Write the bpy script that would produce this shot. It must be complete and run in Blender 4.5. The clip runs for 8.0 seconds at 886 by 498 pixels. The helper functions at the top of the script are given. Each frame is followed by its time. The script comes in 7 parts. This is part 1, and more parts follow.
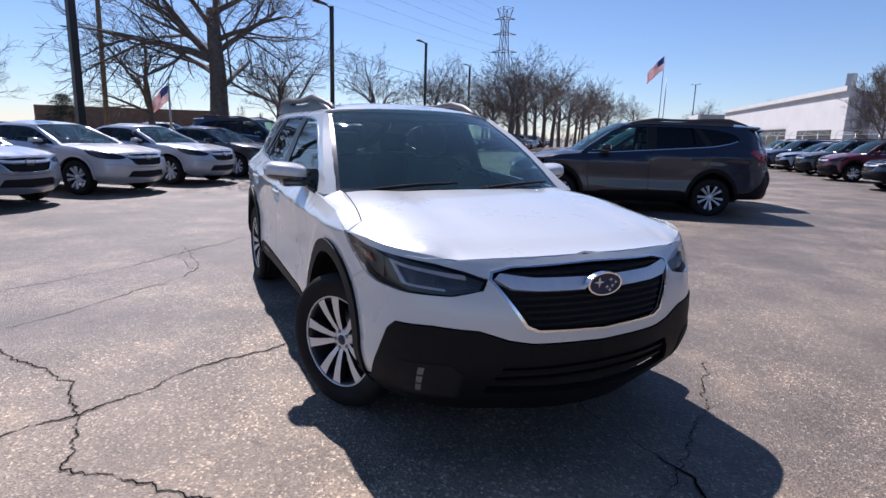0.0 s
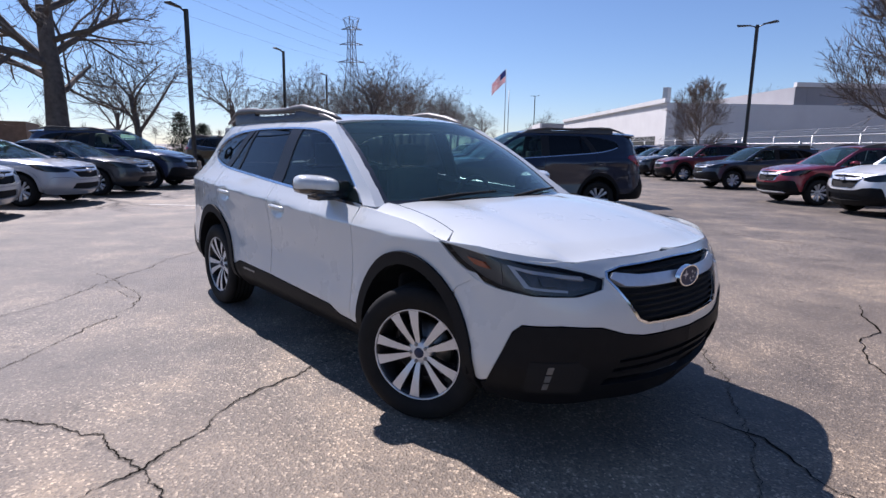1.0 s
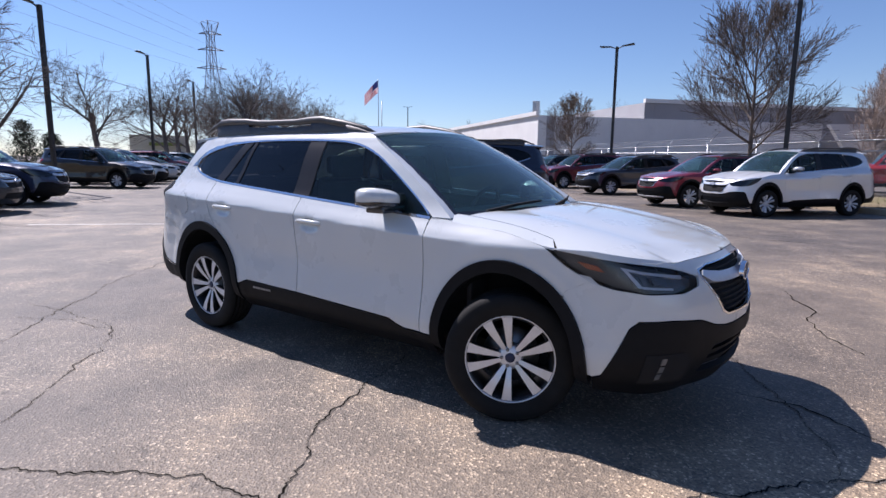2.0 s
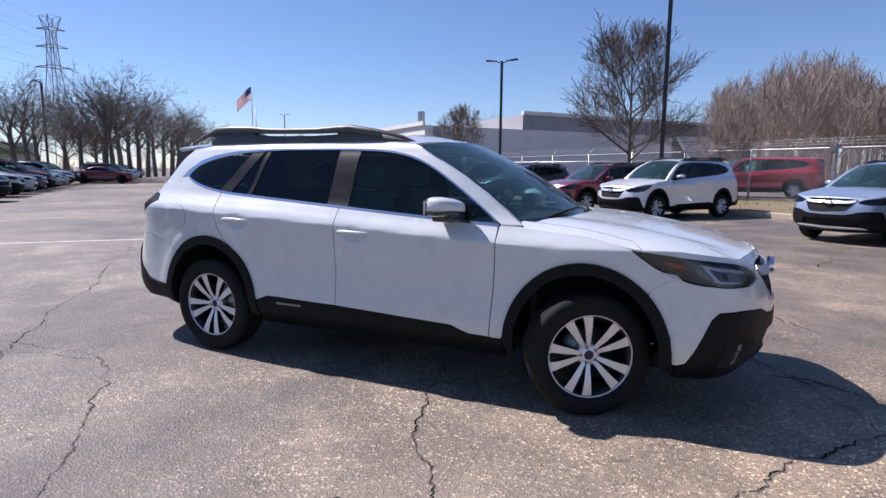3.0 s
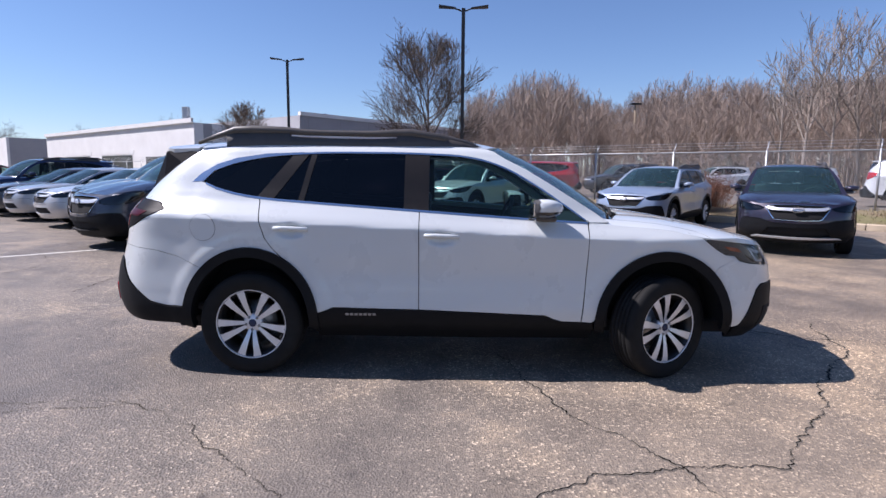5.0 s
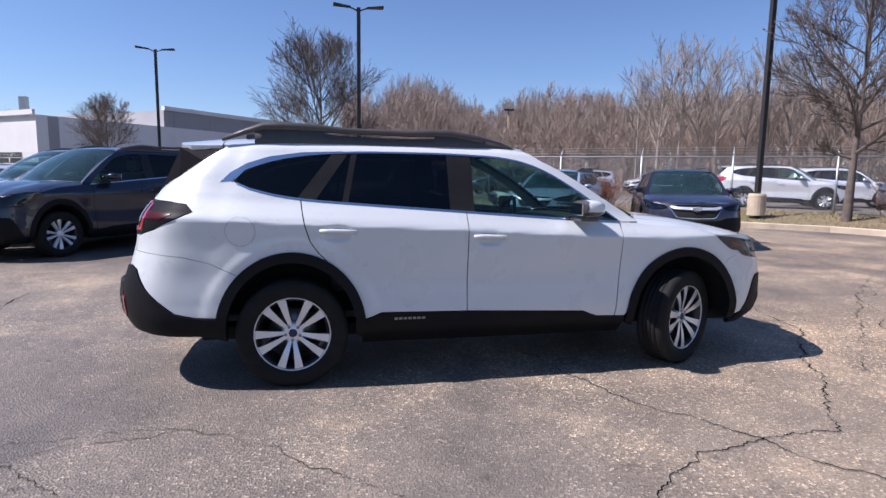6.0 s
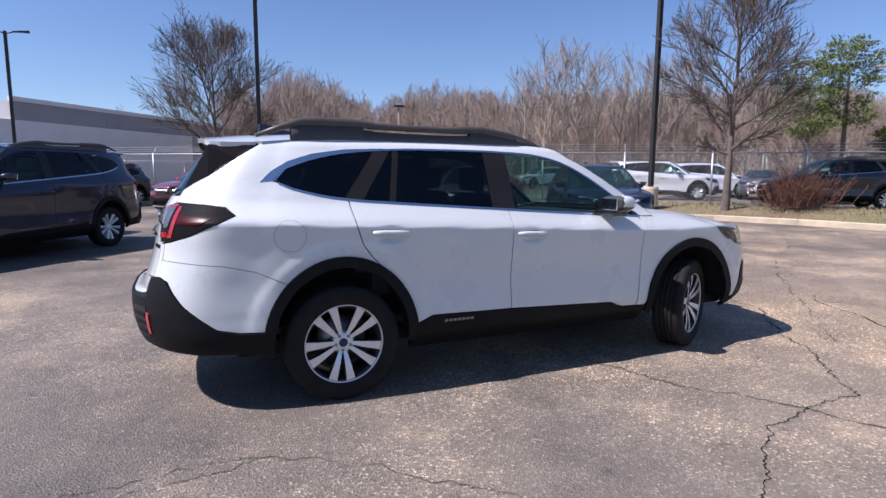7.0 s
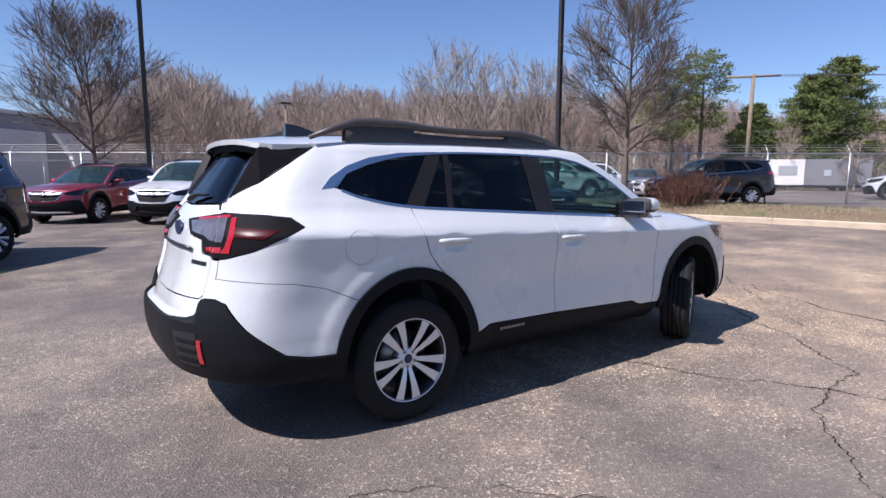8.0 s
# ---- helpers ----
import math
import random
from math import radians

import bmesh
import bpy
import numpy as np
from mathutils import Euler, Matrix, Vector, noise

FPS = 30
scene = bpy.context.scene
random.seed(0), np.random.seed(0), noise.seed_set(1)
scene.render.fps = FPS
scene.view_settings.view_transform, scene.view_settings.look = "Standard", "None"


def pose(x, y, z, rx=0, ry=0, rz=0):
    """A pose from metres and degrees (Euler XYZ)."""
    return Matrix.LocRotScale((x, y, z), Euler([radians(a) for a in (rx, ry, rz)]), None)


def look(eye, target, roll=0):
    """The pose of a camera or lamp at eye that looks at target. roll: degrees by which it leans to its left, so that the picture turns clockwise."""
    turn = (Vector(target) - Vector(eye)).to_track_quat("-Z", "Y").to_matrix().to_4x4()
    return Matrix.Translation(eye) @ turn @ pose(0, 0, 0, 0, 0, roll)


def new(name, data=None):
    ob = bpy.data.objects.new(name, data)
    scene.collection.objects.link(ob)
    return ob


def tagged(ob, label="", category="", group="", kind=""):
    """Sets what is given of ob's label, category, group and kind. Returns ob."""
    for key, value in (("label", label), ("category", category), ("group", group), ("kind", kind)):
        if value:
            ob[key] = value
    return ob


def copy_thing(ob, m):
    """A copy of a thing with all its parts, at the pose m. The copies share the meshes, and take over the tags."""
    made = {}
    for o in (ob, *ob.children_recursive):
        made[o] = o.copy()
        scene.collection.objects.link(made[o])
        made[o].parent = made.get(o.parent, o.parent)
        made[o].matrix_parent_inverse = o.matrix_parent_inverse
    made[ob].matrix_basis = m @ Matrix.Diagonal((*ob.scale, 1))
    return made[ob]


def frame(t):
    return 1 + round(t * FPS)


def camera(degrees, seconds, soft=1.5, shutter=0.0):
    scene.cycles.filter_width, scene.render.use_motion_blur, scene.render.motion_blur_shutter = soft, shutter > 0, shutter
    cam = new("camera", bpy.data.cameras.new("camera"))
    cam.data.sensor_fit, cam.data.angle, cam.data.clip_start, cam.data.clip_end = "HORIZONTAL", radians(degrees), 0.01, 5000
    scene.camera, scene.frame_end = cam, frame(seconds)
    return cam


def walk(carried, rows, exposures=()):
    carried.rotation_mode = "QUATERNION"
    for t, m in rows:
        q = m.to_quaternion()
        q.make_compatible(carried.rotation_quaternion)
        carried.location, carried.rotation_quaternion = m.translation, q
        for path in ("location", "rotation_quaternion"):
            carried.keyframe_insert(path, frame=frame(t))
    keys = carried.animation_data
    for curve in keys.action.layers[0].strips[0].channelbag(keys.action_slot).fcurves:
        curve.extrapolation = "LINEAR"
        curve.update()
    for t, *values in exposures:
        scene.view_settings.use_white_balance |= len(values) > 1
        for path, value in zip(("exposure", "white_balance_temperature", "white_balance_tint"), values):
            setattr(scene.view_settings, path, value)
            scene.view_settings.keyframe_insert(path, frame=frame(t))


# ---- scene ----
cam = camera(76.0, 8.0)
PATH = [
    (0.0, (4.09, -1.606, 1.385), (2.327, -0.749, 0.991), 1.7),
    (0.5, (3.849, -2.098, 1.372), (2.213, -1.01, 0.999), 1.2),
    (1.0, (3.548, -2.541, 1.365), (2.051, -1.263, 1.014), 0.9),
    (1.5, (3.21, -2.977, 1.351), (1.86, -1.538, 1.026), 0.9),
    (2.0, (2.813, -3.347, 1.363), (1.632, -1.763, 1.052), 0.6),
    (2.75, (2.158, -3.815, 1.358), (1.248, -2.07, 1.073), 0.5),
    (3.5, (1.458, -4.17, 1.353), (0.83, -2.289, 1.09), 0.4),
    (4.0, (0.982, -4.327, 1.363), (0.565, -2.389, 1.1), 0.5),
    (4.5, (0.485, -4.487, 1.364), (0.257, -2.518, 1.095), 0.4),
    (5.25, (-0.363, -4.594, 1.352), (-0.261, -2.619, 1.09), 0.65),
    (6.0, (-1.211, -4.469, 1.341), (-0.781, -2.532, 1.087), 0.9),
    (6.5, (-1.723, -4.322, 1.331), (-1.1, -2.439, 1.068), 0.7),
    (7.0, (-2.174, -4.076, 1.338), (-1.361, -2.268, 1.076), 0.4),
    (7.5, (-2.614, -3.788, 1.337), (-1.614, -2.076, 1.073), 0.1),
    (8.0, (-3.005, -3.445, 1.365), (-1.842, -1.84, 1.102), 0.2),
]
walk(cam, [(t, look(eye, target, roll)) for t, eye, target, roll in PATH], [(0.0, 0.50, 6100, 22), (2.0, 0.58, 6100, 22), (4.5, 0.65, 6100, 22), (6.0, 0.71, 6100, 22), (8.0, 0.70, 6100, 22)])

# ---- daylight ----
SUN_WAY = Vector((-0.80, 0.05, 1.0)).normalized()   # from the ground towards the sun
world = bpy.data.worlds.new("sky")
scene.world = world
world.use_nodes = True
wn = world.node_tree.nodes
wl = world.node_tree.links
sky = wn.new("ShaderNodeTexSky")
sky.sky_type = "NISHITA"
sky.sun_disc = False
sky.sun_elevation = math.asin(SUN_WAY.z)
sky.sun_rotation = math.atan2(SUN_WAY.x, SUN_WAY.y)
sky.altitude = 250
sky.air_density, sky.dust_density, sky.ozone_density = 1.0, 0.06, 6.0
wl.new(sky.outputs["Color"], wn["Background"].inputs["Color"])
wn["Background"].inputs["Strength"].default_value = 0.077
sun_data = bpy.data.lights.new("sun", "SUN")
sun_data.energy, sun_data.angle, sun_data.color = 4.7, radians(0.55), (1.0, 0.955, 0.89)
sun = new("sun", sun_data)
sun.matrix_world = look(SUN_WAY * 60, (0, 0, 0))

# ---- materials ----
def material(name):
    m = bpy.data.materials.new(name)
    m.use_nodes = True
    return m, m.node_tree.nodes, m.node_tree.links, m.node_tree.nodes["Principled BSDF"]


def set_in(node, **values):
    for key, value in values.items():
        node.inputs[key.replace("_", " ")].default_value = value


def noise_node(n, l, scale, detail=4.0, rough=0.6, coords="Object", vector=None):
    tex = n.new("ShaderNodeTexNoise")
    set_in(tex, Scale=scale, Detail=detail, Roughness=rough)
    if vector is None:
        tc = n.new("ShaderNodeTexCoord")
        vector = tc.outputs[coords]
    l.new(vector, tex.inputs["Vector"])
    return tex


def ramp_node(n, l, source, stops):
    r = n.new("ShaderNodeValToRGB")
    els = r.color_ramp.elements
    while len(els) < len(stops):
        els.new(0.5)
    for e, (p, c) in zip(els, stops):
        e.position, e.color = p, (*c, 1.0) if len(c) == 3 else c
    l.new(source, r.inputs["Fac"])
    return r


def bump_node(n, l, source, bsdf, strength, distance):
    b = n.new("ShaderNodeBump")
    set_in(b, Strength=strength, Distance=distance)
    l.new(source, b.inputs["Height"])
    l.new(b.outputs["Normal"], bsdf.inputs["Normal"])
    return b


def plain(name, colour, rough=0.5, metal=0.0, vary=0.12, scale=12.0, bump=0.0, coat=0.0):
    """A surface of one colour with a soft variation of tone and gloss."""
    m, n, l, b = material(name)
    tex = noise_node(n, l, scale)
    lo = tuple(max(0.0, c * (1 - vary)) for c in colour)
    hi = tuple(min(1.0, c * (1 + vary)) for c in colour)
    r = ramp_node(n, l, tex.outputs["Fac"], [(0.3, lo), (0.7, hi)])
    l.new(r.outputs["Color"], b.inputs["Base Color"])
    set_in(b, Roughness=rough, Metallic=metal, Coat_Weight=coat)
    if bump:
        bump_node(n, l, noise_node(n, l, scale * 30).outputs["Fac"], b, 0.3, bump)
    return m


def paint(name, colour=None, metal=0.0, rough=0.35):
    """Car paint with a clear coat; with no colour it takes the object's own colour."""
    m, n, l, b = material(name)
    if colour is None:
        info = n.new("ShaderNodeObjectInfo")
        l.new(info.outputs["Color"], b.inputs["Base Color"])
    else:
        b.inputs["Base Color"].default_value = (*colour, 1)
    set_in(b, Metallic=metal, Coat_Weight=1.0, Coat_Roughness=0.03, Coat_IOR=1.5)
    dust_haze = noise_node(n, l, 3.0, 6.0)
    r = n.new("ShaderNodeMapRange")
    set_in(r, From_Min=0.3, From_Max=0.75, To_Min=rough - 0.06, To_Max=rough + 0.08)
    l.new(dust_haze.outputs["Fac"], r.inputs["Value"])
    l.new(r.outputs["Result"], b.inputs["Roughness"])
    return m


def glass(name, tint, rough=0.0, dust_haze=0.0, ior=1.75, film_colour=(0.62, 0.66, 0.70)):
    """A thin pane: what lies behind shows through its tint, and it mirrors by Fresnel."""
    m, n, l, b = material(name)
    n.remove(b)
    clear = n.new("ShaderNodeBsdfTransparent")
    clear.inputs["Color"].default_value = (*tint, 1)
    gloss = n.new("ShaderNodeBsdfGlossy")
    set_in(gloss, Roughness=rough)
    # the same mirror from either side, rising towards grazing angles
    graze = n.new("ShaderNodeLayerWeight")
    set_in(graze, Blend=0.5)
    steep = n.new("ShaderNodeMath")
    steep.operation = "POWER"
    steep.inputs[1].default_value = 4.5
    l.new(graze.outputs["Facing"], steep.inputs[0])
    amount = n.new("ShaderNodeMapRange")
    set_in(amount, To_Min=((ior - 1) / (ior + 1)) ** 2, To_Max=1.0)
    l.new(steep.outputs["Value"], amount.inputs["Value"])
    mix = n.new("ShaderNodeMixShader")
    l.new(amount.outputs["Result"], mix.inputs["Fac"])
    l.new(clear.outputs["BSDF"], mix.inputs[1])
    l.new(gloss.outputs["BSDF"], mix.inputs[2])
    last = mix
    if dust_haze:
        film = n.new("ShaderNodeBsdfDiffuse")
        film.inputs["Color"].default_value = (*film_colour, 1)
        spread = n.new("ShaderNodeMapRange")
        set_in(spread, From_Min=0.3, From_Max=0.7, To_Min=dust_haze * 0.7, To_Max=dust_haze * 1.3)
        l.new(noise_node(n, l, 2.5, 5).outputs["Fac"], spread.inputs["Value"])
        last = n.new("ShaderNodeMixShader")
        l.new(spread.outputs["Result"], last.inputs["Fac"])
        l.new(mix.outputs["Shader"], last.inputs[1])
        l.new(film.outputs["BSDF"], last.inputs[2])
    l.new(last.outputs["Shader"], n["Material Output"].inputs["Surface"])
    return m


WHITE_PAINT = paint("white_pearl_paint", (0.585, 0.612, 0.610), 0.0, 0.30)
CAR_PAINT = paint("metallic_paint", None, 0.35, 0.34)
BLACK_PAINT = paint("gloss_black", (0.012, 0.012, 0.014), 0.0, 0.2)
PILLAR_BLACK = plain("satin_pillar_film", (0.016, 0.014, 0.013), 0.32)
PILLAR_BLACK.node_tree.nodes["Principled BSDF"].inputs["Specular IOR Level"].default_value = 0.3
CLADDING = plain("grained_black_plastic", (0.007, 0.0075, 0.009), 0.55, 0.0, 0.15, 20, 0.0006)
PALE_BOWL = plain("pale_lamp_bowl", (0.12, 0.12, 0.118), 0.15, 0.0, 0.25, 25)
CLADDING.node_tree.nodes["Principled BSDF"].inputs["Specular IOR Level"].default_value = 0.15
LAMP_BOWL = plain("lamp_bowl", (0.05, 0.052, 0.055), 0.3)
TAIL_BLACK = plain("smoked_tail_lens", (0.010, 0.009, 0.010), 0.45)
TAIL_BLACK.node_tree.nodes["Principled BSDF"].inputs["Specular IOR Level"].default_value = 0.06
DIM_RED = plain("dim_red_lens", (0.05, 0.004, 0.006), 0.3)
DIM_RED.node_tree.nodes["Principled BSDF"].inputs["Specular IOR Level"].default_value = 0.1
LIGHT_GUIDE = plain("frosted_light_guide", (0.42, 0.44, 0.48), 0.4, 0.0, 0.1, 20)
SMOKE_CHROME = plain("smoked_chrome", (0.11, 0.10, 0.095), 0.38, 1.0, 0.3, 20)
RAIL_GREY = plain("dark_rail_plastic", (0.062, 0.055, 0.050), 0.42, 0.0, 0.12, 15, 0.0004)
LINER = plain("wheel_liner", (0.005, 0.005, 0.006), 0.9)
RUBBER = plain("tyre_rubber", (0.012, 0.0118, 0.0118), 0.75, 0.0, 0.25, 9, 0.0006)
RUBBER.node_tree.nodes["Principled BSDF"].inputs["Specular IOR Level"].default_value = 0.2
CHROME = plain("chrome", (0.80, 0.81, 0.83), 0.13, 1.0, 0.03)
SATIN = plain("machined_alloy", (0.66, 0.68, 0.71), 0.32, 0.55, 0.05, 40)
DARK_ALLOY = plain("dark_alloy", (0.02, 0.02, 0.022), 0.35, 0.3)
STEEL = plain("brake_steel", (0.30, 0.29, 0.28), 0.4, 1.0, 0.2)
# teal films: thin dust, plus the sunlit cabin's glow put into their colour
WINDSCREEN = glass("windscreen_glass", (0.46, 0.64, 0.61), 0.0, 0.05, 1.9, (0.22, 0.46, 0.46))
DOOR_GLASS = glass("door_glass", (0.46, 0.62, 0.58), 0.0, 0.006, 1.5, (0.22, 0.46, 0.44))
PRIVACY = glass("privacy_glass", (0.05, 0.054, 0.06), 0.0, 0.0, 1.5)
LENS = glass("lamp_lens", (0.90, 0.91, 0.92), 0.0, 0.0, 1.5)
SMOKED = glass("smoked_lens", (0.10, 0.10, 0.11))
RED_LENS = plain("red_lens", (0.36, 0.008, 0.014), 0.14, 0.0, 0.1, 30, 0, 1.0)
AMBER = plain("amber_reflector", (0.26, 0.05, 0.012), 0.2, 0.0, 0.1, 30, 0, 1.0)
SEAT = plain("seat_cloth", (0.045, 0.046, 0.05), 0.9, 0.0, 0.2, 60)
TRIM_IN = plain("cabin_plastic", (0.03, 0.03, 0.033), 0.7)
HEADLINE = plain("headlining", (0.35, 0.34, 0.32), 0.9)
EMBLEM_BLUE = plain("emblem_enamel", (0.012, 0.020, 0.06), 0.45, 0.0, 0.05, 10)
LETTER = plain("letter_silver", (0.30, 0.31, 0.33), 0.3, 0.8)
POLE_DARK = plain("pole_bronze_paint", (0.030, 0.027, 0.026), 0.45, 0.2, 0.2, 4)
GALV = plain("galvanised_steel", (0.42, 0.43, 0.44), 0.45, 0.7, 0.15, 8)
KERB_TAN = plain("weathered_kerb_concrete", (0.47, 0.385, 0.28), 0.9, 0.0, 0.2, 2.0, 0.004)
CONCRETE = plain("concrete", (0.42, 0.39, 0.34), 0.9, 0.0, 0.18, 3.0, 0.004)


def asphalt_material():
    m, n, l, b = material("worn_asphalt")
    tc = n.new("ShaderNodeTexCoord")
    pos = tc.outputs["Object"]

    def times(a, c, fac=1.0):
        mul = n.new("ShaderNodeMix")
        mul.data_type, mul.blend_type = "RGBA", "MULTIPLY"
        if isinstance(fac, float):
            mul.inputs["Factor"].default_value = fac
        else:
            l.new(fac, mul.inputs["Factor"])
        l.new(a, mul.inputs["A"])
        l.new(c, mul.inputs["B"])
        return mul.outputs["Result"]

    big = noise_node(n, l, 0.22, 5, 0.62, vector=pos)
    mid = noise_node(n, l, 1.1, 7, 0.68, vector=pos)
    worn = noise_node(n, l, 0.55, 8, 0.72, vector=pos)
    fine = noise_node(n, l, 60, 3, 0.7, vector=pos)
    base = ramp_node(n, l, big.outputs["Fac"], [(0.34, (0.100, 0.088, 0.079)), (0.47, (0.150, 0.129, 0.110)), (0.58, (0.207, 0.176, 0.144)), (0.72, (0.252, 0.209, 0.163))])
    patch = ramp_node(n, l, mid.outputs["Fac"], [(0.32, (0.62, 0.63, 0.66)), (0.50, (0.95, 0.95, 0.95)), (0.66, (1.22, 1.19, 1.14))])
    bare = ramp_node(n, l, worn.outputs["Fac"], [(0.52, (1.0, 1.0, 1.0)), (0.60, (1.24, 1.21, 1.15)), (0.70, (1.40, 1.35, 1.26))])
    stones = n.new("ShaderNodeTexVoronoi")
    set_in(stones, Scale=92.0)
    l.new(pos, stones.inputs["Vector"])
    each = n.new("ShaderNodeSeparateColor")
    l.new(stones.outputs["Color"], each.inputs["Color"])
    grit = ramp_node(n, l, each.outputs["Red"], [(0.0, (0.42, 0.42, 0.44)), (0.35, (0.80, 0.80, 0.80)), (0.80, (1.05, 1.03, 1.0)), (0.90, (1.5, 1.47, 1.4)), (1.0, (2.9, 2.85, 2.7))])
    peb = n.new("ShaderNodeTexVoronoi")
    set_in(peb, Scale=34.0)
    l.new(pos, peb.inputs["Vector"])
    pebbles = ramp_node(n, l, peb.outputs["Distance"], [(0.0, (1.9, 1.85, 1.75)), (0.16, (1.5, 1.46, 1.4)), (0.24, (1.0, 1.0, 1.0))])
    spots = noise_node(n, l, 7.0, 2, 0.5, vector=pos)
    stain = ramp_node(n, l, spots.outputs["Fac"], [(0.24, (0.55, 0.55, 0.57)), (0.33, (1.0, 1.0, 1.0))])
    col = times(base.outputs["Color"], patch.outputs["Color"])
    col = times(col, bare.outputs["Color"])
    col = times(col, stain.outputs["Color"], 0.8)
    # a paler, sandier stretch of wear beside the drive lane
    off = n.new("ShaderNodeVectorMath")
    off.operation = "DISTANCE"
    off.inputs[1].default_value = (3.4, -2.3, 0)
    l.new(pos, off.inputs[0])
    rag = n.new("ShaderNodeMath")
    rag.operation = "MULTIPLY_ADD"
    rag.inputs[1].default_value = 2.6
    l.new(worn.outputs["Fac"], rag.inputs[0])
    l.new(off.outputs["Value"], rag.inputs[2])
    near = n.new("ShaderNodeMapRange")
    set_in(near, From_Min=1.8, From_Max=4.8, To_Min=0.0, To_Max=1.0)
    l.new(rag.outputs["Value"], near.inputs["Value"])
    sandy = ramp_node(n, l, near.outputs["Result"], [(0.0, (1.40, 1.33, 1.20)), (0.6, (1.18, 1.14, 1.08)), (1.0, (1.0, 1.0, 1.0))])
    col = times(col, sandy.outputs["Color"])
    # a tan, sun-bleached stretch towards the kerb
    off2 = n.new("ShaderNodeVectorMath")
    off2.operation = "DISTANCE"
    off2.inputs[1].default_value = (8.0, 2.5, 0)
    l.new(pos, off2.inputs[0])
    rag2 = n.new("ShaderNodeMath")
    rag2.operation = "MULTIPLY_ADD"
    rag2.inputs[1].default_value = 4.0
    l.new(worn.outputs["Fac"], rag2.inputs[0])
    l.new(off2.outputs["Value"], rag2.inputs[2])
    near2 = n.new("ShaderNodeMapRange")
    set_in(near2, From_Min=5.0, From_Max=10.0)
    l.new(rag2.outputs["Value"], near2.inputs["Value"])
    tan = ramp_node(n, l, near2.outputs["Result"], [(0.0, (1.50, 1.40, 1.24)), (0.5, (1.28, 1.22, 1.12)), (1.0, (1.0, 1.0, 1.0))])
    col = times(col, tan.outputs["Color"])
    bareness = noise_node(n, l, 0.45, 5, 0.6, vector=pos)
    show = n.new("ShaderNodeMapRange")
    set_in(show, From_Min=0.40, From_Max=0.62, To_Min=0.38, To_Max=0.95)
    l.new(bareness.outputs["Fac"], show.inputs["Value"])
    col = times(col, grit.outputs["Color"], show.outputs["Result"])
    col = times(col, pebbles.outputs["Color"], 0.35)
    l.new(col, b.inputs["Base Color"])
    set_in(b, Roughness=0.6)
    b.inputs["Specular IOR Level"].default_value = 0.4
    h = n.new("ShaderNodeMath")
    h.operation = "ADD"
    l.new(stones.outputs["Distance"], h.inputs[0])
    l.new(fine.outputs["Fac"], h.inputs[1])
    bump_node(n, l, h.outputs["Value"], b, 0.7, 0.007)
    return m


ASPHALT = asphalt_material()


def bark_material(name, a, b):
    m, n, l, bs = material(name)
    tex = noise_node(n, l, 6.0, 5)
    r = ramp_node(n, l, tex.outputs["Fac"], [(0.3, a), (0.7, b)])
    isl = n.new("ShaderNodeNewGeometry")
    tone = n.new("ShaderNodeMapRange")
    set_in(tone, To_Min=0.8, To_Max=1.2)
    l.new(isl.outputs["Random Per Island"], tone.inputs["Value"])
    mul = n.new("ShaderNodeVectorMath")
    mul.operation = "SCALE"
    l.new(r.outputs["Color"], mul.inputs["Vector"])
    l.new(tone.outputs["Result"], mul.inputs["Scale"])
    l.new(mul.outputs["Vector"], bs.inputs["Base Color"])
    set_in(bs, Roughness=0.9)
    bump_node(n, l, noise_node(n, l, 40, 4).outputs["Fac"], bs, 0.6, 0.01)
    return m


BARK = bark_material("grey_brown_bark", (0.085, 0.07, 0.06), (0.17, 0.145, 0.125))
BARK_LIGHT = bark_material("pale_bark", (0.115, 0.086, 0.065), (0.215, 0.16, 0.12))
MAPLE_BARK = bark_material("maple_bark", (0.075, 0.060, 0.050), (0.15, 0.12, 0.10))
WOOD_BROWN = bark_material("woodland_bark", (0.215, 0.166, 0.136), (0.37, 0.292, 0.238))
PALE_WOOD = bark_material("pale_woodland_bark", (0.20, 0.165, 0.138), (0.33, 0.28, 0.235))
NEEDLE = bark_material("pine_needles", (0.065, 0.092, 0.026), (0.17, 0.20, 0.06))
SPRUCE = bark_material("spruce_needles", (0.012, 0.022, 0.012), (0.03, 0.045, 0.022))
SHRUB = bark_material("russet_twigs", (0.11, 0.05, 0.032), (0.20, 0.095, 0.06))
DRY_GRASS = bark_material("dry_grass", (0.20, 0.17, 0.09), (0.30, 0.26, 0.14))


def verge_material():
    m, n, l, b = material("patchy_turf")
    a = noise_node(n, l, 0.5, 5)
    c = noise_node(n, l, 14, 4)
    r = ramp_node(n, l, a.outputs["Fac"], [(0.32, (0.17, 0.115, 0.075)), (0.52, (0.20, 0.16, 0.09)), (0.70, (0.12, 0.125, 0.045))])
    r2 = ramp_node(n, l, c.outputs["Fac"], [(0.3, (0.65, 0.65, 0.65)), (0.7, (1.25, 1.25, 1.2))])
    mul = n.new("ShaderNodeMix")
    mul.data_type, mul.blend_type = "RGBA", "MULTIPLY"
    mul.inputs["Factor"].default_value = 1.0
    l.new(r.outputs["Color"], mul.inputs["A"])
    l.new(r2.outputs["Color"], mul.inputs["B"])
    l.new(mul.outputs["Result"], b.inputs["Base Color"])
    set_in(b, Roughness=0.95)
    bump_node(n, l, c.outputs["Fac"], b, 0.8, 0.03)
    return m


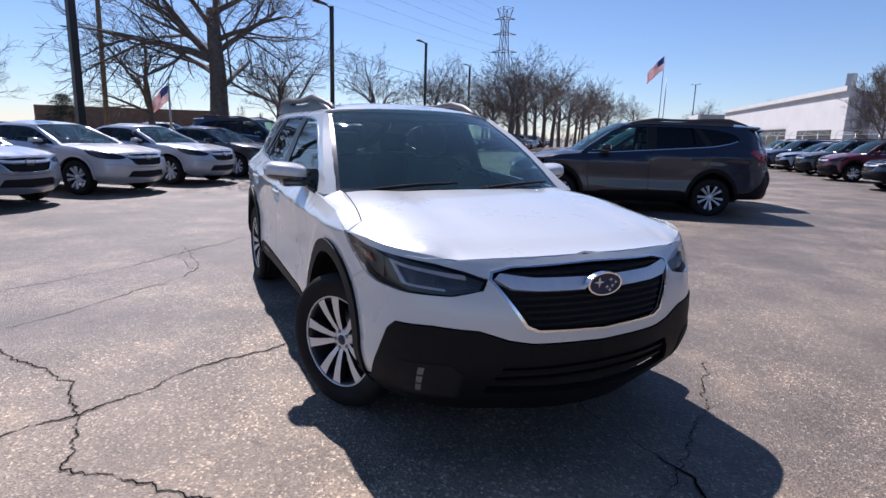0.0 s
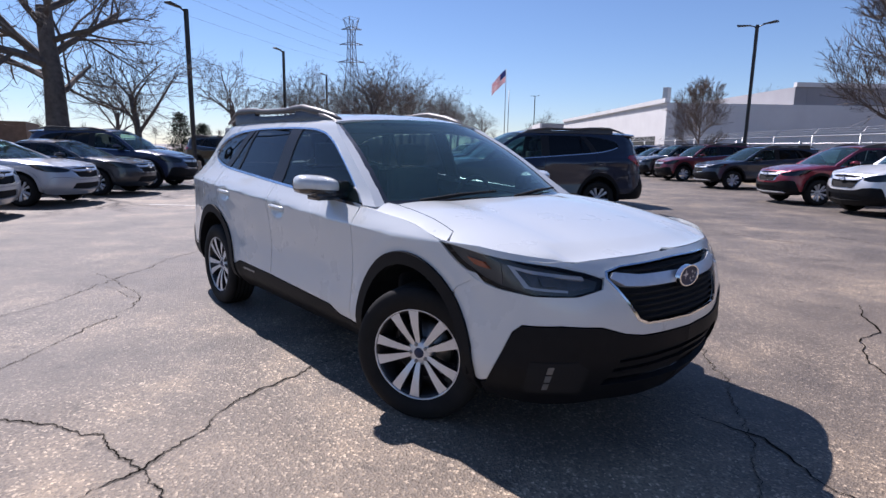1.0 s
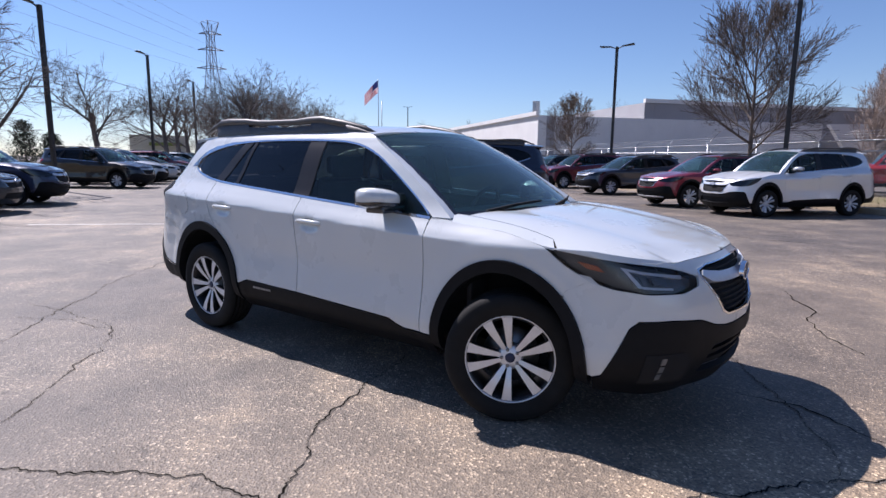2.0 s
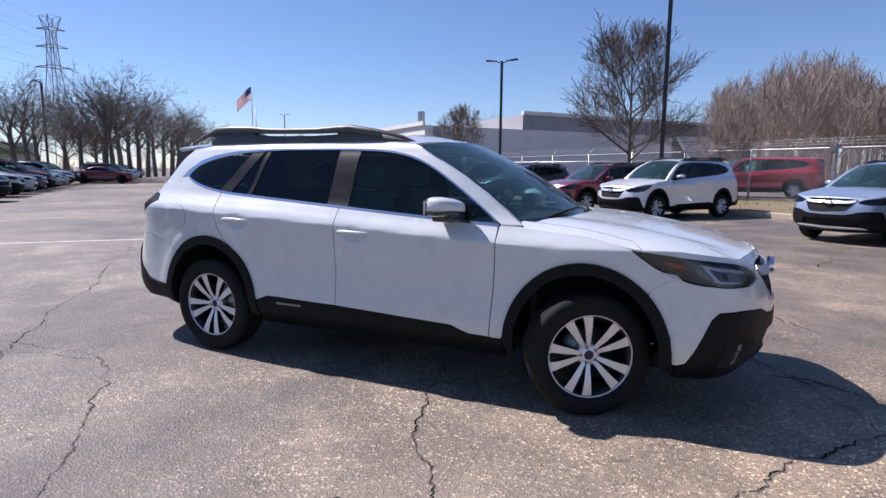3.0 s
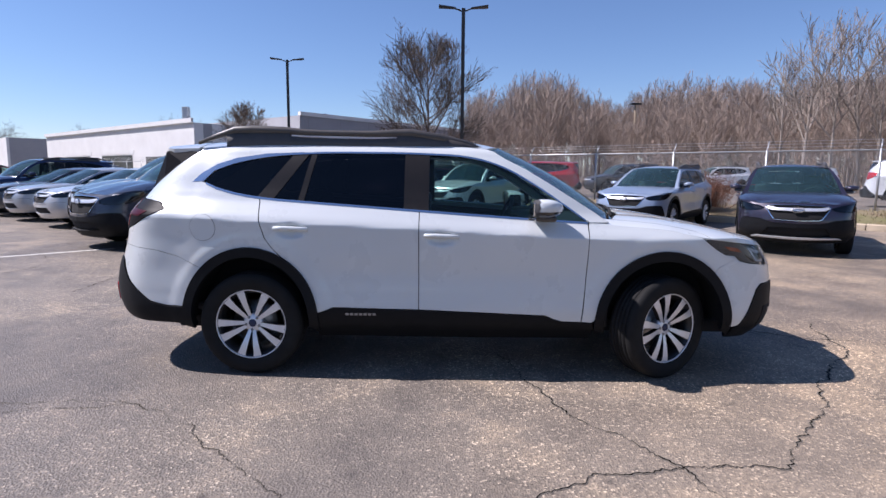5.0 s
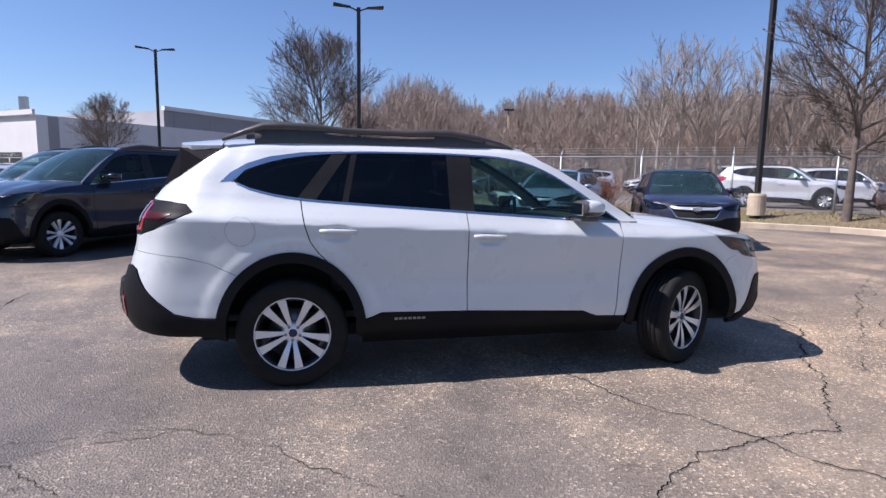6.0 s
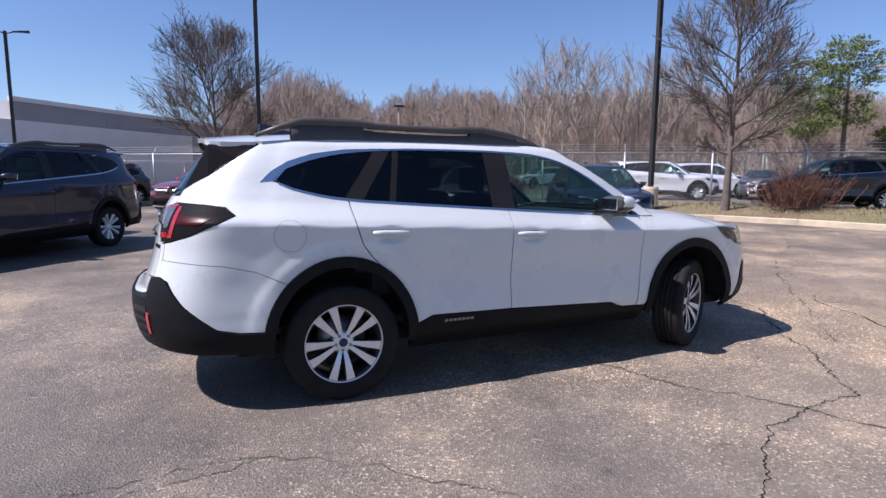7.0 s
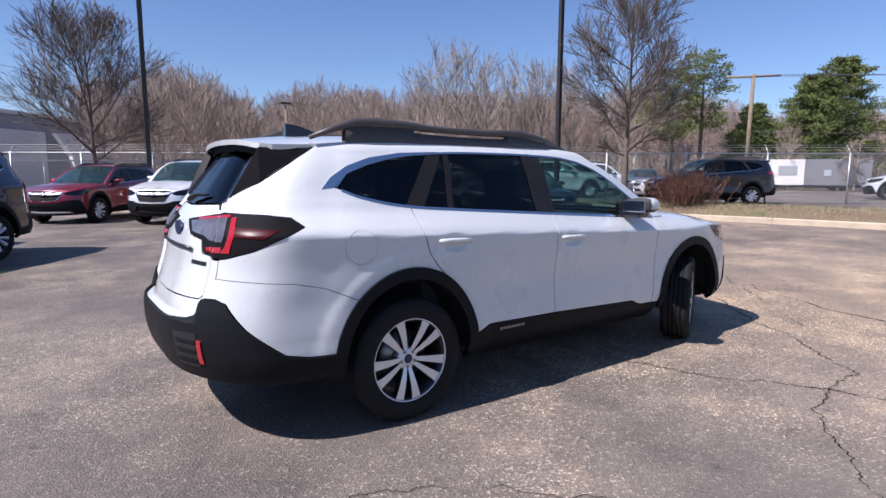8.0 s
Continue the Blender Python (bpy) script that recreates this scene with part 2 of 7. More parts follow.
TURF = verge_material()
LINE_PAINT = plain("worn_line_paint", (0.62, 0.60, 0.55), 0.8, 0.0, 0.25, 14)
CRACK = plain("crack_shadowed_filler", (0.012, 0.0105, 0.009), 0.95, 0.0, 0.3, 30)
CRACK.node_tree.nodes["Principled BSDF"].inputs["Specular IOR Level"].default_value = 0.0
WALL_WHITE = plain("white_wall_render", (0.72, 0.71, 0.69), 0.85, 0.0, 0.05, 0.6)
# darker wall colour that carries the shade of the sunless sides
WALL_SHADED = plain("grey_wall_panel", (0.33, 0.325, 0.335), 0.85, 0.0, 0.06, 0.5)
WALL_TAN = plain("tan_wall", (0.36, 0.33, 0.30), 0.85, 0.0, 0.06, 0.6)
DARK_OPEN = plain("dark_glazing", (0.02, 0.022, 0.025), 0.2)
FLAG_RED = plain("flag_red", (0.45, 0.03, 0.04), 0.8)
FLAG_WHITE = plain("flag_white", (0.75, 0.75, 0.76), 0.8)
FLAG_BLUE = plain("flag_blue", (0.02, 0.03, 0.12), 0.8)
WIRE = plain("dark_wire", (0.05, 0.05, 0.055), 0.6)
TIMBER = plain("weathered_pole_timber", (0.20, 0.155, 0.11), 0.9, 0.0, 0.25, 5)
SIGN_CREAM = plain("sign_cream", (0.55, 0.52, 0.42), 0.6)
CRACK_LIGHT = plain("pale_crack_edge", (0.19, 0.165, 0.135), 0.95, 0.0, 0.3, 30)


def flag_cloth(m):
    """Lets daylight through a thin cloth."""
    n, l = m.node_tree.nodes, m.node_tree.links
    b = next(k for k in n if k.type == "BSDF_PRINCIPLED")
    thin = n.new("ShaderNodeBsdfTranslucent")
    c = b.inputs["Base Color"]
    if c.is_linked:
        l.new(c.links[0].from_socket, thin.inputs["Color"])
    else:
        thin.inputs["Color"].default_value = c.default_value
    mix = n.new("ShaderNodeMixShader")
    mix.inputs["Fac"].default_value = 0.45
    l.new(b.outputs["BSDF"], mix.inputs[1])
    l.new(thin.outputs["BSDF"], mix.inputs[2])
    l.new(mix.outputs["Shader"], n["Material Output"].inputs["Surface"])


for m in (FLAG_RED, FLAG_WHITE, FLAG_BLUE):
    flag_cloth(m)

# ---- mesh helpers ----
from mathutils.geometry import tessellate_polygon


def part(name, mesh, mat, parent, label=""):
    """Links a mesh or bmesh as one object under a thing or a part."""
    if isinstance(mesh, bmesh.types.BMesh):
        me = bpy.data.meshes.new(name)
        mesh.to_mesh(me)
        mesh.free()
        mesh = me
    if mat is not None and not mesh.materials:
        mesh.materials.append(mat)
    ob = new(name, mesh)
    if parent is not None:
        ob.parent = parent
    if label:
        tagged(ob, label)
    return ob


def thing(name, label, category, group="", kind="", at=None):
    ob = new(name)
    ob.empty_display_size = 0.1
    if at is not None:
        ob.matrix_world = at
    return tagged(ob, label, category, group, kind)


def box(bm, lo, hi, bevel=0.0):
    """A box between two corners, added to bm."""
    r = bmesh.ops.create_cube(bm, size=1.0)
    c = [(a + b) / 2 for a, b in zip(lo, hi)]
    s = [abs(b - a) for a, b in zip(lo, hi)]
    bmesh.ops.transform(bm, matrix=Matrix.Translation(c) @ Matrix.Diagonal((*s, 1)), verts=r["verts"])
    if bevel:
        edges = list({e for v in r["verts"] for e in v.link_edges})
        bmesh.ops.bevel(bm, geom=edges, offset=bevel, segments=2, profile=0.6, affect="EDGES")
    return bm


def box_mesh(lo, hi, bevel=0.0):
    return box(bmesh.new(), lo, hi, bevel)


def shade(mesh, smooth=True):
    mesh.polygons.foreach_set("use_smooth", [smooth] * len(mesh.polygons))
    return mesh


def pydata(name, verts, faces, smooth=False):
    me = bpy.data.meshes.new(name)
    me.from_pydata([tuple(v) for v in verts], [], faces)
    me.update()
    if smooth:
        shade(me)
    return me


def lathe(profile, axis="Y", count=48, closed=False):
    """Turns (radius, along) points round an axis."""
    verts, faces = [], []
    k = len(profile)
    for i in range(count):
        a = 2 * math.pi * i / count
        for r, t in profile:
            if axis == "Y":
                verts.append((r * math.cos(a), t, r * math.sin(a)))
            elif axis == "X":
                verts.append((t, r * math.cos(a), r * math.sin(a)))
            else:
                verts.append((r * math.cos(a), r * math.sin(a), t))
    for i in range(count):
        j = (i + 1) % count
        for q in range(k if closed else k - 1):
            w = (q + 1) % k
            faces.append((i * k + q, i * k + w, j * k + w, j * k + q))
    return verts, faces


def tube(points, radii, sides=8, cap=True):
    """A round tube along a line of points."""
    pts = [Vector(p) for p in points]
    verts, faces = [], []
    ref = Vector((0, 0, 1))
    for i, p in enumerate(pts):
        d = (pts[min(i + 1, len(pts) - 1)] - pts[max(i - 1, 0)]).normalized()
        u = d.cross(ref if abs(d.z) < 0.9 else Vector((1, 0, 0))).normalized()
        v = d.cross(u)
        r = radii[i] if isinstance(radii, (list, tuple)) else radii
        for k in range(sides):
            a = 2 * math.pi * k / sides
            verts.append(p + r * (math.cos(a) * u + math.sin(a) * v))
    for i in range(len(pts) - 1):
        for k in range(sides):
            j = (k + 1) % sides
            faces.append((i * sides + k, i * sides + j, (i + 1) * sides + j, (i + 1) * sides + k))
    if cap:
        faces.append(tuple(range(sides - 1, -1, -1)))
        faces.append(tuple(range((len(pts) - 1) * sides, len(pts) * sides)))
    return verts, faces


def tube_mesh(name, points, radii, sides=8):
    v, f = tube(points, radii, sides)
    return pydata(name, v, f, True)


def join(*pieces):
    """Joins (verts, faces) lists into one."""
    verts, faces = [], []
    for v, f in pieces:
        k = len(verts)
        verts += list(v)
        faces += [tuple(i + k for i in q) for q in f]
    return verts, faces


def moved(piece, m):
    return [m @ Vector(v) for v in piece[0]], piece[1]


class Curve:
    """A smooth line through (t, value) pairs, straight on outside them."""

    def __init__(self, pts):
        self.t = np.array([p[0] for p in pts], float)
        self.v = np.array([p[1] for p in pts], float)
        h = np.diff(self.t)
        d = np.diff(self.v) / h
        m = np.empty(len(self.t))
        m[0], m[-1] = d[0], d[-1]
        for i in range(1, len(m) - 1):
            m[i] = 0.0 if d[i - 1] * d[i] < 0 else (d[i - 1] * h[i] + d[i] * h[i - 1]) / (h[i] + h[i - 1])
        self.m = m

    def __call__(self, x):
        x = np.asarray(x, float)
        i = np.clip(np.searchsorted(self.t, x) - 1, 0, len(self.t) - 2)
        h = self.t[i + 1] - self.t[i]
        u = (np.clip(x, self.t[0], self.t[-1]) - self.t[i]) / h
        y = ((1 + 2 * u) * (1 - u) ** 2 * self.v[i] + u * (1 - u) ** 2 * h * self.m[i]
             + u * u * (3 - 2 * u) * self.v[i + 1] + u * u * (u - 1) * h * self.m[i + 1])
        lo, hi = np.minimum(x - self.t[0], 0), np.maximum(x - self.t[-1], 0)
        return y + lo * self.m[0] + hi * self.m[-1]


def ease(a, b, x):
    u = np.clip((np.asarray(x, float) - a) / (b - a), 0, 1)
    return u * u * (3 - 2 * u)


def clip_half(poly, axis, value, keep_less):
    """A convex polygon cut by a line; keeps one side."""
    out = []
    for (p, q) in zip(poly, poly[1:] + poly[:1]):
        a, b = p[axis] - value, q[axis] - value
        if keep_less:
            a, b = -a, -b
        if a >= 0:
            out.append(p)
        if a * b < 0:
            f = a / (a - b)
            out.append((p[0] + (q[0] - p[0]) * f, p[1] + (q[1] - p[1]) * f))
    return out


def cut_polygon(poly, step):
    """A polygon of the plane cut into a grid; returns points, faces and the outline's edges."""
    su, sv = step if isinstance(step, tuple) else (step, step)
    tris = tessellate_polygon([[Vector((u, v, 0)) for u, v in poly]])
    index, pts, faces = {}, [], []

    def at(p):
        key = (round(p[0] * 2000), round(p[1] * 2000))
        if key not in index:
            index[key] = len(pts)
            pts.append(p)
        return index[key]

    for t in tris:
        pieces = [[tuple(poly[i]) for i in t]]
        for axis, s in ((0, su), (1, sv)):
            cut = []
            for pc in pieces:
                lo, hi = min(p[axis] for p in pc), max(p[axis] for p in pc)
                k = math.floor(lo / s + 1e-6)
                while k * s < hi - 1e-7:
                    got = pc
                    if k * s > lo:
                        got = clip_half(got, axis, k * s, False)
                    if (k + 1) * s < hi:
                        got = clip_half(got, axis, (k + 1) * s, True)
                    if len(got) >= 3:
                        cut.append(got)
                    k += 1
            pieces = cut
        for pc in pieces:
            f = []
            for p in pc:
                i = at(p)
                if i not in f:
                    f.append(i)
            if len(f) >= 3:
                faces.append(f)
    pts = np.array(pts)
    good = []
    for f in faces:
        a = sum(pts[p][0] * pts[q][1] - pts[q][0] * pts[p][1] for p, q in zip(f, f[1:] + f[:1]))
        if abs(a) > 1e-9:
            good.append(f if a > 0 else f[::-1])
    count = {}
    for f in good:
        for a, b in zip(f, f[1:] + f[:1]):
            count[(a, b)] = count.get((a, b), 0) + 1
    rim = [e for e in count if (e[1], e[0]) not in count]
    return pts, good, rim


def skin_mesh(name, poly, fn, step=0.05, thick=0.012, lift=0.0, mirror=False, warp=None, core=(0, 0, 0.75)):
    """A sheet with thickness: the polygon's plane mapped by fn(u, v) onto a smooth surface, with that surface's own normals."""
    pts, faces, rim = cut_polygon(poly, step)
    u, v = pts[:, 0], pts[:, 1]
    e = 0.004

    def at(a, b):
        p = fn(a, b)
        return warp(p) if warp else p

    p = at(u, v)
    n = np.cross(at(u + e, v) - at(u - e, v), at(u, v + e) - at(u, v - e))
    n /= np.linalg.norm(n, axis=1)[:, None] + 1e-12
    out = p - np.array([0.72 * c if i == 0 else k for i, (c, k) in enumerate(zip(p.mean(0), core))])
    if (n * out).sum() < 0:
        n = -n
    p = p + n * lift
    if mirror:
        p, n = p * (1, -1, 1), n * (1, -1, 1)
    verts = [tuple(q) for q in p]
    normals, done = [], []
    area = 0.0
    for f in faces:
        a = p[f[0]]
        for i in range(1, len(f) - 1):
            area += float(np.dot(np.cross(p[f[i]] - a, p[f[i + 1]] - a), n[f[0]]))
    for f in faces:
        g = f if area > 0 else f[::-1]
        done.append(g)
        normals += [tuple(n[i]) for i in g]
    turn = {}
    for g in done:
        for a, b in zip(g, g[1:] + g[:1]):
            turn[(a, b)] = True
    for a, b in rim if thick else ():
        if (a, b) not in turn:
            a, b = b, a
        k = len(verts)
        pa, pb = p[a], p[b]
        verts += [tuple(pa), tuple(pb), tuple(pb - n[b] * thick), tuple(pa - n[a] * thick)]
        q = [k + 1, k, k + 3, k + 2]
        w = np.cross(pa - pb, -n[a])
        w /= np.linalg.norm(w) + 1e-12
        done.append(q)
        normals += [tuple(w)] * 4
    me = bpy.data.meshes.new(name)
    me.from_pydata(verts, [], [tuple(f) for f in done])
    me.update()
    shade(me)
    me.normals_split_custom_set(normals)
    return me


def arc(cx, cz, a, b, start, end, count=24):
    return [(cx + a * math.cos(radians(start + (end - start) * i / count)), cz + b * math.sin(radians(start + (end - start) * i / count))) for i in range(count + 1)]

# ---- vehicles ----
WB = 1.3725                     # half the wheelbase
OUTLINE = [(-2.505, 0), (-2.498, 0.27), (-2.458, 0.49), (-2.41, 0.60), (-2.355, 0.69), (-2.22, 0.81), (-1.85, 0.888), (-1.37, 0.912), (-0.7, 0.915), (0, 0.915),
           (0.7, 0.913), (1.37, 0.908), (1.75, 0.888), (1.95, 0.862), (2.085, 0.795), (2.18, 0.685), (2.265, 0.49), (2.33, 0.25), (2.352, 0)]
NOSE_S, TAIL_S = 2.9215, -3.1195   # where the outline's s ends on the centre line


COARSE = [1.0]                  # how much wider the spacing is on far cars


def ring_maker():
    """The wagon's shell: a plan outline that changes with height. s runs along the outline, and equals x along the flank."""
    mid = [i for i, p in enumerate(OUTLINE) if -1.86 < p[0] < 1.76]
    s = [0.0] * len(OUTLINE)
    for i in mid:
        s[i] = OUTLINE[i][0]
    for i in range(mid[-1] + 1, len(OUTLINE)):
        s[i] = s[i - 1] + math.dist(OUTLINE[i], OUTLINE[i - 1])
    for i in range(mid[0] - 1, -1, -1):
        s[i] = s[i + 1] - math.dist(OUTLINE[i], OUTLINE[i + 1])
    for i in range(mid[-1] + 1, len(OUTLINE)):
        s[i] = s[mid[-1]] + (s[i] - s[mid[-1]]) * (NOSE_S - s[mid[-1]]) / (s[-1] - s[mid[-1]]) if i < len(OUTLINE) - 1 else s[i]
    s[-1] = NOSE_S
    for i in range(1, mid[0]):
        s[i] = s[mid[0]] + (s[i] - s[mid[0]]) * (TAIL_S - s[mid[0]]) / (s[0] - s[mid[0]])
    s[0] = TAIL_S
    x0, y0 = Curve(list(zip(s, [p[0] for p in OUTLINE]))), Curve(list(zip(s, [p[1] for p in OUTLINE])))
    nose = Curve([(0.22, -0.12), (0.32, -0.05), (0.42, -0.012), (0.55, 0.0), (0.66, -0.005), (0.76, -0.03), (0.80, -0.048), (0.86, -0.09), (0.905, -0.13), (0.96, -0.20), (1.0, -0.28)])
    tail = Curve([(0.28, 0.12), (0.36, 0.05), (0.46, 0.012), (0.58, 0.0), (0.68, 0.012), (0.78, 0.045), (0.88, 0.075), (1.0, 0.10), (1.1, 0.135), (1.2, 0.195), (1.35, 0.30), (1.5, 0.42), (1.56, 0.48)])
    flank = Curve([(0.22, -0.15), (0.28, -0.09), (0.34, -0.035), (0.42, -0.008), (0.55, -0.006), (0.70, -0.010), (0.84, -0.003), (0.925, 0.004), (0.955, 0.006), (0.972, -0.002), (1.04, -0.050), (1.10, -0.088), (1.20, -0.128), (1.35, -0.185), (1.46, -0.243), (1.52, -0.287), (1.56, -0.345)])

    crease = Curve([(-2.7, -0.105), (-2.0, -0.105), (-1.25, -0.075), (-0.25, -0.035), (0.6, 0.005), (1.2, 0.02), (2.0, 0.0)])   # the shoulder line falls towards the nose

    def ring(sv, z):
        z = np.asarray(z, float)
        x = x0(sv) + nose(z) * ease(1.25, 2.55, sv) + tail(z) * ease(-1.15, -2.6, sv)
        x = x + 0.05 * ease(-2.50, -2.60, sv) * ease(0.640, 0.662, z)      # the hatch stands in from the bumper's step
        yb = y0(sv)
        rim = np.minimum(np.hypot(sv - WB, 0.93 * (z - 0.37)), np.hypot(sv + WB, 0.93 * (z - 0.37)))
        flare = 0.007 * (1 - ease(0.505, 0.575, rim)) + 0.004 * (1 - ease(0.52, 0.72, rim))
        dip = -0.012 * np.exp(-((sv + 0.15) / 0.9) ** 4) * np.exp(-((z - 0.66) / 0.13) ** 2)
        zc = z + crease(sv) * ease(0.76, 0.95, z) * (1 - ease(1.06, 1.32, z))
        for sh, zh in ((-0.10, 0.936), (-1.085, 0.976)) if COARSE[0] == 1.0 else ():       # hollows behind the handles
            dip = dip - 0.024 * np.exp(-(((sv - sh) / 0.085) ** 2 + ((z - zh) / 0.042) ** 2) ** 2)
        y = yb + (flank(zc) + flare + dip) * np.minimum(1, yb / 0.5)
        return np.stack([x, -y, np.asarray(z, float) + 0 * x], axis=-1)

    return ring


RING = ring_maker()
S_FRONT, S_REAR = 2.925, -3.125


def flank_at(x, z):
    """The shell at a true x: finds the outline's s by halving."""
    lo, hi = np.full(np.shape(x), -3.05), np.full(np.shape(x), 2.9)
    for _ in range(26):
        m = (lo + hi) / 2
        over = RING(m, z)[..., 0] > x
        lo, hi = np.where(over, lo, m), np.where(over, m, hi)
    return RING((lo + hi) / 2, z)


LAMP_TOP = [(1.64, 0.952), (1.76, 0.943), (1.92, 0.925), (2.10, 0.903), (2.25, 0.882), (2.36, 0.855), (2.43, 0.828)]
LAMP_LOW = [(2.40, 0.79), (2.28, 0.768), (2.10, 0.772), (1.95, 0.79), (1.85, 0.815), (1.75, 0.862), (1.695, 0.905)]
CREST = Curve([(0.7, 1.045), (0.88, 1.04), (1.1, 1.024), (1.4, 0.998)] + [(float(RING(np.array([a]), np.array([b]))[0, 0]), b + 0.005) for a, b in LAMP_TOP[:-1]])
BONNET = Curve([(0.8, 1.085), (1.1, 1.078), (1.4, 1.058), (1.7, 1.012), (1.95, 0.960), (2.10, 0.926), (2.19, 0.903)])


def s_of(x, z):
    """The outline's s at a true x and height."""
    lo, hi = -3.05, 2.9
    for _ in range(30):
        m = (lo + hi) / 2
        lo, hi = (lo, m) if float(RING(np.array([m]), np.array([z]))[0, 0]) > x else (m, hi)
    return (lo + hi) / 2


ROOF_MID = Curve([(-2.1, 1.546), (-1.8, 1.577), (-1.3, 1.60), (-0.6, 1.615), (-0.1, 1.605), (0.15, 1.585), (0.32, 1.55)])
ROOF_EDGE = Curve([(-2.1, 1.500), (-1.8, 1.518), (-1.3, 1.54), (-0.6, 1.548), (-0.1, 1.543), (0.15, 1.53), (0.32, 1.50)])


NOSE_X = Curve([(abs(float(RING(np.array([a]), np.array([0.898]))[0, 1])), float(RING(np.array([a]), np.array([0.898]))[0, 0])) for a in (2.92, 2.85, 2.75, 2.65, 2.55, 2.45, 2.36, 2.25, 2.1, 1.9)])


def bonnet_at(x, y):
    a = np.abs(y)
    edge = np.abs(flank_at(x, CREST(x))[..., 1])
    drop = BONNET(x) - CREST(x)
    w = np.clip((a - 0.50) / np.maximum(edge - 0.50, 0.02), 0, 1.4)
    near = NOSE_X(a) - x        # the leading edge bends down to meet the bumper's strip
    z = BONNET(x) + 0.012 * (1 - (a / 0.5) ** 2).clip(0, 1) - drop * w ** 2.2 - 0.004 * np.exp(-((a - 0.42) / 0.10) ** 2)
    low = 0.9085 - 0.012 * (a / 0.55) ** 2
    pull = (1 - np.clip(near / 0.20, 0, 1)) ** 2 * (1 - ease(0.57, 0.66, a))
    z = z + (low - z) * pull
    return np.stack([x + 0 * y, y + 0 * x, z], axis=-1)


def roof_at(x, y):
    e, m = ROOF_EDGE(x), ROOF_MID(x)
    edge = np.maximum(np.abs(flank_at(x, e)[..., 1]), 0.57)
    w = np.clip(np.abs(y) / edge, 0, 1.05)
    return np.stack([x + 0 * y, y + 0 * x, m - (m - e) * w ** 2.6], axis=-1)


def screen_at(u, v):
    """The windscreen, u across from -1 to 1, v up from 0 to 1."""
    bx, bz, by = 1.205 - 0.23 * np.abs(u) ** 2.2, 1.055 - 0.012 * np.abs(u) ** 2, 0.772 * u
    tx, tz, ty = 0.335 - 0.14 * np.abs(u) ** 2.2, 1.552 - 0.042 * np.abs(u) ** 2.4, 0.612 * u
    k = 0.035 * np.sin(np.pi * np.clip(v, 0, 1))
    return np.stack([bx + (tx - bx) * v + 0.5 * k, by + (ty - by) * v, bz + (tz - bz) * v + 0.8 * k], axis=-1)


BELT = [(-1.72, 1.292), (-1.66, 1.262), (-1.58, 1.237), (-1.45, 1.207), (-1.31, 1.187), (-1.0, 1.162), (-0.6, 1.135), (-0.25, 1.112), (0.2, 1.083), (0.6, 1.058), (0.86, 1.044)]
TOPLINE = [(0.86, 1.044), (0.78, 1.105), (0.66, 1.19), (0.5, 1.295), (0.34, 1.385), (0.2, 1.438), (0.05, 1.468), (-0.2, 1.484), (-0.6, 1.490), (-1.0, 1.484), (-1.25, 1.466), (-1.45, 1.432), (-1.6, 1.385), (-1.69, 1.335), (-1.72, 1.292)]
BELT_AT, TOP_AT = Curve(BELT), Curve(TOPLINE[::-1])
WHITE_IN = 0.003                # half the gap between panels


def arch_line(x, a, b, start, end, count=26):
    return arc(x, 0.37, a, b, start, end, count)


def belt_between(a, b, off=0.0, count=10):
    return [(a + (b - a) * i / count, float(BELT_AT(a + (b - a) * i / count)) + off) for i in range(count + 1)]


def top_between(a, b, off=0.0, count=10):
    return [(a + (b - a) * i / count, float(TOP_AT(a + (b - a) * i / count)) + off) for i in range(count + 1)]




def dense(points, gap=0.06):
    gap *= COARSE[0]
    out = []
    for (a, b), (c, d) in zip(points, points[1:] + points[:1]):
        k = max(1, math.ceil(math.hypot(c - a, d - b) / gap))
        out += [(a + (c - a) * i / k, b + (d - b) * i / k) for i in range(k)]
    return out


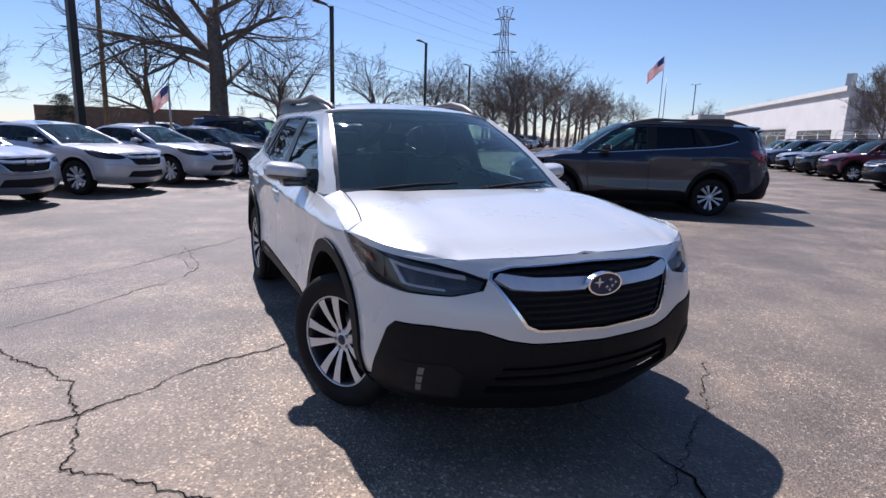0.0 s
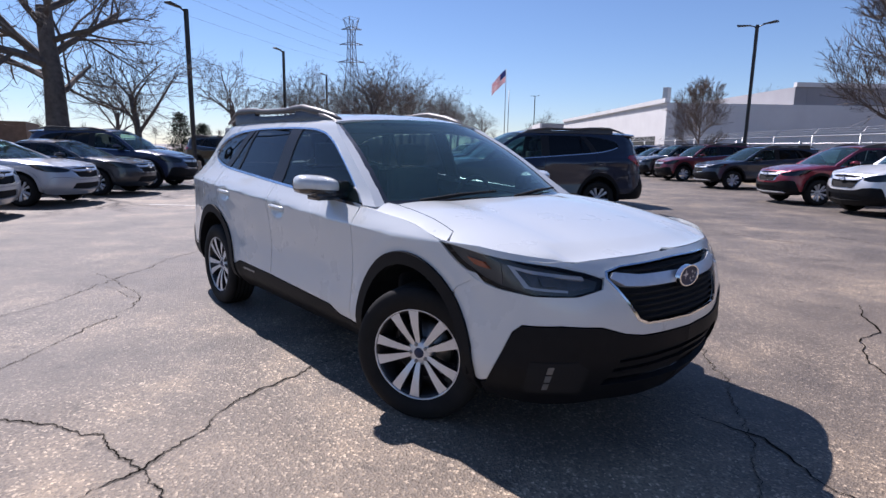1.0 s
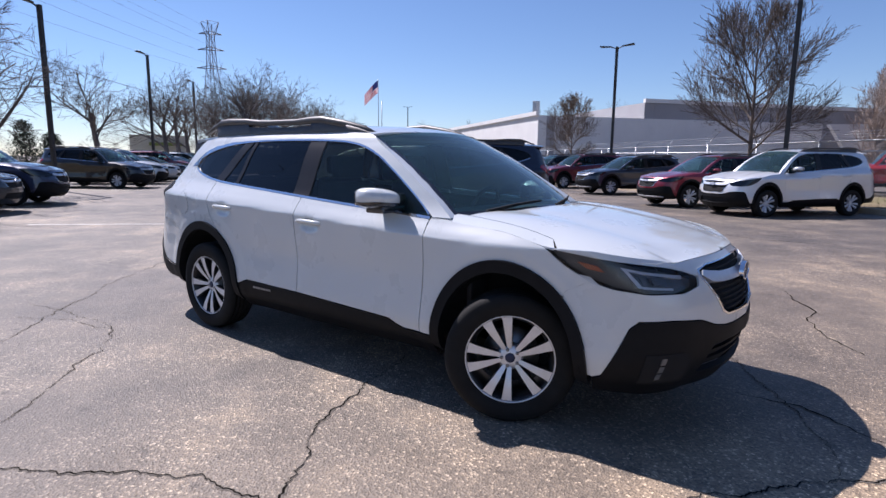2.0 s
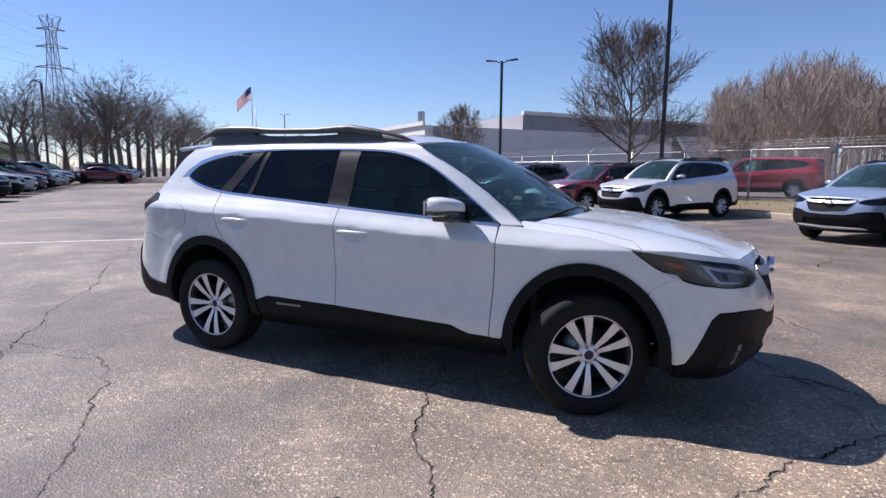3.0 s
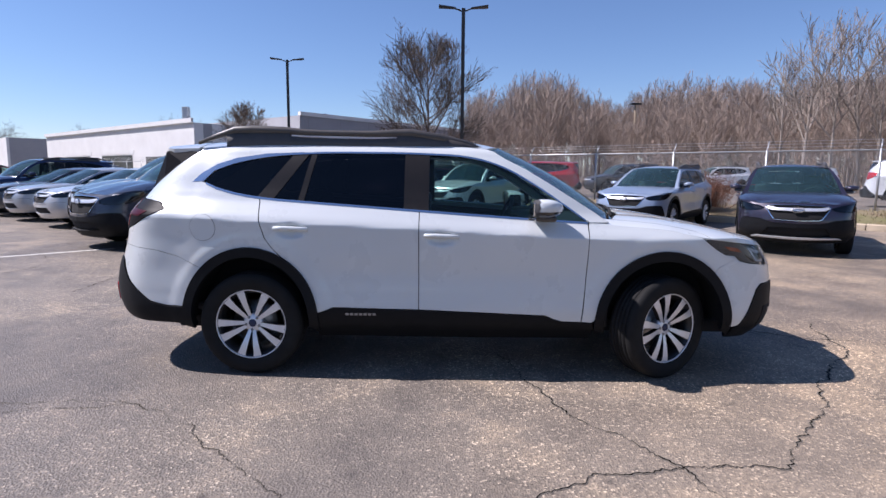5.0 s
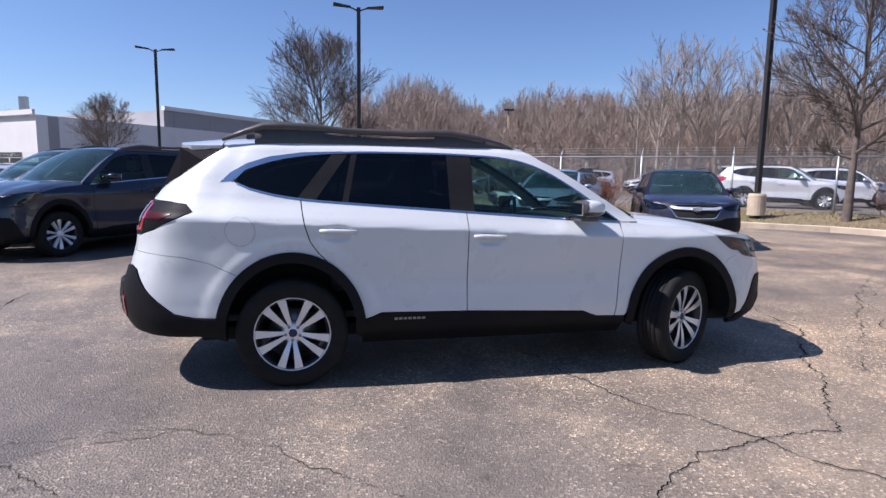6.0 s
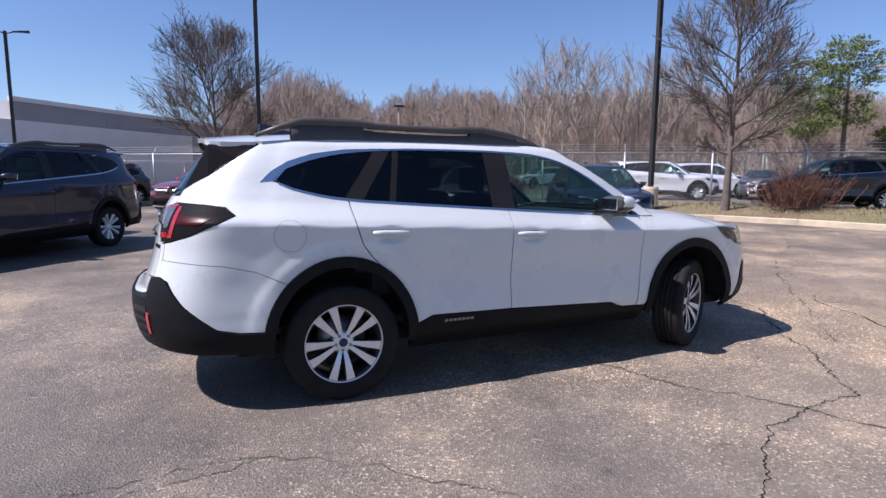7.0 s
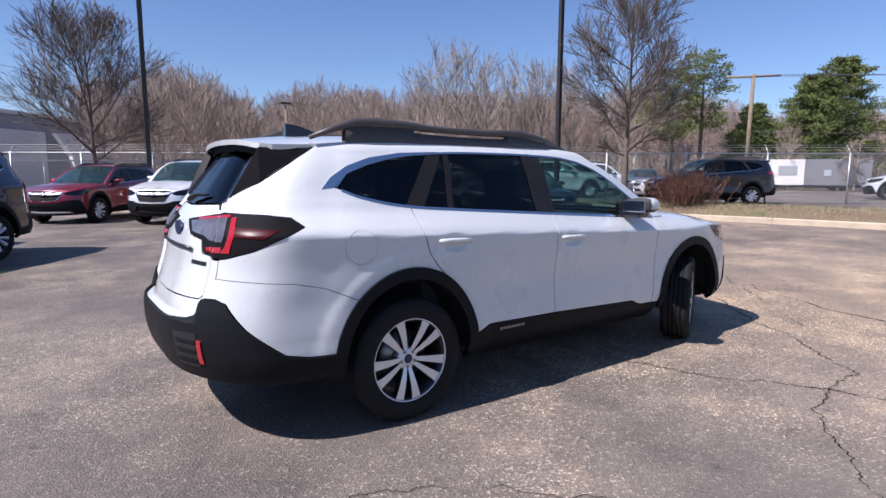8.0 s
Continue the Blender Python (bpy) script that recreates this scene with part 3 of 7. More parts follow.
def wheel_mesh_set(fine):
    """Meshes of one wheel round the Y axis, its outer face towards -Y."""
    n = 64 if fine else 22
    tyre = [(0.222, 0.085), (0.235, 0.100), (0.285, 0.112), (0.318, 0.108), (0.337, 0.096), (0.3445, 0.078)]
    groove = []
    for y in (0.05, 0.017, -0.017, -0.05) if fine else ():
        groove += [(0.345, y + 0.006), (0.337, y + 0.005), (0.337, y - 0.005), (0.345, y - 0.006)]
    prof = tyre + groove + [(r, -t) for r, t in reversed(tyre)]
    tv, tf = lathe(prof, "Y", n)
    barrel = [(0.222, -0.088), (0.236, -0.096), (0.228, -0.096), (0.214, -0.080), (0.200, -0.03), (0.196, 0.06), (0.210, 0.085), (0.222, 0.085)]
    bv, bf = lathe(barrel, "Y", n)
    lip = [(0.2365, -0.094), (0.2372, -0.099), (0.2315, -0.100), (0.226, -0.094)]
    lv, lf = lathe(lip, "Y", n, True)
    disc = [(0.0, 0.0), (0.15, 0.0), (0.15, 0.024), (0.0, 0.024)]
    dv, df = lathe(disc, "Y", 32)
    hubp = [(0.0, -0.066), (0.020, -0.068), (0.055, -0.064), (0.068, -0.052), (0.070, -0.01), (0.0, -0.008)]
    hv, hf = lathe(hubp, "Y", 24 if fine else 10)

    def spoke(angle, lean):
        """One blade from the hub to the rim, leaning sideways."""
        r0, r1 = 0.045, 0.234
        verts = []
        for k in range(10):
            f = k / 9
            r = r0 + (r1 - r0) * f
            half = 0.0115 + 0.0185 * f + 0.010 * max(0, (f - 0.84) / 0.16) ** 2
            mid = lean * (0.012 + 0.048 * f)
            y = -0.064 - 0.014 * math.sin(math.pi * min(1, f * 0.8)) - 0.020 * f
            for side, dy in ((-1.04, 0.034), (-0.94, 0.0), (0.94, 0.0), (1.04, 0.034)):
                verts.append((r, y + dy, mid + side * half))
        faces = []
        for k in range(9):
            for q in range(3):
                faces.append((4 * k + q, 4 * k + q + 1, 4 * k + q + 5, 4 * k + q + 4))
        m = Matrix.Rotation(radians(angle), 4, "Y")
        return moved((verts, faces), m)

    blades = [join(spoke(a, 1), spoke(a, -1)) for a in range(90, 450, 72)]
    return dict(tyre=(tv, tf), barrel=(bv, bf), lip=(lv, lf), disc=(dv, df), hub=(hv, hf), blades=blades)


WHEEL_SETS = {}


def wheel_data(fine):
    """The wheel's meshes, made once."""
    if fine not in WHEEL_SETS:
        w = wheel_mesh_set(fine)

        def made(name, piece, mat):
            me = pydata(name, *piece, True)
            me.materials.append(mat)
            return me
        got = dict(tyre=made("tyre", w["tyre"], RUBBER), rim=made("rim", w["barrel"], DARK_ALLOY), lip=made("rim_lip", w["lip"], SATIN),
                   disc=made("brake_disc", w["disc"], STEEL), hub=made("hub", w["hub"], SATIN))
        if fine:
            got["blades"] = [made("double_spoke", b, SATIN) for b in w["blades"]]
            for b in got["blades"]:
                b.materials.append(DARK_ALLOY)      # faces are machined, flanks painted dark
                for k, p in enumerate(b.polygons):
                    p.material_index = 0 if k % 3 == 1 else 1
                    p.use_smooth = False
            cap = lathe([(0.0, -0.071), (0.024, -0.0705), (0.027, -0.067), (0.027, -0.060)], "Y", 20)
            got["cap"] = made("centre_cap", cap, EMBLEM_BLUE)
            nut = lathe([(0.0, -0.060), (0.009, -0.060), (0.010, -0.045)], "Y", 8)
            got["nut"] = made("wheel_nut", nut, STEEL)
        else:
            got["blades"] = [made("spokes", join(*w["blades"]), SATIN)]
        WHEEL_SETS[fine] = got
    return WHEEL_SETS[fine]


def add_wheel(car, x, side, fine, steer=0.0, roll=0.0, track=0.80, scale=1.0):
    d = wheel_data(fine)
    w = new("wheel", d["rim"])
    w.parent = car
    flip = 0 if side < 0 else 180
    w.matrix_local = pose(x, side * track, 0.345 * scale, 0, 0, steer + flip) @ pose(0, 0, 0, 0, roll, 0) @ Matrix.Scale(scale, 4)
    for key in ("tyre", "lip", "hub", "disc") if fine else ("tyre", "hub"):
        o = new({"lip": "rim_lip", "disc": "brake_disc"}.get(key, key), d[key])
        o.parent = w
    for b in d["blades"]:
        new(b.name.split(".")[0], b).parent = w
    if fine:
        new("centre_cap", d["cap"]).parent = w
        for k in range(5):
            o = new("wheel_nut", d["nut"])
            o.parent = w
            a = radians(54 + 72 * k)
            o.matrix_local = Matrix.Translation((0.045 * math.cos(a), -0.012, 0.045 * math.sin(a)))
    return w


def build_wagon(name, label, fine=True, warp=None, body=None, colour=None, steer=0.0, rails=True, wheel_x=(WB, -WB), wheel_scale=1.0, group="", sedan=False, bright_bar=False):
    """A five-door wagon; warp bends the same shell into other bodies."""
    car = thing(name, label, "car", group)
    step = (0.03, 0.018) if fine else (0.25, 0.09)
    clad = body if sedan else CLADDING
    COARSE[0] = 1.0 if fine else 3.5
    body = body or WHITE_PAINT

    def skin(pname, poly, fn, mat, parent=car, mirror=False, thick=0.012, lift=0.0, plabel="", st=None):
        me = skin_mesh(pname, poly, fn, (st or step) if fine else step, thick if fine else (0.0 if thick < 0.011 else thick), lift, mirror, warp)
        me.materials.append(mat)
        ob = new(pname, me)
        ob.parent = parent
        if colour and mat is CAR_PAINT:
            ob.color = (*colour, 1)
        if plabel:
            tagged(ob, plabel)
        return ob

    def both(pname, poly, fn, mat, parents=None, **kw):
        return [skin(pname, poly, fn, mat, (parents[i] if parents else car), bool(i), **kw) for i in (0, 1)]

    g = WHITE_IN
    # flank panels, as lines of x and z
    rear_door = ([(-0.25 - g, float(BELT_AT(-0.25)) - 0.006)] + [(-0.25 - g, 0.9), (-0.25 - g, 0.7), (-0.25 - g, 0.462), (-0.55, 0.466), (-0.82, 0.472), (-0.90, 0.44), (-0.935, 0.43)]
                 + arch_line(-WB, 0.452, 0.492, 12, 58, 12) + [(-1.205, 0.86), (-1.255, 0.93), (-1.287, 1.03), (-1.303, 1.12), (-1.31, 1.18)] + belt_between(-1.30, -0.25 - g, -0.006)[:-1])
    front_door = (belt_between(-0.25 + g, 0.855, -0.006) + [(0.858, 0.95), (0.853, 0.80), (0.842, 0.6), (0.825, 0.387), (0.70, 0.389), (0.645, 0.405), (0.59, 0.43), (0.2, 0.445), (-0.25 + g, 0.462)])
    fender = ([(0.866, 1.036), (0.863, 0.95), (0.859, 0.80), (0.848, 0.6), (0.832, 0.387), (0.90, 0.385)] + arch_line(WB, 0.452, 0.492, 175, 46, 34)
              + [(float(RING(np.array([a]), np.array([b]))[0, 0]), b) for a, b in ((1.7265, 0.7595), (1.838, 0.8125), (1.744, 0.865), (1.688, 0.908), (1.634, 0.954))] + [(x, float(CREST(x))) for x in (1.5, 1.4, 1.25, 1.1, 0.98)])
    doors_r = both("rear_door", rear_door, flank_at, body)
    doors_f = both("front_door", front_door, flank_at, body)
    both("front_wing", fender, flank_at, body)
    # bodyside: pillars, cant rail and quarter in one pressing
    roof_line = [(x, float(ROOF_EDGE(x))) for x in (0.20, 0.1, -0.1, -0.35, -0.6, -0.9, -1.2, -1.5, -1.75)]
    fore = ([(1.0, 1.047), (0.9, 1.115), (0.75, 1.21), (0.6, 1.305), (0.45, 1.395), (0.32, 1.46), (0.25, 1.505)] + roof_line)
    seam = [(-2.455, 0.862), (-2.25, 0.852), (-2.05, 0.838), (-1.88, 0.80)]
    rear = [(-2.10, 1.482), (-2.20, 1.42), (-2.34, 1.32), (-2.50, 1.245), (-2.62, 1.205), (-2.60, 1.172), (-2.45, 1.170), (-2.25, 1.165), (-2.10, 1.152), (-2.025, 1.107), (-2.28, 0.993), (-2.42, 0.955), (-2.46, 0.950)] + seam
    aft = (arch_line(-WB, 0.452, 0.492, 134, 61, 16) + [(-1.213, 0.86), (-1.262, 0.93), (-1.294, 1.03), (-1.310, 1.12), (-1.317, 1.18)] + belt_between(-1.335, -1.70, -0.004, 7) + [(-1.728, 1.292)]
           + top_between(-1.70, 0.80, 0.006, 34) + [(0.875, 1.046)])
    side_frame = [(s_of(x, z), z) for x, z in fore] + rear + [(s_of(x, z), z) for x, z in aft]
    both("bodyside", side_frame, RING, body)
    # wrapped panels, as lines of s and z
    clad_top = [(1.90, 0.372), (1.955, 0.50), (2.0, 0.61), (2.04, 0.645), (2.2, 0.648), (2.38, 0.632), (2.5, 0.592), (2.6, 0.575), (S_FRONT, 0.568)]
    front_bumper = dense([(1.728, 0.757), (1.69, 0.70), (1.77, 0.60), (1.815, 0.50), (1.822, 0.42), (1.815, 0.365), (1.86, 0.355)] + clad_top + [(S_FRONT, 0.618), (2.62, 0.628), (2.57, 0.648), (2.505, 0.745), (2.452, 0.825), (2.465, 0.85), (2.55, 0.867), (S_FRONT, 0.878),
                          (S_FRONT, 0.905), (2.72, 0.903), (2.52, 0.900), (2.36, 0.892), (2.28, 0.882), (2.37, 0.858), (2.44, 0.828), (2.41, 0.785), (2.285, 0.762), (2.10, 0.766), (1.945, 0.784), (1.84, 0.81)])
    both("front_bumper", front_bumper, RING, body)
    rear_clad = [(-1.815, 0.465), (-1.95, 0.468), (-2.06, 0.492), (-2.24, 0.63), (-2.36, 0.748), (-2.43, 0.768), (-2.505, 0.766), (-2.56, 0.712), (-2.62, 0.655), (-2.80, 0.645), (S_REAR, 0.645)]
    rear_bumper = dense([(a, b - 0.003) for a, b in seam] + [(s_of(x, z), z) for x, z in arch_line(-WB, 0.452, 0.492, 134.5, 166, 8)] + rear_clad + [(S_REAR, 0.72), (-2.61, 0.742), (-2.52, 0.795)])
    both("rear_bumper", rear_bumper, RING, body)
    gate = dense([(S_REAR, 0.728), (-2.615, 0.748), (-2.525, 0.80), (-2.464, 0.815), (-2.464, 0.945), (-2.55, 0.950), (-2.675, 0.962), (-2.715, 1.028), (-2.87, 1.040), (-3.0, 1.118), (-2.5, 1.170), (-2.62, 1.176), (-2.64, 1.20), (S_REAR, 1.185)])
    both("tailgate", gate, RING, body)
    # cladding
    both("front_cladding", dense([(1.865, 0.348)] + [(a, b - 0.006) for a, b in clad_top] + [(S_FRONT, 0.49), (2.5, 0.495), (2.40, 0.36), (S_FRONT, 0.335), (S_FRONT, 0.235), (2.5, 0.235), (2.1, 0.255), (1.86, 0.27)]), RING, clad, lift=0.006, thick=0.03)
    both("lower_grille", dense([(S_FRONT, 0.50), (2.48, 0.505), (2.38, 0.355), (S_FRONT, 0.33)]), RING, LINER, lift=-0.03, thick=0)
    both("rear_cladding", dense([(a, b - 0.006) for a, b in rear_clad] + [(S_REAR, 0.375), (-2.6, 0.37), (-2.2, 0.35), (-1.815, 0.345)]), RING, clad, lift=0.010, thick=0.03)
    if fine:
        for z in (0.40, 0.445):
            both("grille_bar", dense([(S_FRONT, z - 0.008), (S_FRONT, z + 0.008), (2.46, z + 0.008), (2.46, z - 0.008)], 0.1), RING, CLADDING, lift=-0.012, thick=0.018)
        both("fog_recess", dense([(2.06, 0.35), (2.30, 0.34), (2.33, 0.45), (2.28, 0.49), (2.08, 0.49)], 0.08), RING, LINER, lift=0.009, thick=0.004)
        for k in range(3):
            both("fog_lamp", dense([(2.136 + 0.007 * k, 0.366 + 0.038 * k), (2.158 + 0.008 * k, 0.366 + 0.038 * k), (2.165 + 0.008 * k, 0.396 + 0.038 * k), (2.142 + 0.007 * k, 0.396 + 0.038 * k)], 0.03), RING, PALE_BOWL, lift=0.011, thick=0.008)
        both("reflector", dense([(-2.465, 0.455), (-2.493, 0.455), (-2.493, 0.570), (-2.468, 0.562)], 0.05), RING, RED_LENS, lift=0.018, thick=0.012)
        for z in (0.465, 0.51, 0.555):
            both("pocket_slat", dense([(-2.505, z - 0.008), (-2.65, z - 0.008), (-2.65, z + 0.008), (-2.505, z + 0.008)], 0.06), RING, CLADDING, lift=0.017, thick=0.006)
        both("bumper_step", dense([(-2.50, 0.43), (-2.66, 0.43), (-2.68, 0.59), (-2.50, 0.60)], 0.05), RING, LINER, lift=0.013, thick=0.004)
    both("sill", [(-0.925, 0.425), (-0.895, 0.435), (-0.82, 0.466), (-0.55, 0.460), (-0.25, 0.456), (0.2, 0.439), (0.59, 0.424), (0.645, 0.399), (0.70, 0.383), (0.905, 0.379), (0.905, 0.25), (0.4, 0.245), (-0.4, 0.245), (-0.935, 0.25)], flank_at, clad, lift=0.004, thick=0.04)
    for xw in (WB, -WB):
        lip = [(xw + 0.457 * math.cos(radians(a)), 0.37 + 0.497 * math.sin(radians(a))) for a in range(-8, 189, 6)] + [(xw + 0.395 * math.cos(radians(a)), 0.37 + 0.432 * math.sin(radians(a))) for a in range(188, -9, -6)]
        both("arch_trim", lip, flank_at, clad, lift=0.014, thick=0.05, st=0.07)
    # glass
    panes = dict(front=(belt_between(-0.20, 0.80, 0.004) + [(0.83, 1.065)] + top_between(0.79, -0.20, -0.008, 16)),
                 rear=(belt_between(-1.03, -0.345, 0.004) + top_between(-0.345, -0.965, -0.008)),
                 light=(belt_between(-1.235, -1.05, 0.004, 4) + top_between(-0.985, -1.02, -0.008, 2)),
                 quarter=(belt_between(-1.70, -1.325, 0.006, 6) + top_between(-1.105, -1.70, -0.008, 10)))
    both("window", panes["front"], flank_at, DOOR_GLASS, doors_f, lift=-0.006, thick=0.004)
    both("window", panes["rear"], flank_at, PRIVACY, doors_r, lift=-0.006, thick=0.004)
    both("quarter_light", panes["light"], flank_at, PRIVACY, doors_r, lift=-0.006, thick=0.004)
    both("quarter_window", panes["quarter"], flank_at, PRIVACY, lift=-0.006, thick=0.004)
    both("pillar_trim", belt_between(-0.355, -0.19, 0.002, 2) + top_between(-0.19, -0.355, 0.0, 2), flank_at, PILLAR_BLACK, lift=-0.001, thick=0.02)
    if fine:
        both("pillar_trim", belt_between(-1.06, -1.022, 0.002, 2) + top_between(-0.955, -0.992, 0.0, 2), flank_at, PILLAR_BLACK, lift=-0.001, thick=0.02)
    both("pillar_trim", belt_between(-1.335, -1.225, 0.002, 2) + top_between(-1.01, -1.115, 0.0, 3), flank_at, PILLAR_BLACK, lift=-0.001, thick=0.02)
    trim_lo = [(x, z - 0.010) for x, z in belt_between(-1.70, 0.86, 0, 34)] + [(x, z + 0.004) for x, z in belt_between(0.86, -1.70, 0, 34)]
    both("window_trim", trim_lo, flank_at, CHROME, lift=0.002, thick=0.008, st=0.1)
    trim_hi = [(x, z - 0.004) for x, z in top_between(-1.715, 0.84, 0, 40)] + [(x, z + 0.008) for x, z in top_between(0.85, -1.73, 0, 40)]
    both("window_trim", trim_hi, flank_at, CHROME if fine else BLACK_PAINT, lift=0.002, thick=0.008, st=0.1)
    if fine:
        qt = [(-1.728, 1.292), (-1.80, 1.285), (-1.74, 1.345), (-1.64, 1.405), (-1.50, 1.451), (-1.30, 1.481), (-1.05, 1.492), (-1.05, 1.488)] + top_between(-1.08, -1.70, 0.004, 14)
        both("window_garnish", qt, flank_at, CHROME, lift=0.002, thick=0.01)
    skin("windscreen", dense([(-1, 0), (1, 0), (1, 1), (-1, 1)], 0.2), screen_at, WINDSCREEN, lift=0.0, thick=0.005, st=(0.08, 0.1) if fine else 0.25)
    for lo, hi in ((0.965, 1.01), (-1.01, -0.965)) if fine else ():
        skin("windscreen_seal", dense([(lo, 0), (hi, 0), (hi, 1.0), (lo, 1.0)], 0.1), screen_at, BLACK_PAINT, lift=0.003, thick=0.01, st=0.1)
    skin("windscreen_seal", dense([(-1, 0.0), (1, 0.0), (1, 0.045), (-1, 0.045)], 0.1), screen_at, BLACK_PAINT, lift=0.003, thick=0.01, st=0.1)
    both("rear_window", dense([(S_REAR, 1.195), (-2.64, 1.212), (-2.49, 1.25), (-2.51, 1.46), (S_REAR, 1.475)], 0.08), RING, PRIVACY, lift=0.001, thick=0.004)
    both("rear_pillar_trim", dense([(-2.645, 1.206), (-2.505, 1.242), (-2.345, 1.322), (-2.205, 1.422), (-2.125, 1.489), (-2.16, 1.512), (-2.40, 1.525), (-2.60, 1.53), (-2.54, 1.48), (-2.52, 1.44), (-2.50, 1.26)], 0.06), RING, BLACK_PAINT, lift=0.004, thick=0.02)
    # windscreen pillars
    for sgn in (1, -1):
        fl = np.array([flank_at(np.array([x]), np.array([z]))[0] for x, z in fore[:7]])
        k = len(fl)
        up = screen_at(np.full(k, 0.985), np.linspace(0.0, 1.0, k))
        strip = np.concatenate([up * (1, -1, 1), fl])
        if warp:
            strip = warp(strip)
        strip = strip * (1, sgn, 1)
        ob = part("windscreen_pillar", pydata("windscreen_pillar", strip, [(i, i + 1, k + i + 1, k + i) if sgn > 0 else (i, k + i, k + i + 1, i + 1) for i in range(k - 1)], True), body, car)
        if colour and body is CAR_PAINT:
            ob.color = (*colour, 1)
    # bonnet, wing tops and roof, as lines of x and y
    def ring_y(x):
        return abs(float(flank_at(np.array([x]), CREST(np.array([x])))[0, 1]))

    edge = [(1.05, 0.735), (1.25, 0.762), (1.4, 0.782), (1.52, 0.80), (1.60, 0.815)] + [(x, ring_y(x) - 0.004) for x in (1.66, 1.74, 1.84, 1.94, 2.02, 2.07)]
    nose_edge = [tuple(np.abs(RING(np.array([a]), np.array([0.893 + 0.012 * (a - 2.36) / 0.56]))[0, :2]) - (0.004, 0)) for a in (2.37, 2.45, 2.55, 2.65, 2.75, 2.85)]
    bon = edge + nose_edge + [(2.186, 0.0)] + [(x, -y) for x, y in (edge + nose_edge)[::-1]] + [(1.17, -0.45), (1.22, -0.2), (1.23, 0), (1.22, 0.2), (1.17, 0.45)]
    skin("bonnet", bon, bonnet_at, body, thick=0.012, st=(0.045, 0.036))
    shoulder = [(0.90, 0.735), (1.045, 0.741), (1.25, 0.767), (1.4, 0.787), (1.52, 0.805), (1.60, 0.82), (1.645, ring_y(1.645) - 0.003)] + [(x, ring_y(x)) for x in (1.62, 1.5, 1.35, 1.2, 1.05, 0.93, 0.87)]
    for sgn in (False, True):
        skin("wing_top", [(x, -y) for x, y in shoulder], bonnet_at, body, mirror=sgn, st=(0.045, 0.022))
    re = [abs(float(flank_at(np.array([x]), ROOF_EDGE(np.array([x])))[0, 1])) + 0.002 for x in (0.2, 0.0, -0.3, -0.6, -0.9, -1.2, -1.5, -1.75, -1.93)]
    rx = (0.2, 0.0, -0.3, -0.6, -0.9, -1.2, -1.5, -1.75, -1.93)
    rp = [(0.335, 0.0), (0.325, 0.2), (0.28, 0.42), (0.215, 0.58)] + list(zip(rx, re)) + list(zip(rx[::-1], [-v for v in re[::-1]])) + [(0.215, -0.58), (0.28, -0.42), (0.325, -0.2)]
    skin("roof", rp, roof_at, body, thick=0.02, st=0.05)
    if not sedan:
        half = [(-1.80, 0.590), (-1.90, 0.580), (-1.99, 0.560), (-2.045, 0.525), (-2.07, 0.45), (-2.085, 0.3), (-2.093, 0.15)]
        sp = half + [(-2.098, 0)] + [(x, -y) for x, y in half[::-1]]
        skin("spoiler", sp, roof_at, body, thick=0.028, lift=0.004)
        skin("spoiler_lip", [(x + 0.03, y * 0.95) for x, y in sp], roof_at, TAIL_BLACK, thick=0.045, lift=-0.018)
        if fine:                # black fins that join the spoiler to the pillars
            edge_ = [RING(np.array([a]), np.array([b]))[0] for a, b in ((-2.09, 1.496), (-2.205, 1.42), (-2.345, 1.32), (-2.505, 1.242))]
            for sgn in (1, -1):
                tip = np.array([-2.05, -0.527, 1.497])
                outer_ = [q * (1, sgn, 1) + (-0.004, -0.004 * sgn, 0) for q in [tip] + edge_]
                inner_ = [q * (1, sgn * 0.94, 1) + (0.03, 0, -0.006) for q in [tip] + edge_]
                fin_ = [(0, i, i + 1) for i in (1, 2, 3)] + [(5, i + 6, i + 5) for i in (1, 2, 3)] + [(0, 5, 6, 1), (0, 4, 9, 5)] + [(i, i + 5, i + 6, i + 1) for i in (1, 2, 3)]
                part("spoiler_fin", pydata("spoiler_fin", outer_ + inner_, fin_), TAIL_BLACK, car)
    # dark structure behind the gaps
    inner = [(-2.2, 0.36), (-1.83, 0.36)] + arch_line(-WB, 0.44, 0.48, 180, 0, 20) + [(-0.9, 0.27), (0.9, 0.27)] + arch_line(WB, 0.44, 0.48, 180, 0, 20) + [(1.85, 0.33), (1.95, 0.75), (1.6, 0.9), (1.3, 0.96), (0.9, 1.0), (0.2, 1.05), (-0.6, 1.1), (-1.3, 1.15), (-1.9, 1.13), (-2.1, 0.9)]
    both("inner_body", inner, flank_at, LINER, lift=-0.022 if fine else -0.08, thick=0, st=0.12)
    both("inner_nose", dense([(1.80, 0.30), (1.85, 0.78), (2.2, 0.85), (S_FRONT, 0.85), (S_FRONT, 0.27)], 0.2), RING, LINER, lift=-0.06, thick=0, st=0.2)
    both("inner_tail", dense([(-2.0, 0.36), (-2.0, 1.1), (-2.3, 1.17), (S_REAR, 1.17), (S_REAR, 0.36)], 0.2), RING, LINER, lift=-0.03, thick=0, st=0.2)
    both("seam_flange", dense([(1.69, 0.725), (1.74, 0.735), (1.89, 0.79), (1.85, 0.835), (1.80, 0.84), (1.70, 0.775)], 0.05), RING, body, lift=-0.0035, thick=0)
    # lamps
    lamp = dense(LAMP_TOP + LAMP_LOW, 0.05)
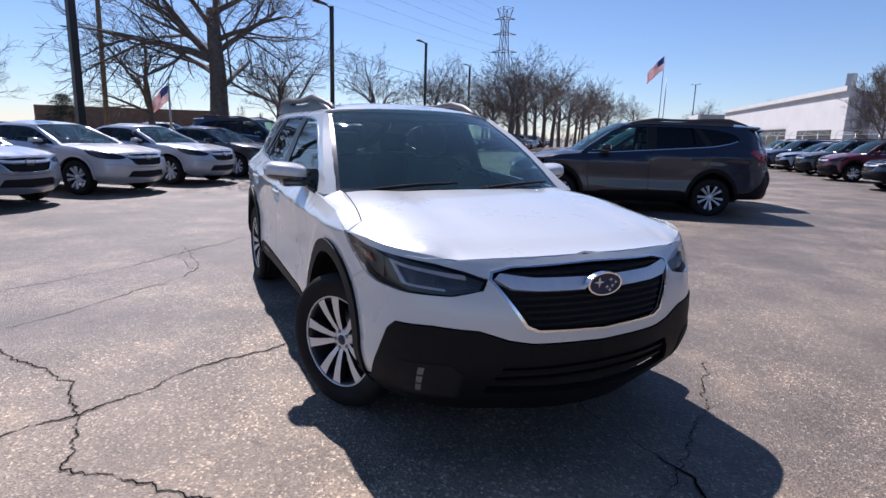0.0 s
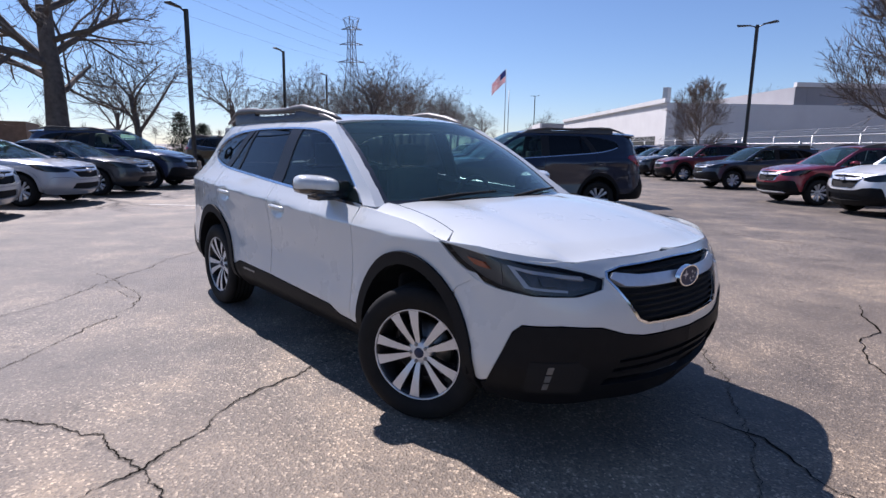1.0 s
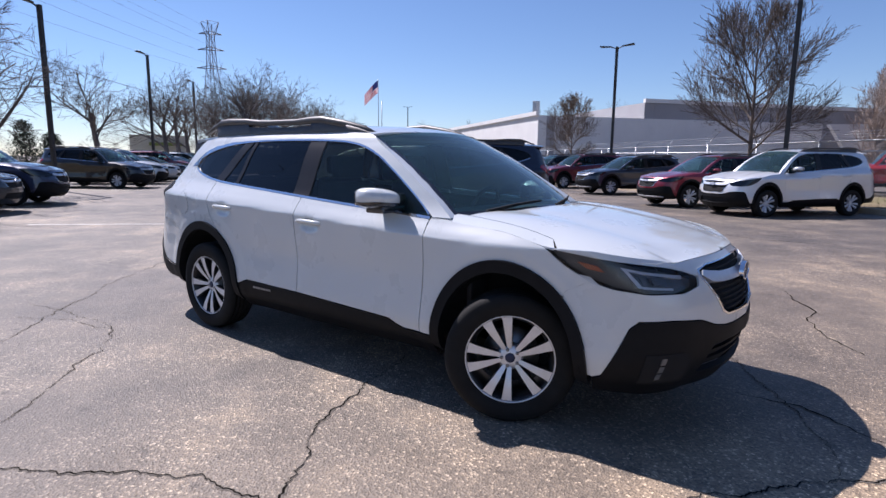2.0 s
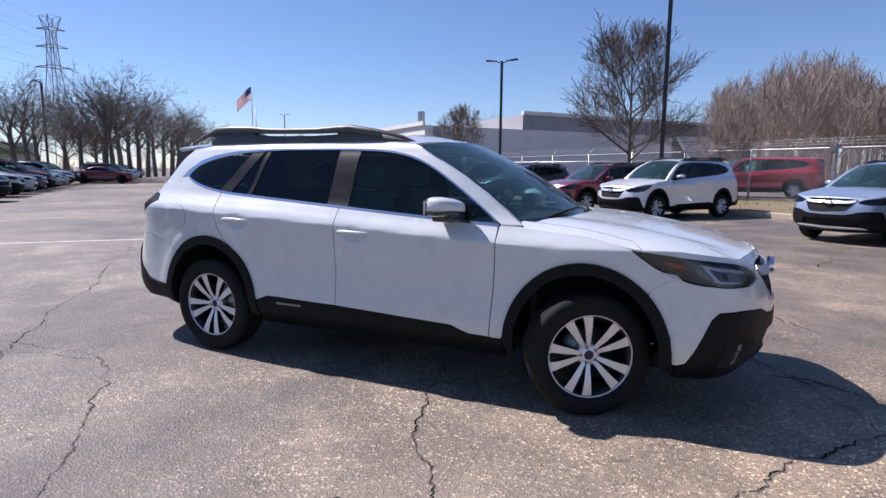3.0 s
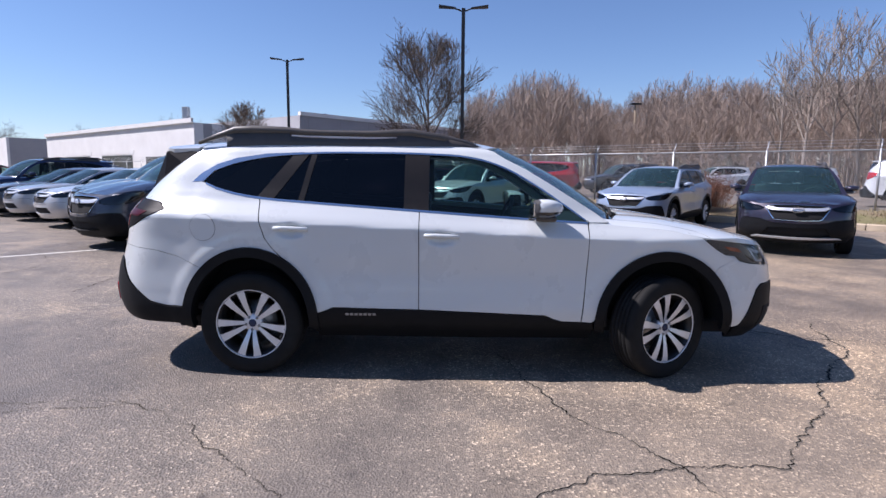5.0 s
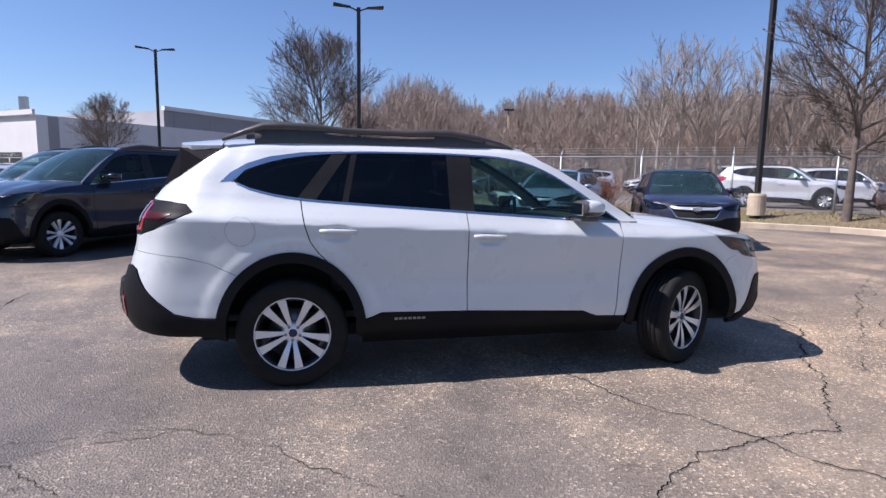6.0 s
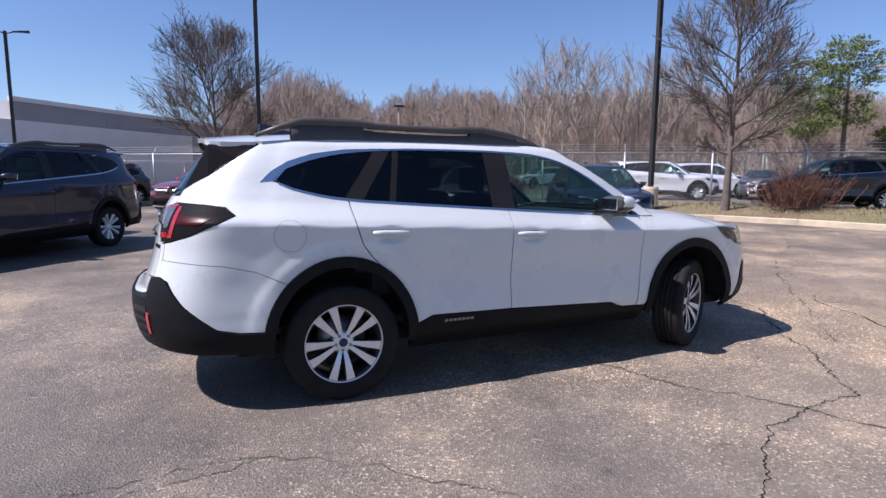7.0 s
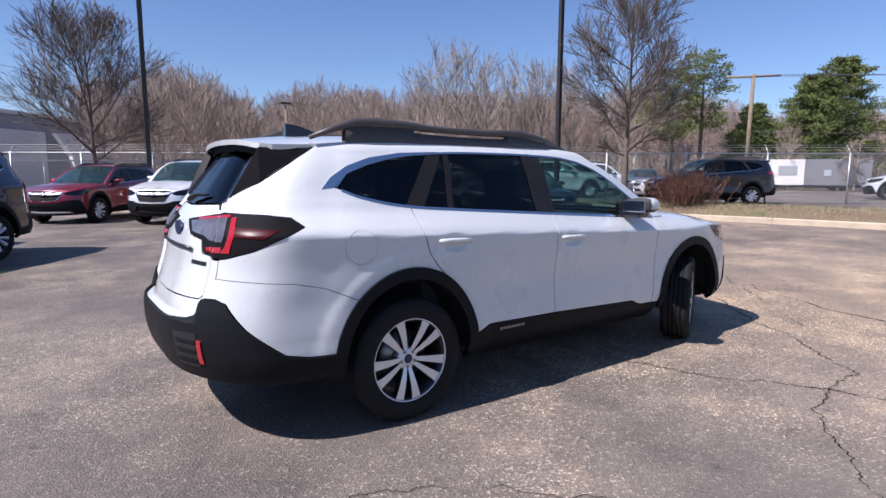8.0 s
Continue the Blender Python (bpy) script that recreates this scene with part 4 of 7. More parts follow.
    both("lamp_brow", LAMP_TOP + [(a, b + 0.030 * min(1.0, max(0.1, (a - 1.66) / 0.25))) for a, b in LAMP_TOP[::-1]], RING, body, lift=-0.003, thick=0.0)
    lamps = both("headlamp", lamp, RING, LAMP_BOWL, lift=-0.045, thick=0)
    both("lens", lamp, RING, LENS if fine else SMOKED, lamps, lift=0.0, thick=0.004)
    if fine:
        both("bright_strip", dense([(2.065, 0.795), (2.095, 0.795), (2.05, 0.872), (2.36, 0.834), (2.36, 0.850), (2.02, 0.888)], 0.05), RING, LIGHT_GUIDE, lamps, lift=-0.03, thick=0.02)
        both("bright_strip", dense([(2.095, 0.792), (2.26, 0.783), (2.26, 0.793), (2.09, 0.804)], 0.05), RING, LIGHT_GUIDE, lamps, lift=-0.03, thick=0.02)
        both("inner_bezel", dense([(2.045, 0.80), (2.06, 0.79), (2.02, 0.885), (1.97, 0.90), (1.955, 0.885), (1.99, 0.83)], 0.05), RING, SMOKE_CHROME, lamps, lift=-0.035, thick=0.02)
        both("lamp_reflector", dense([(2.105, 0.805), (2.10, 0.862), (2.34, 0.834), (2.385, 0.805), (2.27, 0.79)], 0.05), RING, SMOKE_CHROME, lamps, lift=-0.04, thick=0.01)
        both("lamp_side_bowl", dense([(1.69, 0.94), (1.92, 0.915), (1.99, 0.895), (1.96, 0.80), (1.86, 0.825), (1.74, 0.885)], 0.05), RING, LAMP_BOWL, lamps, lift=-0.03, thick=0.01)
        both("projector", dense([(2.15, 0.81), (2.22, 0.805), (2.235, 0.835), (2.20, 0.85), (2.15, 0.848)], 0.03), RING, LAMP_BOWL, lamps, lift=-0.02, thick=0.015)
    both("side_marker", dense([(1.80, 0.898), (1.90, 0.886), (1.925, 0.858), (1.84, 0.868)], 0.05), RING, AMBER, lamps, lift=-0.015, thick=0.015)
    tl = dense([(-2.03, 1.107), (-2.10, 1.145), (-2.22, 1.159), (-2.5, 1.163), (-2.99, 1.116), (-2.865, 1.046), (-2.70, 1.034), (-2.665, 0.970), (-2.55, 0.957), (-2.42, 0.960), (-2.28, 1.0)], 0.05)
    tails = both("tail_lamp", tl, RING, TAIL_BLACK if fine else RED_LENS, lift=0.004, thick=0.02)
    both("red_lens", dense([(-2.398, 1.146), (-2.428, 1.146), (-2.435, 1.012), (-2.455, 0.985), (-2.40, 0.984)], 0.04), RING, RED_LENS, tails, lift=0.008, thick=0.006)
    if fine:
        both("upper_red_strip", dense([(-2.44, 1.158), (-2.44, 1.146), (-2.80, 1.122), (-2.80, 1.132)], 0.04), RING, RED_LENS, tails, lift=0.008, thick=0.006)
        both("red_lens", dense([(-2.455, 1.012), (-2.455, 0.984), (-2.63, 0.978), (-2.64, 0.996), (-2.56, 1.004)], 0.04), RING, RED_LENS, tails, lift=0.008, thick=0.006)
        both("red_lens", dense([(-2.16, 1.09), (-2.42, 1.105), (-2.42, 1.06), (-2.24, 1.055)], 0.04), RING, DIM_RED, tails, lift=0.007, thick=0.006)
        both("clear_lens", dense([(-2.455, 1.146), (-2.90, 1.112), (-2.84, 1.062), (-2.68, 1.05), (-2.62, 1.03), (-2.46, 1.035)], 0.04), RING, plain("clear_lamp", (0.20, 0.19, 0.20), 0.12, 0.6, 0.3, 12), tails, lift=0.008, thick=0.006)
    # grille with bars, and the bright bar with its oval emblem
    both("grille", dense([(S_FRONT, 0.622), (2.62, 0.632), (2.575, 0.650), (2.51, 0.745), (2.458, 0.825), (2.47, 0.846), (2.55, 0.863), (S_FRONT, 0.874)], 0.06), RING, LINER, lift=-0.025, thick=0)
    if fine:
        for z in (0.648, 0.674, 0.70, 0.726, 0.752, 0.842):
            e0 = 2.578 - (z - 0.65) * 0.66 if z < 0.8 else 2.49
            half = [tuple(RING(np.array([a]), np.array([z]))[0] + (-0.014, 0, 0)) for a in np.linspace(e0 + 0.02, S_FRONT, 7)[:-1]]
            part("grille_bar", tube_mesh("grille_bar", half + [(p[0], -p[1], p[2]) for p in half[::-1]], 0.006, 6), LINER, car)
    both("grille_surround", dense([(S_FRONT, 0.611), (2.615, 0.621), (2.562, 0.642), (2.497, 0.741), (2.442, 0.826), (2.457, 0.854), (2.55, 0.871), (S_FRONT, 0.882), (S_FRONT, 0.876), (2.55, 0.865), (2.466, 0.848), (2.454, 0.826), (2.508, 0.746), (2.573, 0.650), (2.62, 0.630), (S_FRONT, 0.620)], 0.08), RING, CHROME, lift=0.005, thick=0.012)
    both("grille_bright_bar", dense([(S_FRONT, 0.776), (2.62, 0.781), (2.52, 0.79), (2.462, 0.825), (2.49, 0.845), (2.62, 0.828), (S_FRONT, 0.822)], 0.06), RING, SATIN, lift=0.010, thick=0.03)
    if bright_bar:
        both("bumper_bar", dense([(S_FRONT, 0.30), (S_FRONT, 0.335), (2.3, 0.345), (2.2, 0.32)], 0.1), RING, SATIN, lift=0.02, thick=0.02)

    def placed(x, y, z):
        p = np.array([[x, y, z]], float)
        return tuple((warp(p) if warp else p)[0])

    oval = [(0.093 * math.cos(a), 0.051 * math.sin(a)) for a in np.linspace(0, 2 * math.pi, 33)[:-1]]
    fx = float(RING(np.array([S_FRONT]), np.array([0.80]))[0, 0])
    ov = [(0.0, y, z) for y, z in oval]
    emb = pydata("emblem", [(v[0], v[1] * k, v[2] * k) for v, k in [((0, y, z), 1) for _, y, z in ov] + [((0.022, y, z), 0.97) for _, y, z in ov] + [((0.022, y, z), 0.86) for _, y, z in ov] + [((0.014, y, z), 0.84) for _, y, z in ov]],
                 [(r * 32 + i, r * 32 + (i + 1) % 32, (r + 1) * 32 + (i + 1) % 32, (r + 1) * 32 + i) for r in range(3) for i in range(32)], False)
    e = part("emblem", emb, CHROME, car, "oval chrome badge with small bright marks on dark enamel")
    e.location = placed(fx + 0.010, 0, 0.80)
    if fine:
        f = bmesh.new()
        f.faces.new([f.verts.new((0.0165, y * 0.86, z * 0.86)) for _, y, z in ov])
        part("enamel", f, EMBLEM_BLUE, e)
        for dy, dz, r in ((-0.03, 0.008, 0.030), (0.03, 0.016, 0.013), (0.012, -0.014, 0.013), (0.04, -0.010, 0.013), (0.028, -0.028, 0.012), (0.056, 0.004, 0.012)):
            f = bmesh.new()
            pts = []
            for k in range(8):
                rr = r if k % 2 == 0 else r * 0.28
                pts.append(f.verts.new((0.020, dy + rr * math.cos(k * math.pi / 4), dz + 0.8 * rr * math.sin(k * math.pi / 4))))
            f.faces.new(pts)
            part("badge_mark", f, SATIN, e)
    # wheels, wells and underside
    for x in wheel_x:
        for side in (-1, 1):
            add_wheel(car, x, side, fine, steer if x > 0 else 0.0, 17.0 if x > 0 else 5.0, 0.80, wheel_scale)
    for x in wheel_x:
        for side in (-1, 1):
            well = []
            for a in range(0, 181, 12):
                for yy in (0.90, 0.55):
                    well.append((x + 0.425 * math.cos(radians(a)), side * yy, 0.37 + 0.46 * math.sin(radians(a))))
            fs = [(2 * i, 2 * i + 1, 2 * i + 3, 2 * i + 2) for i in range(15)]
            fs.append(tuple(range(1, 32, 2)))
            part("wheel_well", pydata("wheel_well", well, fs), LINER, car)
    part("underbody", box_mesh((-1.95, -0.70, 0.27), (1.95, 0.70, 0.36), 0.02), LINER, car)

    # mirrors, handles
    for side in (-1, 1):
        bm = bmesh.new()
        bmesh.ops.create_icosphere(bm, subdivisions=3 if fine else 1, radius=1.0)
        for v in bm.verts:
            c = v.co
            p = [math.copysign(abs(k) ** 0.62, k) for k in c]
            fwd = 0.130 * (1 - 0.30 * max(0, p[1]))
            v.co = (p[0] * (fwd if p[0] > 0 else 0.070), p[1] * 0.125, p[2] * 0.060 * (1 - 0.30 * max(0, p[0]) ** 2) + 0.010 * p[1])
        under = bm.copy()
        bmesh.ops.delete(under, geom=[v for v in under.verts if v.co.z - 0.010 * v.co.y / 0.125 > -0.008], context="VERTS")
        rear_rim = bm.copy()
        bmesh.ops.delete(rear_rim, geom=[v for v in rear_rim.verts if v.co.x > -0.028], context="VERTS")
        bmesh.ops.scale(rear_rim, vec=(1.02, 1.02, 1.03), verts=rear_rim.verts[:])
        bmesh.ops.scale(under, vec=(1.015, 1.015, 1.02), verts=under.verts[:])
        ob = part("door_mirror", bm, body, car)
        shade(ob.data)
        if colour and body is CAR_PAINT:
            ob.color = (*colour, 1)
        loc = placed(0.545, -0.965, 1.14)
        ob.location = (loc[0], side * -loc[1] * -1, loc[2])
        ob.scale = (1, -side, 1)
        part("lower_housing", under, BLACK_PAINT, ob)
        part("bezel", rear_rim, TRIM_IN, ob)
        part("mirror_glass", box_mesh((-0.0745, -0.095, -0.040), (-0.062, 0.09, 0.040), 0.004), CHROME, ob)
        # the second box is added to block sun slipping between mirror and door
        part("mirror_base", box(box_mesh((-0.05, -0.17, -0.086), (0.085, 0.03, -0.042), 0.016), (-0.03, -0.19, -0.080), (0.075, -0.095, 0.025), 0.012), BLACK_PAINT, ob)
    for xh, zh, doors in ((-0.10, 0.948, doors_f), (-1.085, 0.988, doors_r)):
        for i, side in enumerate((-1, 1)):
            yh = abs(float(flank_at(np.array([xh]), np.array([zh]))[0, 1]))
            px, py, pz = placed(xh, -yh, zh)
            pts = [(px - 0.12, side * (-py - 0.004), pz + 0.004), (px - 0.11, side * (-py + 0.022), pz + 0.006), (px - 0.05, side * (-py + 0.029), pz + 0.008), (px + 0.05, side * (-py + 0.029), pz + 0.004), (px + 0.105, side * (-py + 0.021), pz), (px + 0.115, side * (-py - 0.004), pz - 0.002)]
            ob = part("handle", tube_mesh("handle", pts, [0.013, 0.014, 0.015, 0.015, 0.014, 0.012], 10 if fine else 5), body, doors[i], "painted pull handle")
            if colour and body is CAR_PAINT:
                ob.color = (*colour, 1)
    # roof rails
    if rails:
        for side in (-1, 1):
            line = [(0.20, 1.515, 0.012), (0.06, 1.565, 0.022), (-0.10, 1.598, 0.028), (-0.32, 1.632, 0.028), (-0.44, 1.630, 0.027), (-0.60, 1.624, 0.022), (-0.90, 1.627, 0.021), (-1.05, 1.631, 0.022), (-1.20, 1.642, 0.027), (-1.42, 1.646, 0.030), (-1.54, 1.642, 0.028), (-1.66, 1.604, 0.020), (-1.80, 1.552, 0.012)]
            pts, rad = [], []
            for x, z, r in line:
                px, py, pz = placed(x, -0.585 + (0.03 if x > 0.05 else 0), z)
                pts.append((px, side * -py, pz))
                rad.append(r)
            rail = part("roof_rail", tube_mesh("roof_rail", pts, rad, 10), RAIL_GREY, car)
            for a, b, cut in ((0.17, -0.42, 0), (-0.42, -1.16, 0.036), (-1.16, -1.60, 0)):
                web = []
                xs = np.linspace(a, b, 9)
                zt = np.interp(-xs, [-v[0] for v in line], [v[1] for v in line]) - cut
                for x, z in zip(xs, zt):
                    base = float(ROOF_EDGE(x)) - 0.01
                    for yy, zz in ((-0.60, base), (-0.605, z), (-0.565, z), (-0.555, base + 0.02)):
                        px, py, pz = placed(x, yy, zz)
                        web.append((px, side * -py, pz))
                fs = [(4 * i + q, 4 * i + q + 1, 4 * i + q + 5, 4 * i + q + 4) for i in range(8) for q in range(3)]
                part("rail_foot", pydata("rail_foot", web, fs, True), RAIL_GREY, rail)
    if fine:
        fuel = [(-1.668 + 0.086 * math.cos(a), 0.993 + 0.086 * math.sin(a)) for a in np.linspace(0, 2 * math.pi, 33)[:-1]]
        fs_ = [(s_of(x, z), z) for x, z in fuel]
        rim_ = [(s_of(-1.668 + 0.0878 * math.cos(a), 0.993 + 0.0878 * math.sin(a)), 0.993 + 0.0878 * math.sin(a)) for a in np.linspace(0, 2 * math.pi, 33)[:-1]]
        skin("fuel_flap_gap", rim_, RING, LINER, lift=0.0008, thick=0.003)
        skin("fuel_flap", fs_, RING, body, lift=0.0022, thick=0.003)
        # badge lettering kept as plain bars
        for sgn in (False, True):
            for k in range(7):
                x = -0.735 + 0.030 * k
                skin("badge_bar", [(x, 0.420), (x + 0.021, 0.420), (x + 0.021, 0.434), (x, 0.434)], flank_at, LETTER, lift=0.009, thick=0.004, mirror=sgn)
        for k in range(8):
            a = -2.62 - 0.020 * k
            skin("badge_bar", [(a, 0.905), (a - 0.014, 0.905), (a - 0.014, 0.925), (a, 0.925)], RING, DARK_ALLOY, lift=0.004, thick=0.003)
        bd = part("rear_badge", pydata("rear_badge", [(0, 0.085 * math.cos(a), 0.045 * math.sin(a)) for a in np.linspace(0, 2 * math.pi, 25)[:-1]] + [(-0.012, 0.08 * math.cos(a), 0.042 * math.sin(a)) for a in np.linspace(0, 2 * math.pi, 25)[:-1]],
                                               [(i, (i + 1) % 24, 24 + (i + 1) % 24, 24 + i) for i in range(24)] + [tuple(range(24, 48))]), EMBLEM_BLUE, car)
        bd.location = RING(np.array([S_REAR]), np.array([1.06]))[0]
        grip = [(float(p[0]) - 0.015, float(p[1]), float(p[2])) for p in [RING(np.array([a]), np.array([0.98]))[0] * (1, m_, 1) for a, m_ in ((-2.78, 1), (-3.0, 1), (-3.0, -1), (-2.78, -1))]]
        part("tailgate_grip", tube_mesh("tailgate_grip", grip, 0.009, 8), DARK_ALLOY, car)
        gp = [RING(np.array([S_REAR]), np.array([1.22]))[0], RING(np.array([-2.80]), np.array([1.25]))[0]]
        part("rear_wiper", tube_mesh("rear_wiper", [tuple(gp[0] + (-0.03, 0, 0)), tuple((gp[0] + gp[1]) / 2 + (-0.035, 0, 0.01)), tuple(gp[1] + (-0.02, 0, 0))], [0.016, 0.010, 0.006], 6), CLADDING, car)
        fin = pydata("aerial_fin", [(-1.42, -0.035, 1.585), (-1.42, 0.035, 1.585), (-1.72, -0.035, 1.565), (-1.72, 0.035, 1.565), (-1.71, -0.008, 1.668), (-1.71, 0.008, 1.668), (-1.62, -0.008, 1.655), (-1.62, 0.008, 1.655)],
                     [(0, 2, 4, 6), (1, 7, 5, 3), (0, 6, 7, 1), (2, 3, 5, 4), (4, 5, 7, 6)])
        part("aerial_fin", fin, BLACK_PAINT, car)
        for y0_, y1_, v0_ in ((0.02, 0.62, 0.035), (-0.60, -0.10, 0.035)):
            wp = [screen_at(np.array([u]), np.array([v_]))[0] + (0.012, 0, 0.022) for u, v_ in ((y0_ / 0.77, v0_ - 0.03), ((y0_ + y1_) / 1.54, v0_ + 0.015), (y1_ / 0.77, v0_ + 0.03))]
            part("wiper", tube_mesh("wiper", [tuple(p) for p in wp], [0.013, 0.010, 0.006], 6), LINER, car)
        cowl = dense([(-1.0, -0.035), (1.0, -0.035), (1.0, 0.02), (-1.0, 0.02)], 0.2)
        skin("cowl", cowl, screen_at, LINER, lift=-0.004, thick=0.02, st=0.2)
    # cabin
    for x in (0.02, -0.88) if fine else (0.02,):
        for y in (-0.38, 0.38):
            bm = box_mesh((x - 0.25, y - 0.25, 0.55), (x + 0.27, y + 0.25, 0.74), 0.05)
            box(bm, (x - 0.36, y - 0.24, 0.70), (x - 0.23, y + 0.24, 1.20), 0.05)
            box(bm, (x - 0.36, y - 0.13, 1.22), (x - 0.26, y + 0.13, 1.39), 0.04)
            if warp:
                for v in bm.verts:
                    v.co = Vector(placed(*v.co))
            part("seat", bm, SEAT, car)
    for nm, lo, hi, mat in (("dashboard", (0.50, -0.70, 0.70), (1.02, 0.70, 1.03), TRIM_IN), ("cabin_floor", (-2.0, -0.74, 0.40), (0.95, 0.74, 0.45), TRIM_IN), ("bulkhead", (1.02, -0.72, 0.30), (1.06, 0.72, 1.03), TRIM_IN), ("headlining", (-1.80, -0.50, 1.495), (0.10, 0.50, 1.51), HEADLINE), ("sill_floor", (-0.88, -0.86, 0.385), (0.92, 0.86, 0.398), TRIM_IN))[:5 if fine else 1]:
        bm = box_mesh(lo, hi, 0.02)
        if warp:
            for v in bm.verts:
                v.co = Vector(placed(*v.co))
        part(nm, bm, mat, car)
    wv, wf = lathe([(0.19 + 0.016 * math.cos(a), 0.016 * math.sin(a)) for a in np.linspace(0, 2 * math.pi, 9)[:-1]], "X", 28, True)
    sw = part("steering_wheel", pydata("steering_wheel", wv, wf, True), TRIM_IN, car)
    sw.matrix_local = Matrix.Translation(placed(0.42, 0.38, 0.98)) @ pose(0, 0, 0, 0, 22, 0)
    return car

# ---- ground, kerb and verge ----
ROW = Vector((-0.775, 0.632, 0)).normalized()      # along the parking rows
DEEP = Vector((0.632, 0.775, 0)).normalized()      # across them


def at_row(across, along):
    """A place from its distance across the rows and along them."""
    return DEEP * across + ROW * along


gm = bmesh.new()
bmesh.ops.create_grid(gm, x_segments=24, y_segments=24, size=1500)
ground = part("ground", gm, ASPHALT, None)
tagged(ground, "worn grey-tan asphalt car park with fine aggregate", "ground", kind="structure")

KERB = [(-52, 60), (-30, 43.0), (-14, 30.0), (-5, 22.6), (3.8, 15.5), (10.6, 9.95), (12.3, 8.2), (13.2, 6.2), (13.8, 4.0), (14.5, 0.5), (15.4, -5), (17.5, -18), (21, -40)]


def offset_line(line, d):
    out = []
    for i, p in enumerate(line):
        a, b = Vector(line[max(i - 1, 0)]), Vector(line[min(i + 1, len(line) - 1)])
        t = (b - a).normalized()
        out.append((p[0] - t.y * d, p[1] + t.x * d))
    return out


def strip_solid(name, left, right, z0, z1, bevel_in=0.02):
    """A solid band between two lines, with a rounded top on its outer edge."""
    verts, faces = [], []
    for (a, b), (c, d) in zip(left, right):
        ax, ay = a + (c - a) * 0.12, b + (d - b) * 0.12
        verts += [(a, b, z0), (a, b, z1 - bevel_in), (ax, ay, z1), (c, d, z1), (c, d, z0)]
    for i in range(len(left) - 1):
        for q in range(4):
            faces.append((5 * i + q, 5 * i + q + 1, 5 * i + q + 6, 5 * i + q + 5))
    return pydata(name, verts, faces)


kerb_in = offset_line(KERB, 0.16)
kerb = thing("kerb", "pale concrete kerb edging the asphalt, worn and chipped", "kerb", kind="structure")
for i in range(len(KERB) - 1):
    a, b, c, d = Vector(KERB[i]), Vector(KERB[i + 1]), Vector(kerb_in[i]), Vector(kerb_in[i + 1])
    n = max(1, round((b - a).length / 3.0))
    for k in range(n):
        u, w = k / n + 0.002, (k + 1) / n - 0.002
        part("kerb_stone", strip_solid("kerb_stone", [a.lerp(b, u), a.lerp(b, w)], [c.lerp(d, u), c.lerp(d, w)], -0.02, 0.165), KERB_TAN, kerb)
far_edge = offset_line(KERB, 5.2)
vv, vf = [], []
for i, (p, q) in enumerate(zip(kerb_in, far_edge)):
    for k in range(7):
        f = k / 6
        x, y = p[0] + (q[0] - p[0]) * f, p[1] + (q[1] - p[1]) * f
        vv.append((x, y, 0.16 + 0.21 * float(ease(0, 0.3, f)) - 0.11 * float(ease(0.55, 1, f))))
for i in range(len(KERB) - 1):
    for k in range(6):
        vf.append((7 * i + k, 7 * i + k + 1, 7 * i + k + 8, 7 * i + k + 7))
verge = part("verge", pydata("verge", vv, vf, True), TURF, None)
tagged(verge, "patchy brown and green spring grass verge behind the kerb", "grass verge", kind="structure")
yard_out = offset_line(KERB, 48)
yard = part("rear_yard", pydata("rear_yard", [(*p, 0.252) for p in far_edge[3:]] + [(*p, 0.252) for p in yard_out[3:]], [(i, i + 1, len(KERB) - 3 + i + 1, len(KERB) - 3 + i) for i in range(len(KERB) - 4)]), ASPHALT, None)
tagged(yard, "raised grey asphalt yard behind the fence", "ground", kind="structure")
# turf at the back of the left-hand row
lawn = part("lawn", pydata("lawn", [(p.x, p.y, 0.03) for p in (at_row(-12.7, -16), at_row(-12.7, 110), at_row(-60, 110), at_row(-60, -16))], [(0, 3, 2, 1)]), TURF, None)
tagged(lawn, "strip of rough green lawn behind the parked cars", "lawn", kind="structure")


floor_rim = [(r * math.cos(radians(a)) - 1, r * math.sin(radians(a)) - 4, 0.27) for a in range(10, 94, 4) for r in (46, 420)]
litter = part("woodland_floor", pydata("woodland_floor", floor_rim, [(2 * i, 2 * i + 1, 2 * i + 3, 2 * i + 2) for i in range(20)]), plain("leaf_litter", (0.15, 0.105, 0.072), 0.95, 0.0, 0.35, 0.8), None)
tagged(litter, "brown leaf litter under the leafless woodland", "ground", kind="structure")


def ribbon(name, points, width, z, seed, jag=0.02, step=0.03):
    """A ragged crack along a line."""
    rnd = random.Random(seed)
    verts, faces = [], []
    drift, s = 0.0, 0
    pts = []
    for (a, b), (c, d) in zip(points, points[1:]):
        n = max(1, int(math.hypot(c - a, d - b) / step))
        t = Vector((c - a, d - b)).normalized()
        for k in range(n):
            drift = drift * 0.93 + rnd.uniform(-jag, jag)
            f = k / n
            pts.append((Vector((a + (c - a) * f - t.y * drift, b + (d - b) * f + t.x * drift)), t))
    breadth = 1.0
    for i, (p, t) in enumerate(pts):
        f = i / max(1, len(pts) - 1)
        breadth = min(1.9, max(0.15, breadth + rnd.uniform(-0.4, 0.4) + 0.1 * (0.9 - breadth)))
        w = width * (0.35 + 0.65 * math.sin(math.pi * min(1, max(0, 0.08 + 0.84 * f)))) * breadth
        verts += [(p.x - t.y * w, p.y + t.x * w, z), (p.x + t.y * w, p.y - t.x * w, z)]
        if i:
            faces.append((2 * i - 2, 2 * i - 1, 2 * i + 1, 2 * i))
    return pydata(name, verts, faces)


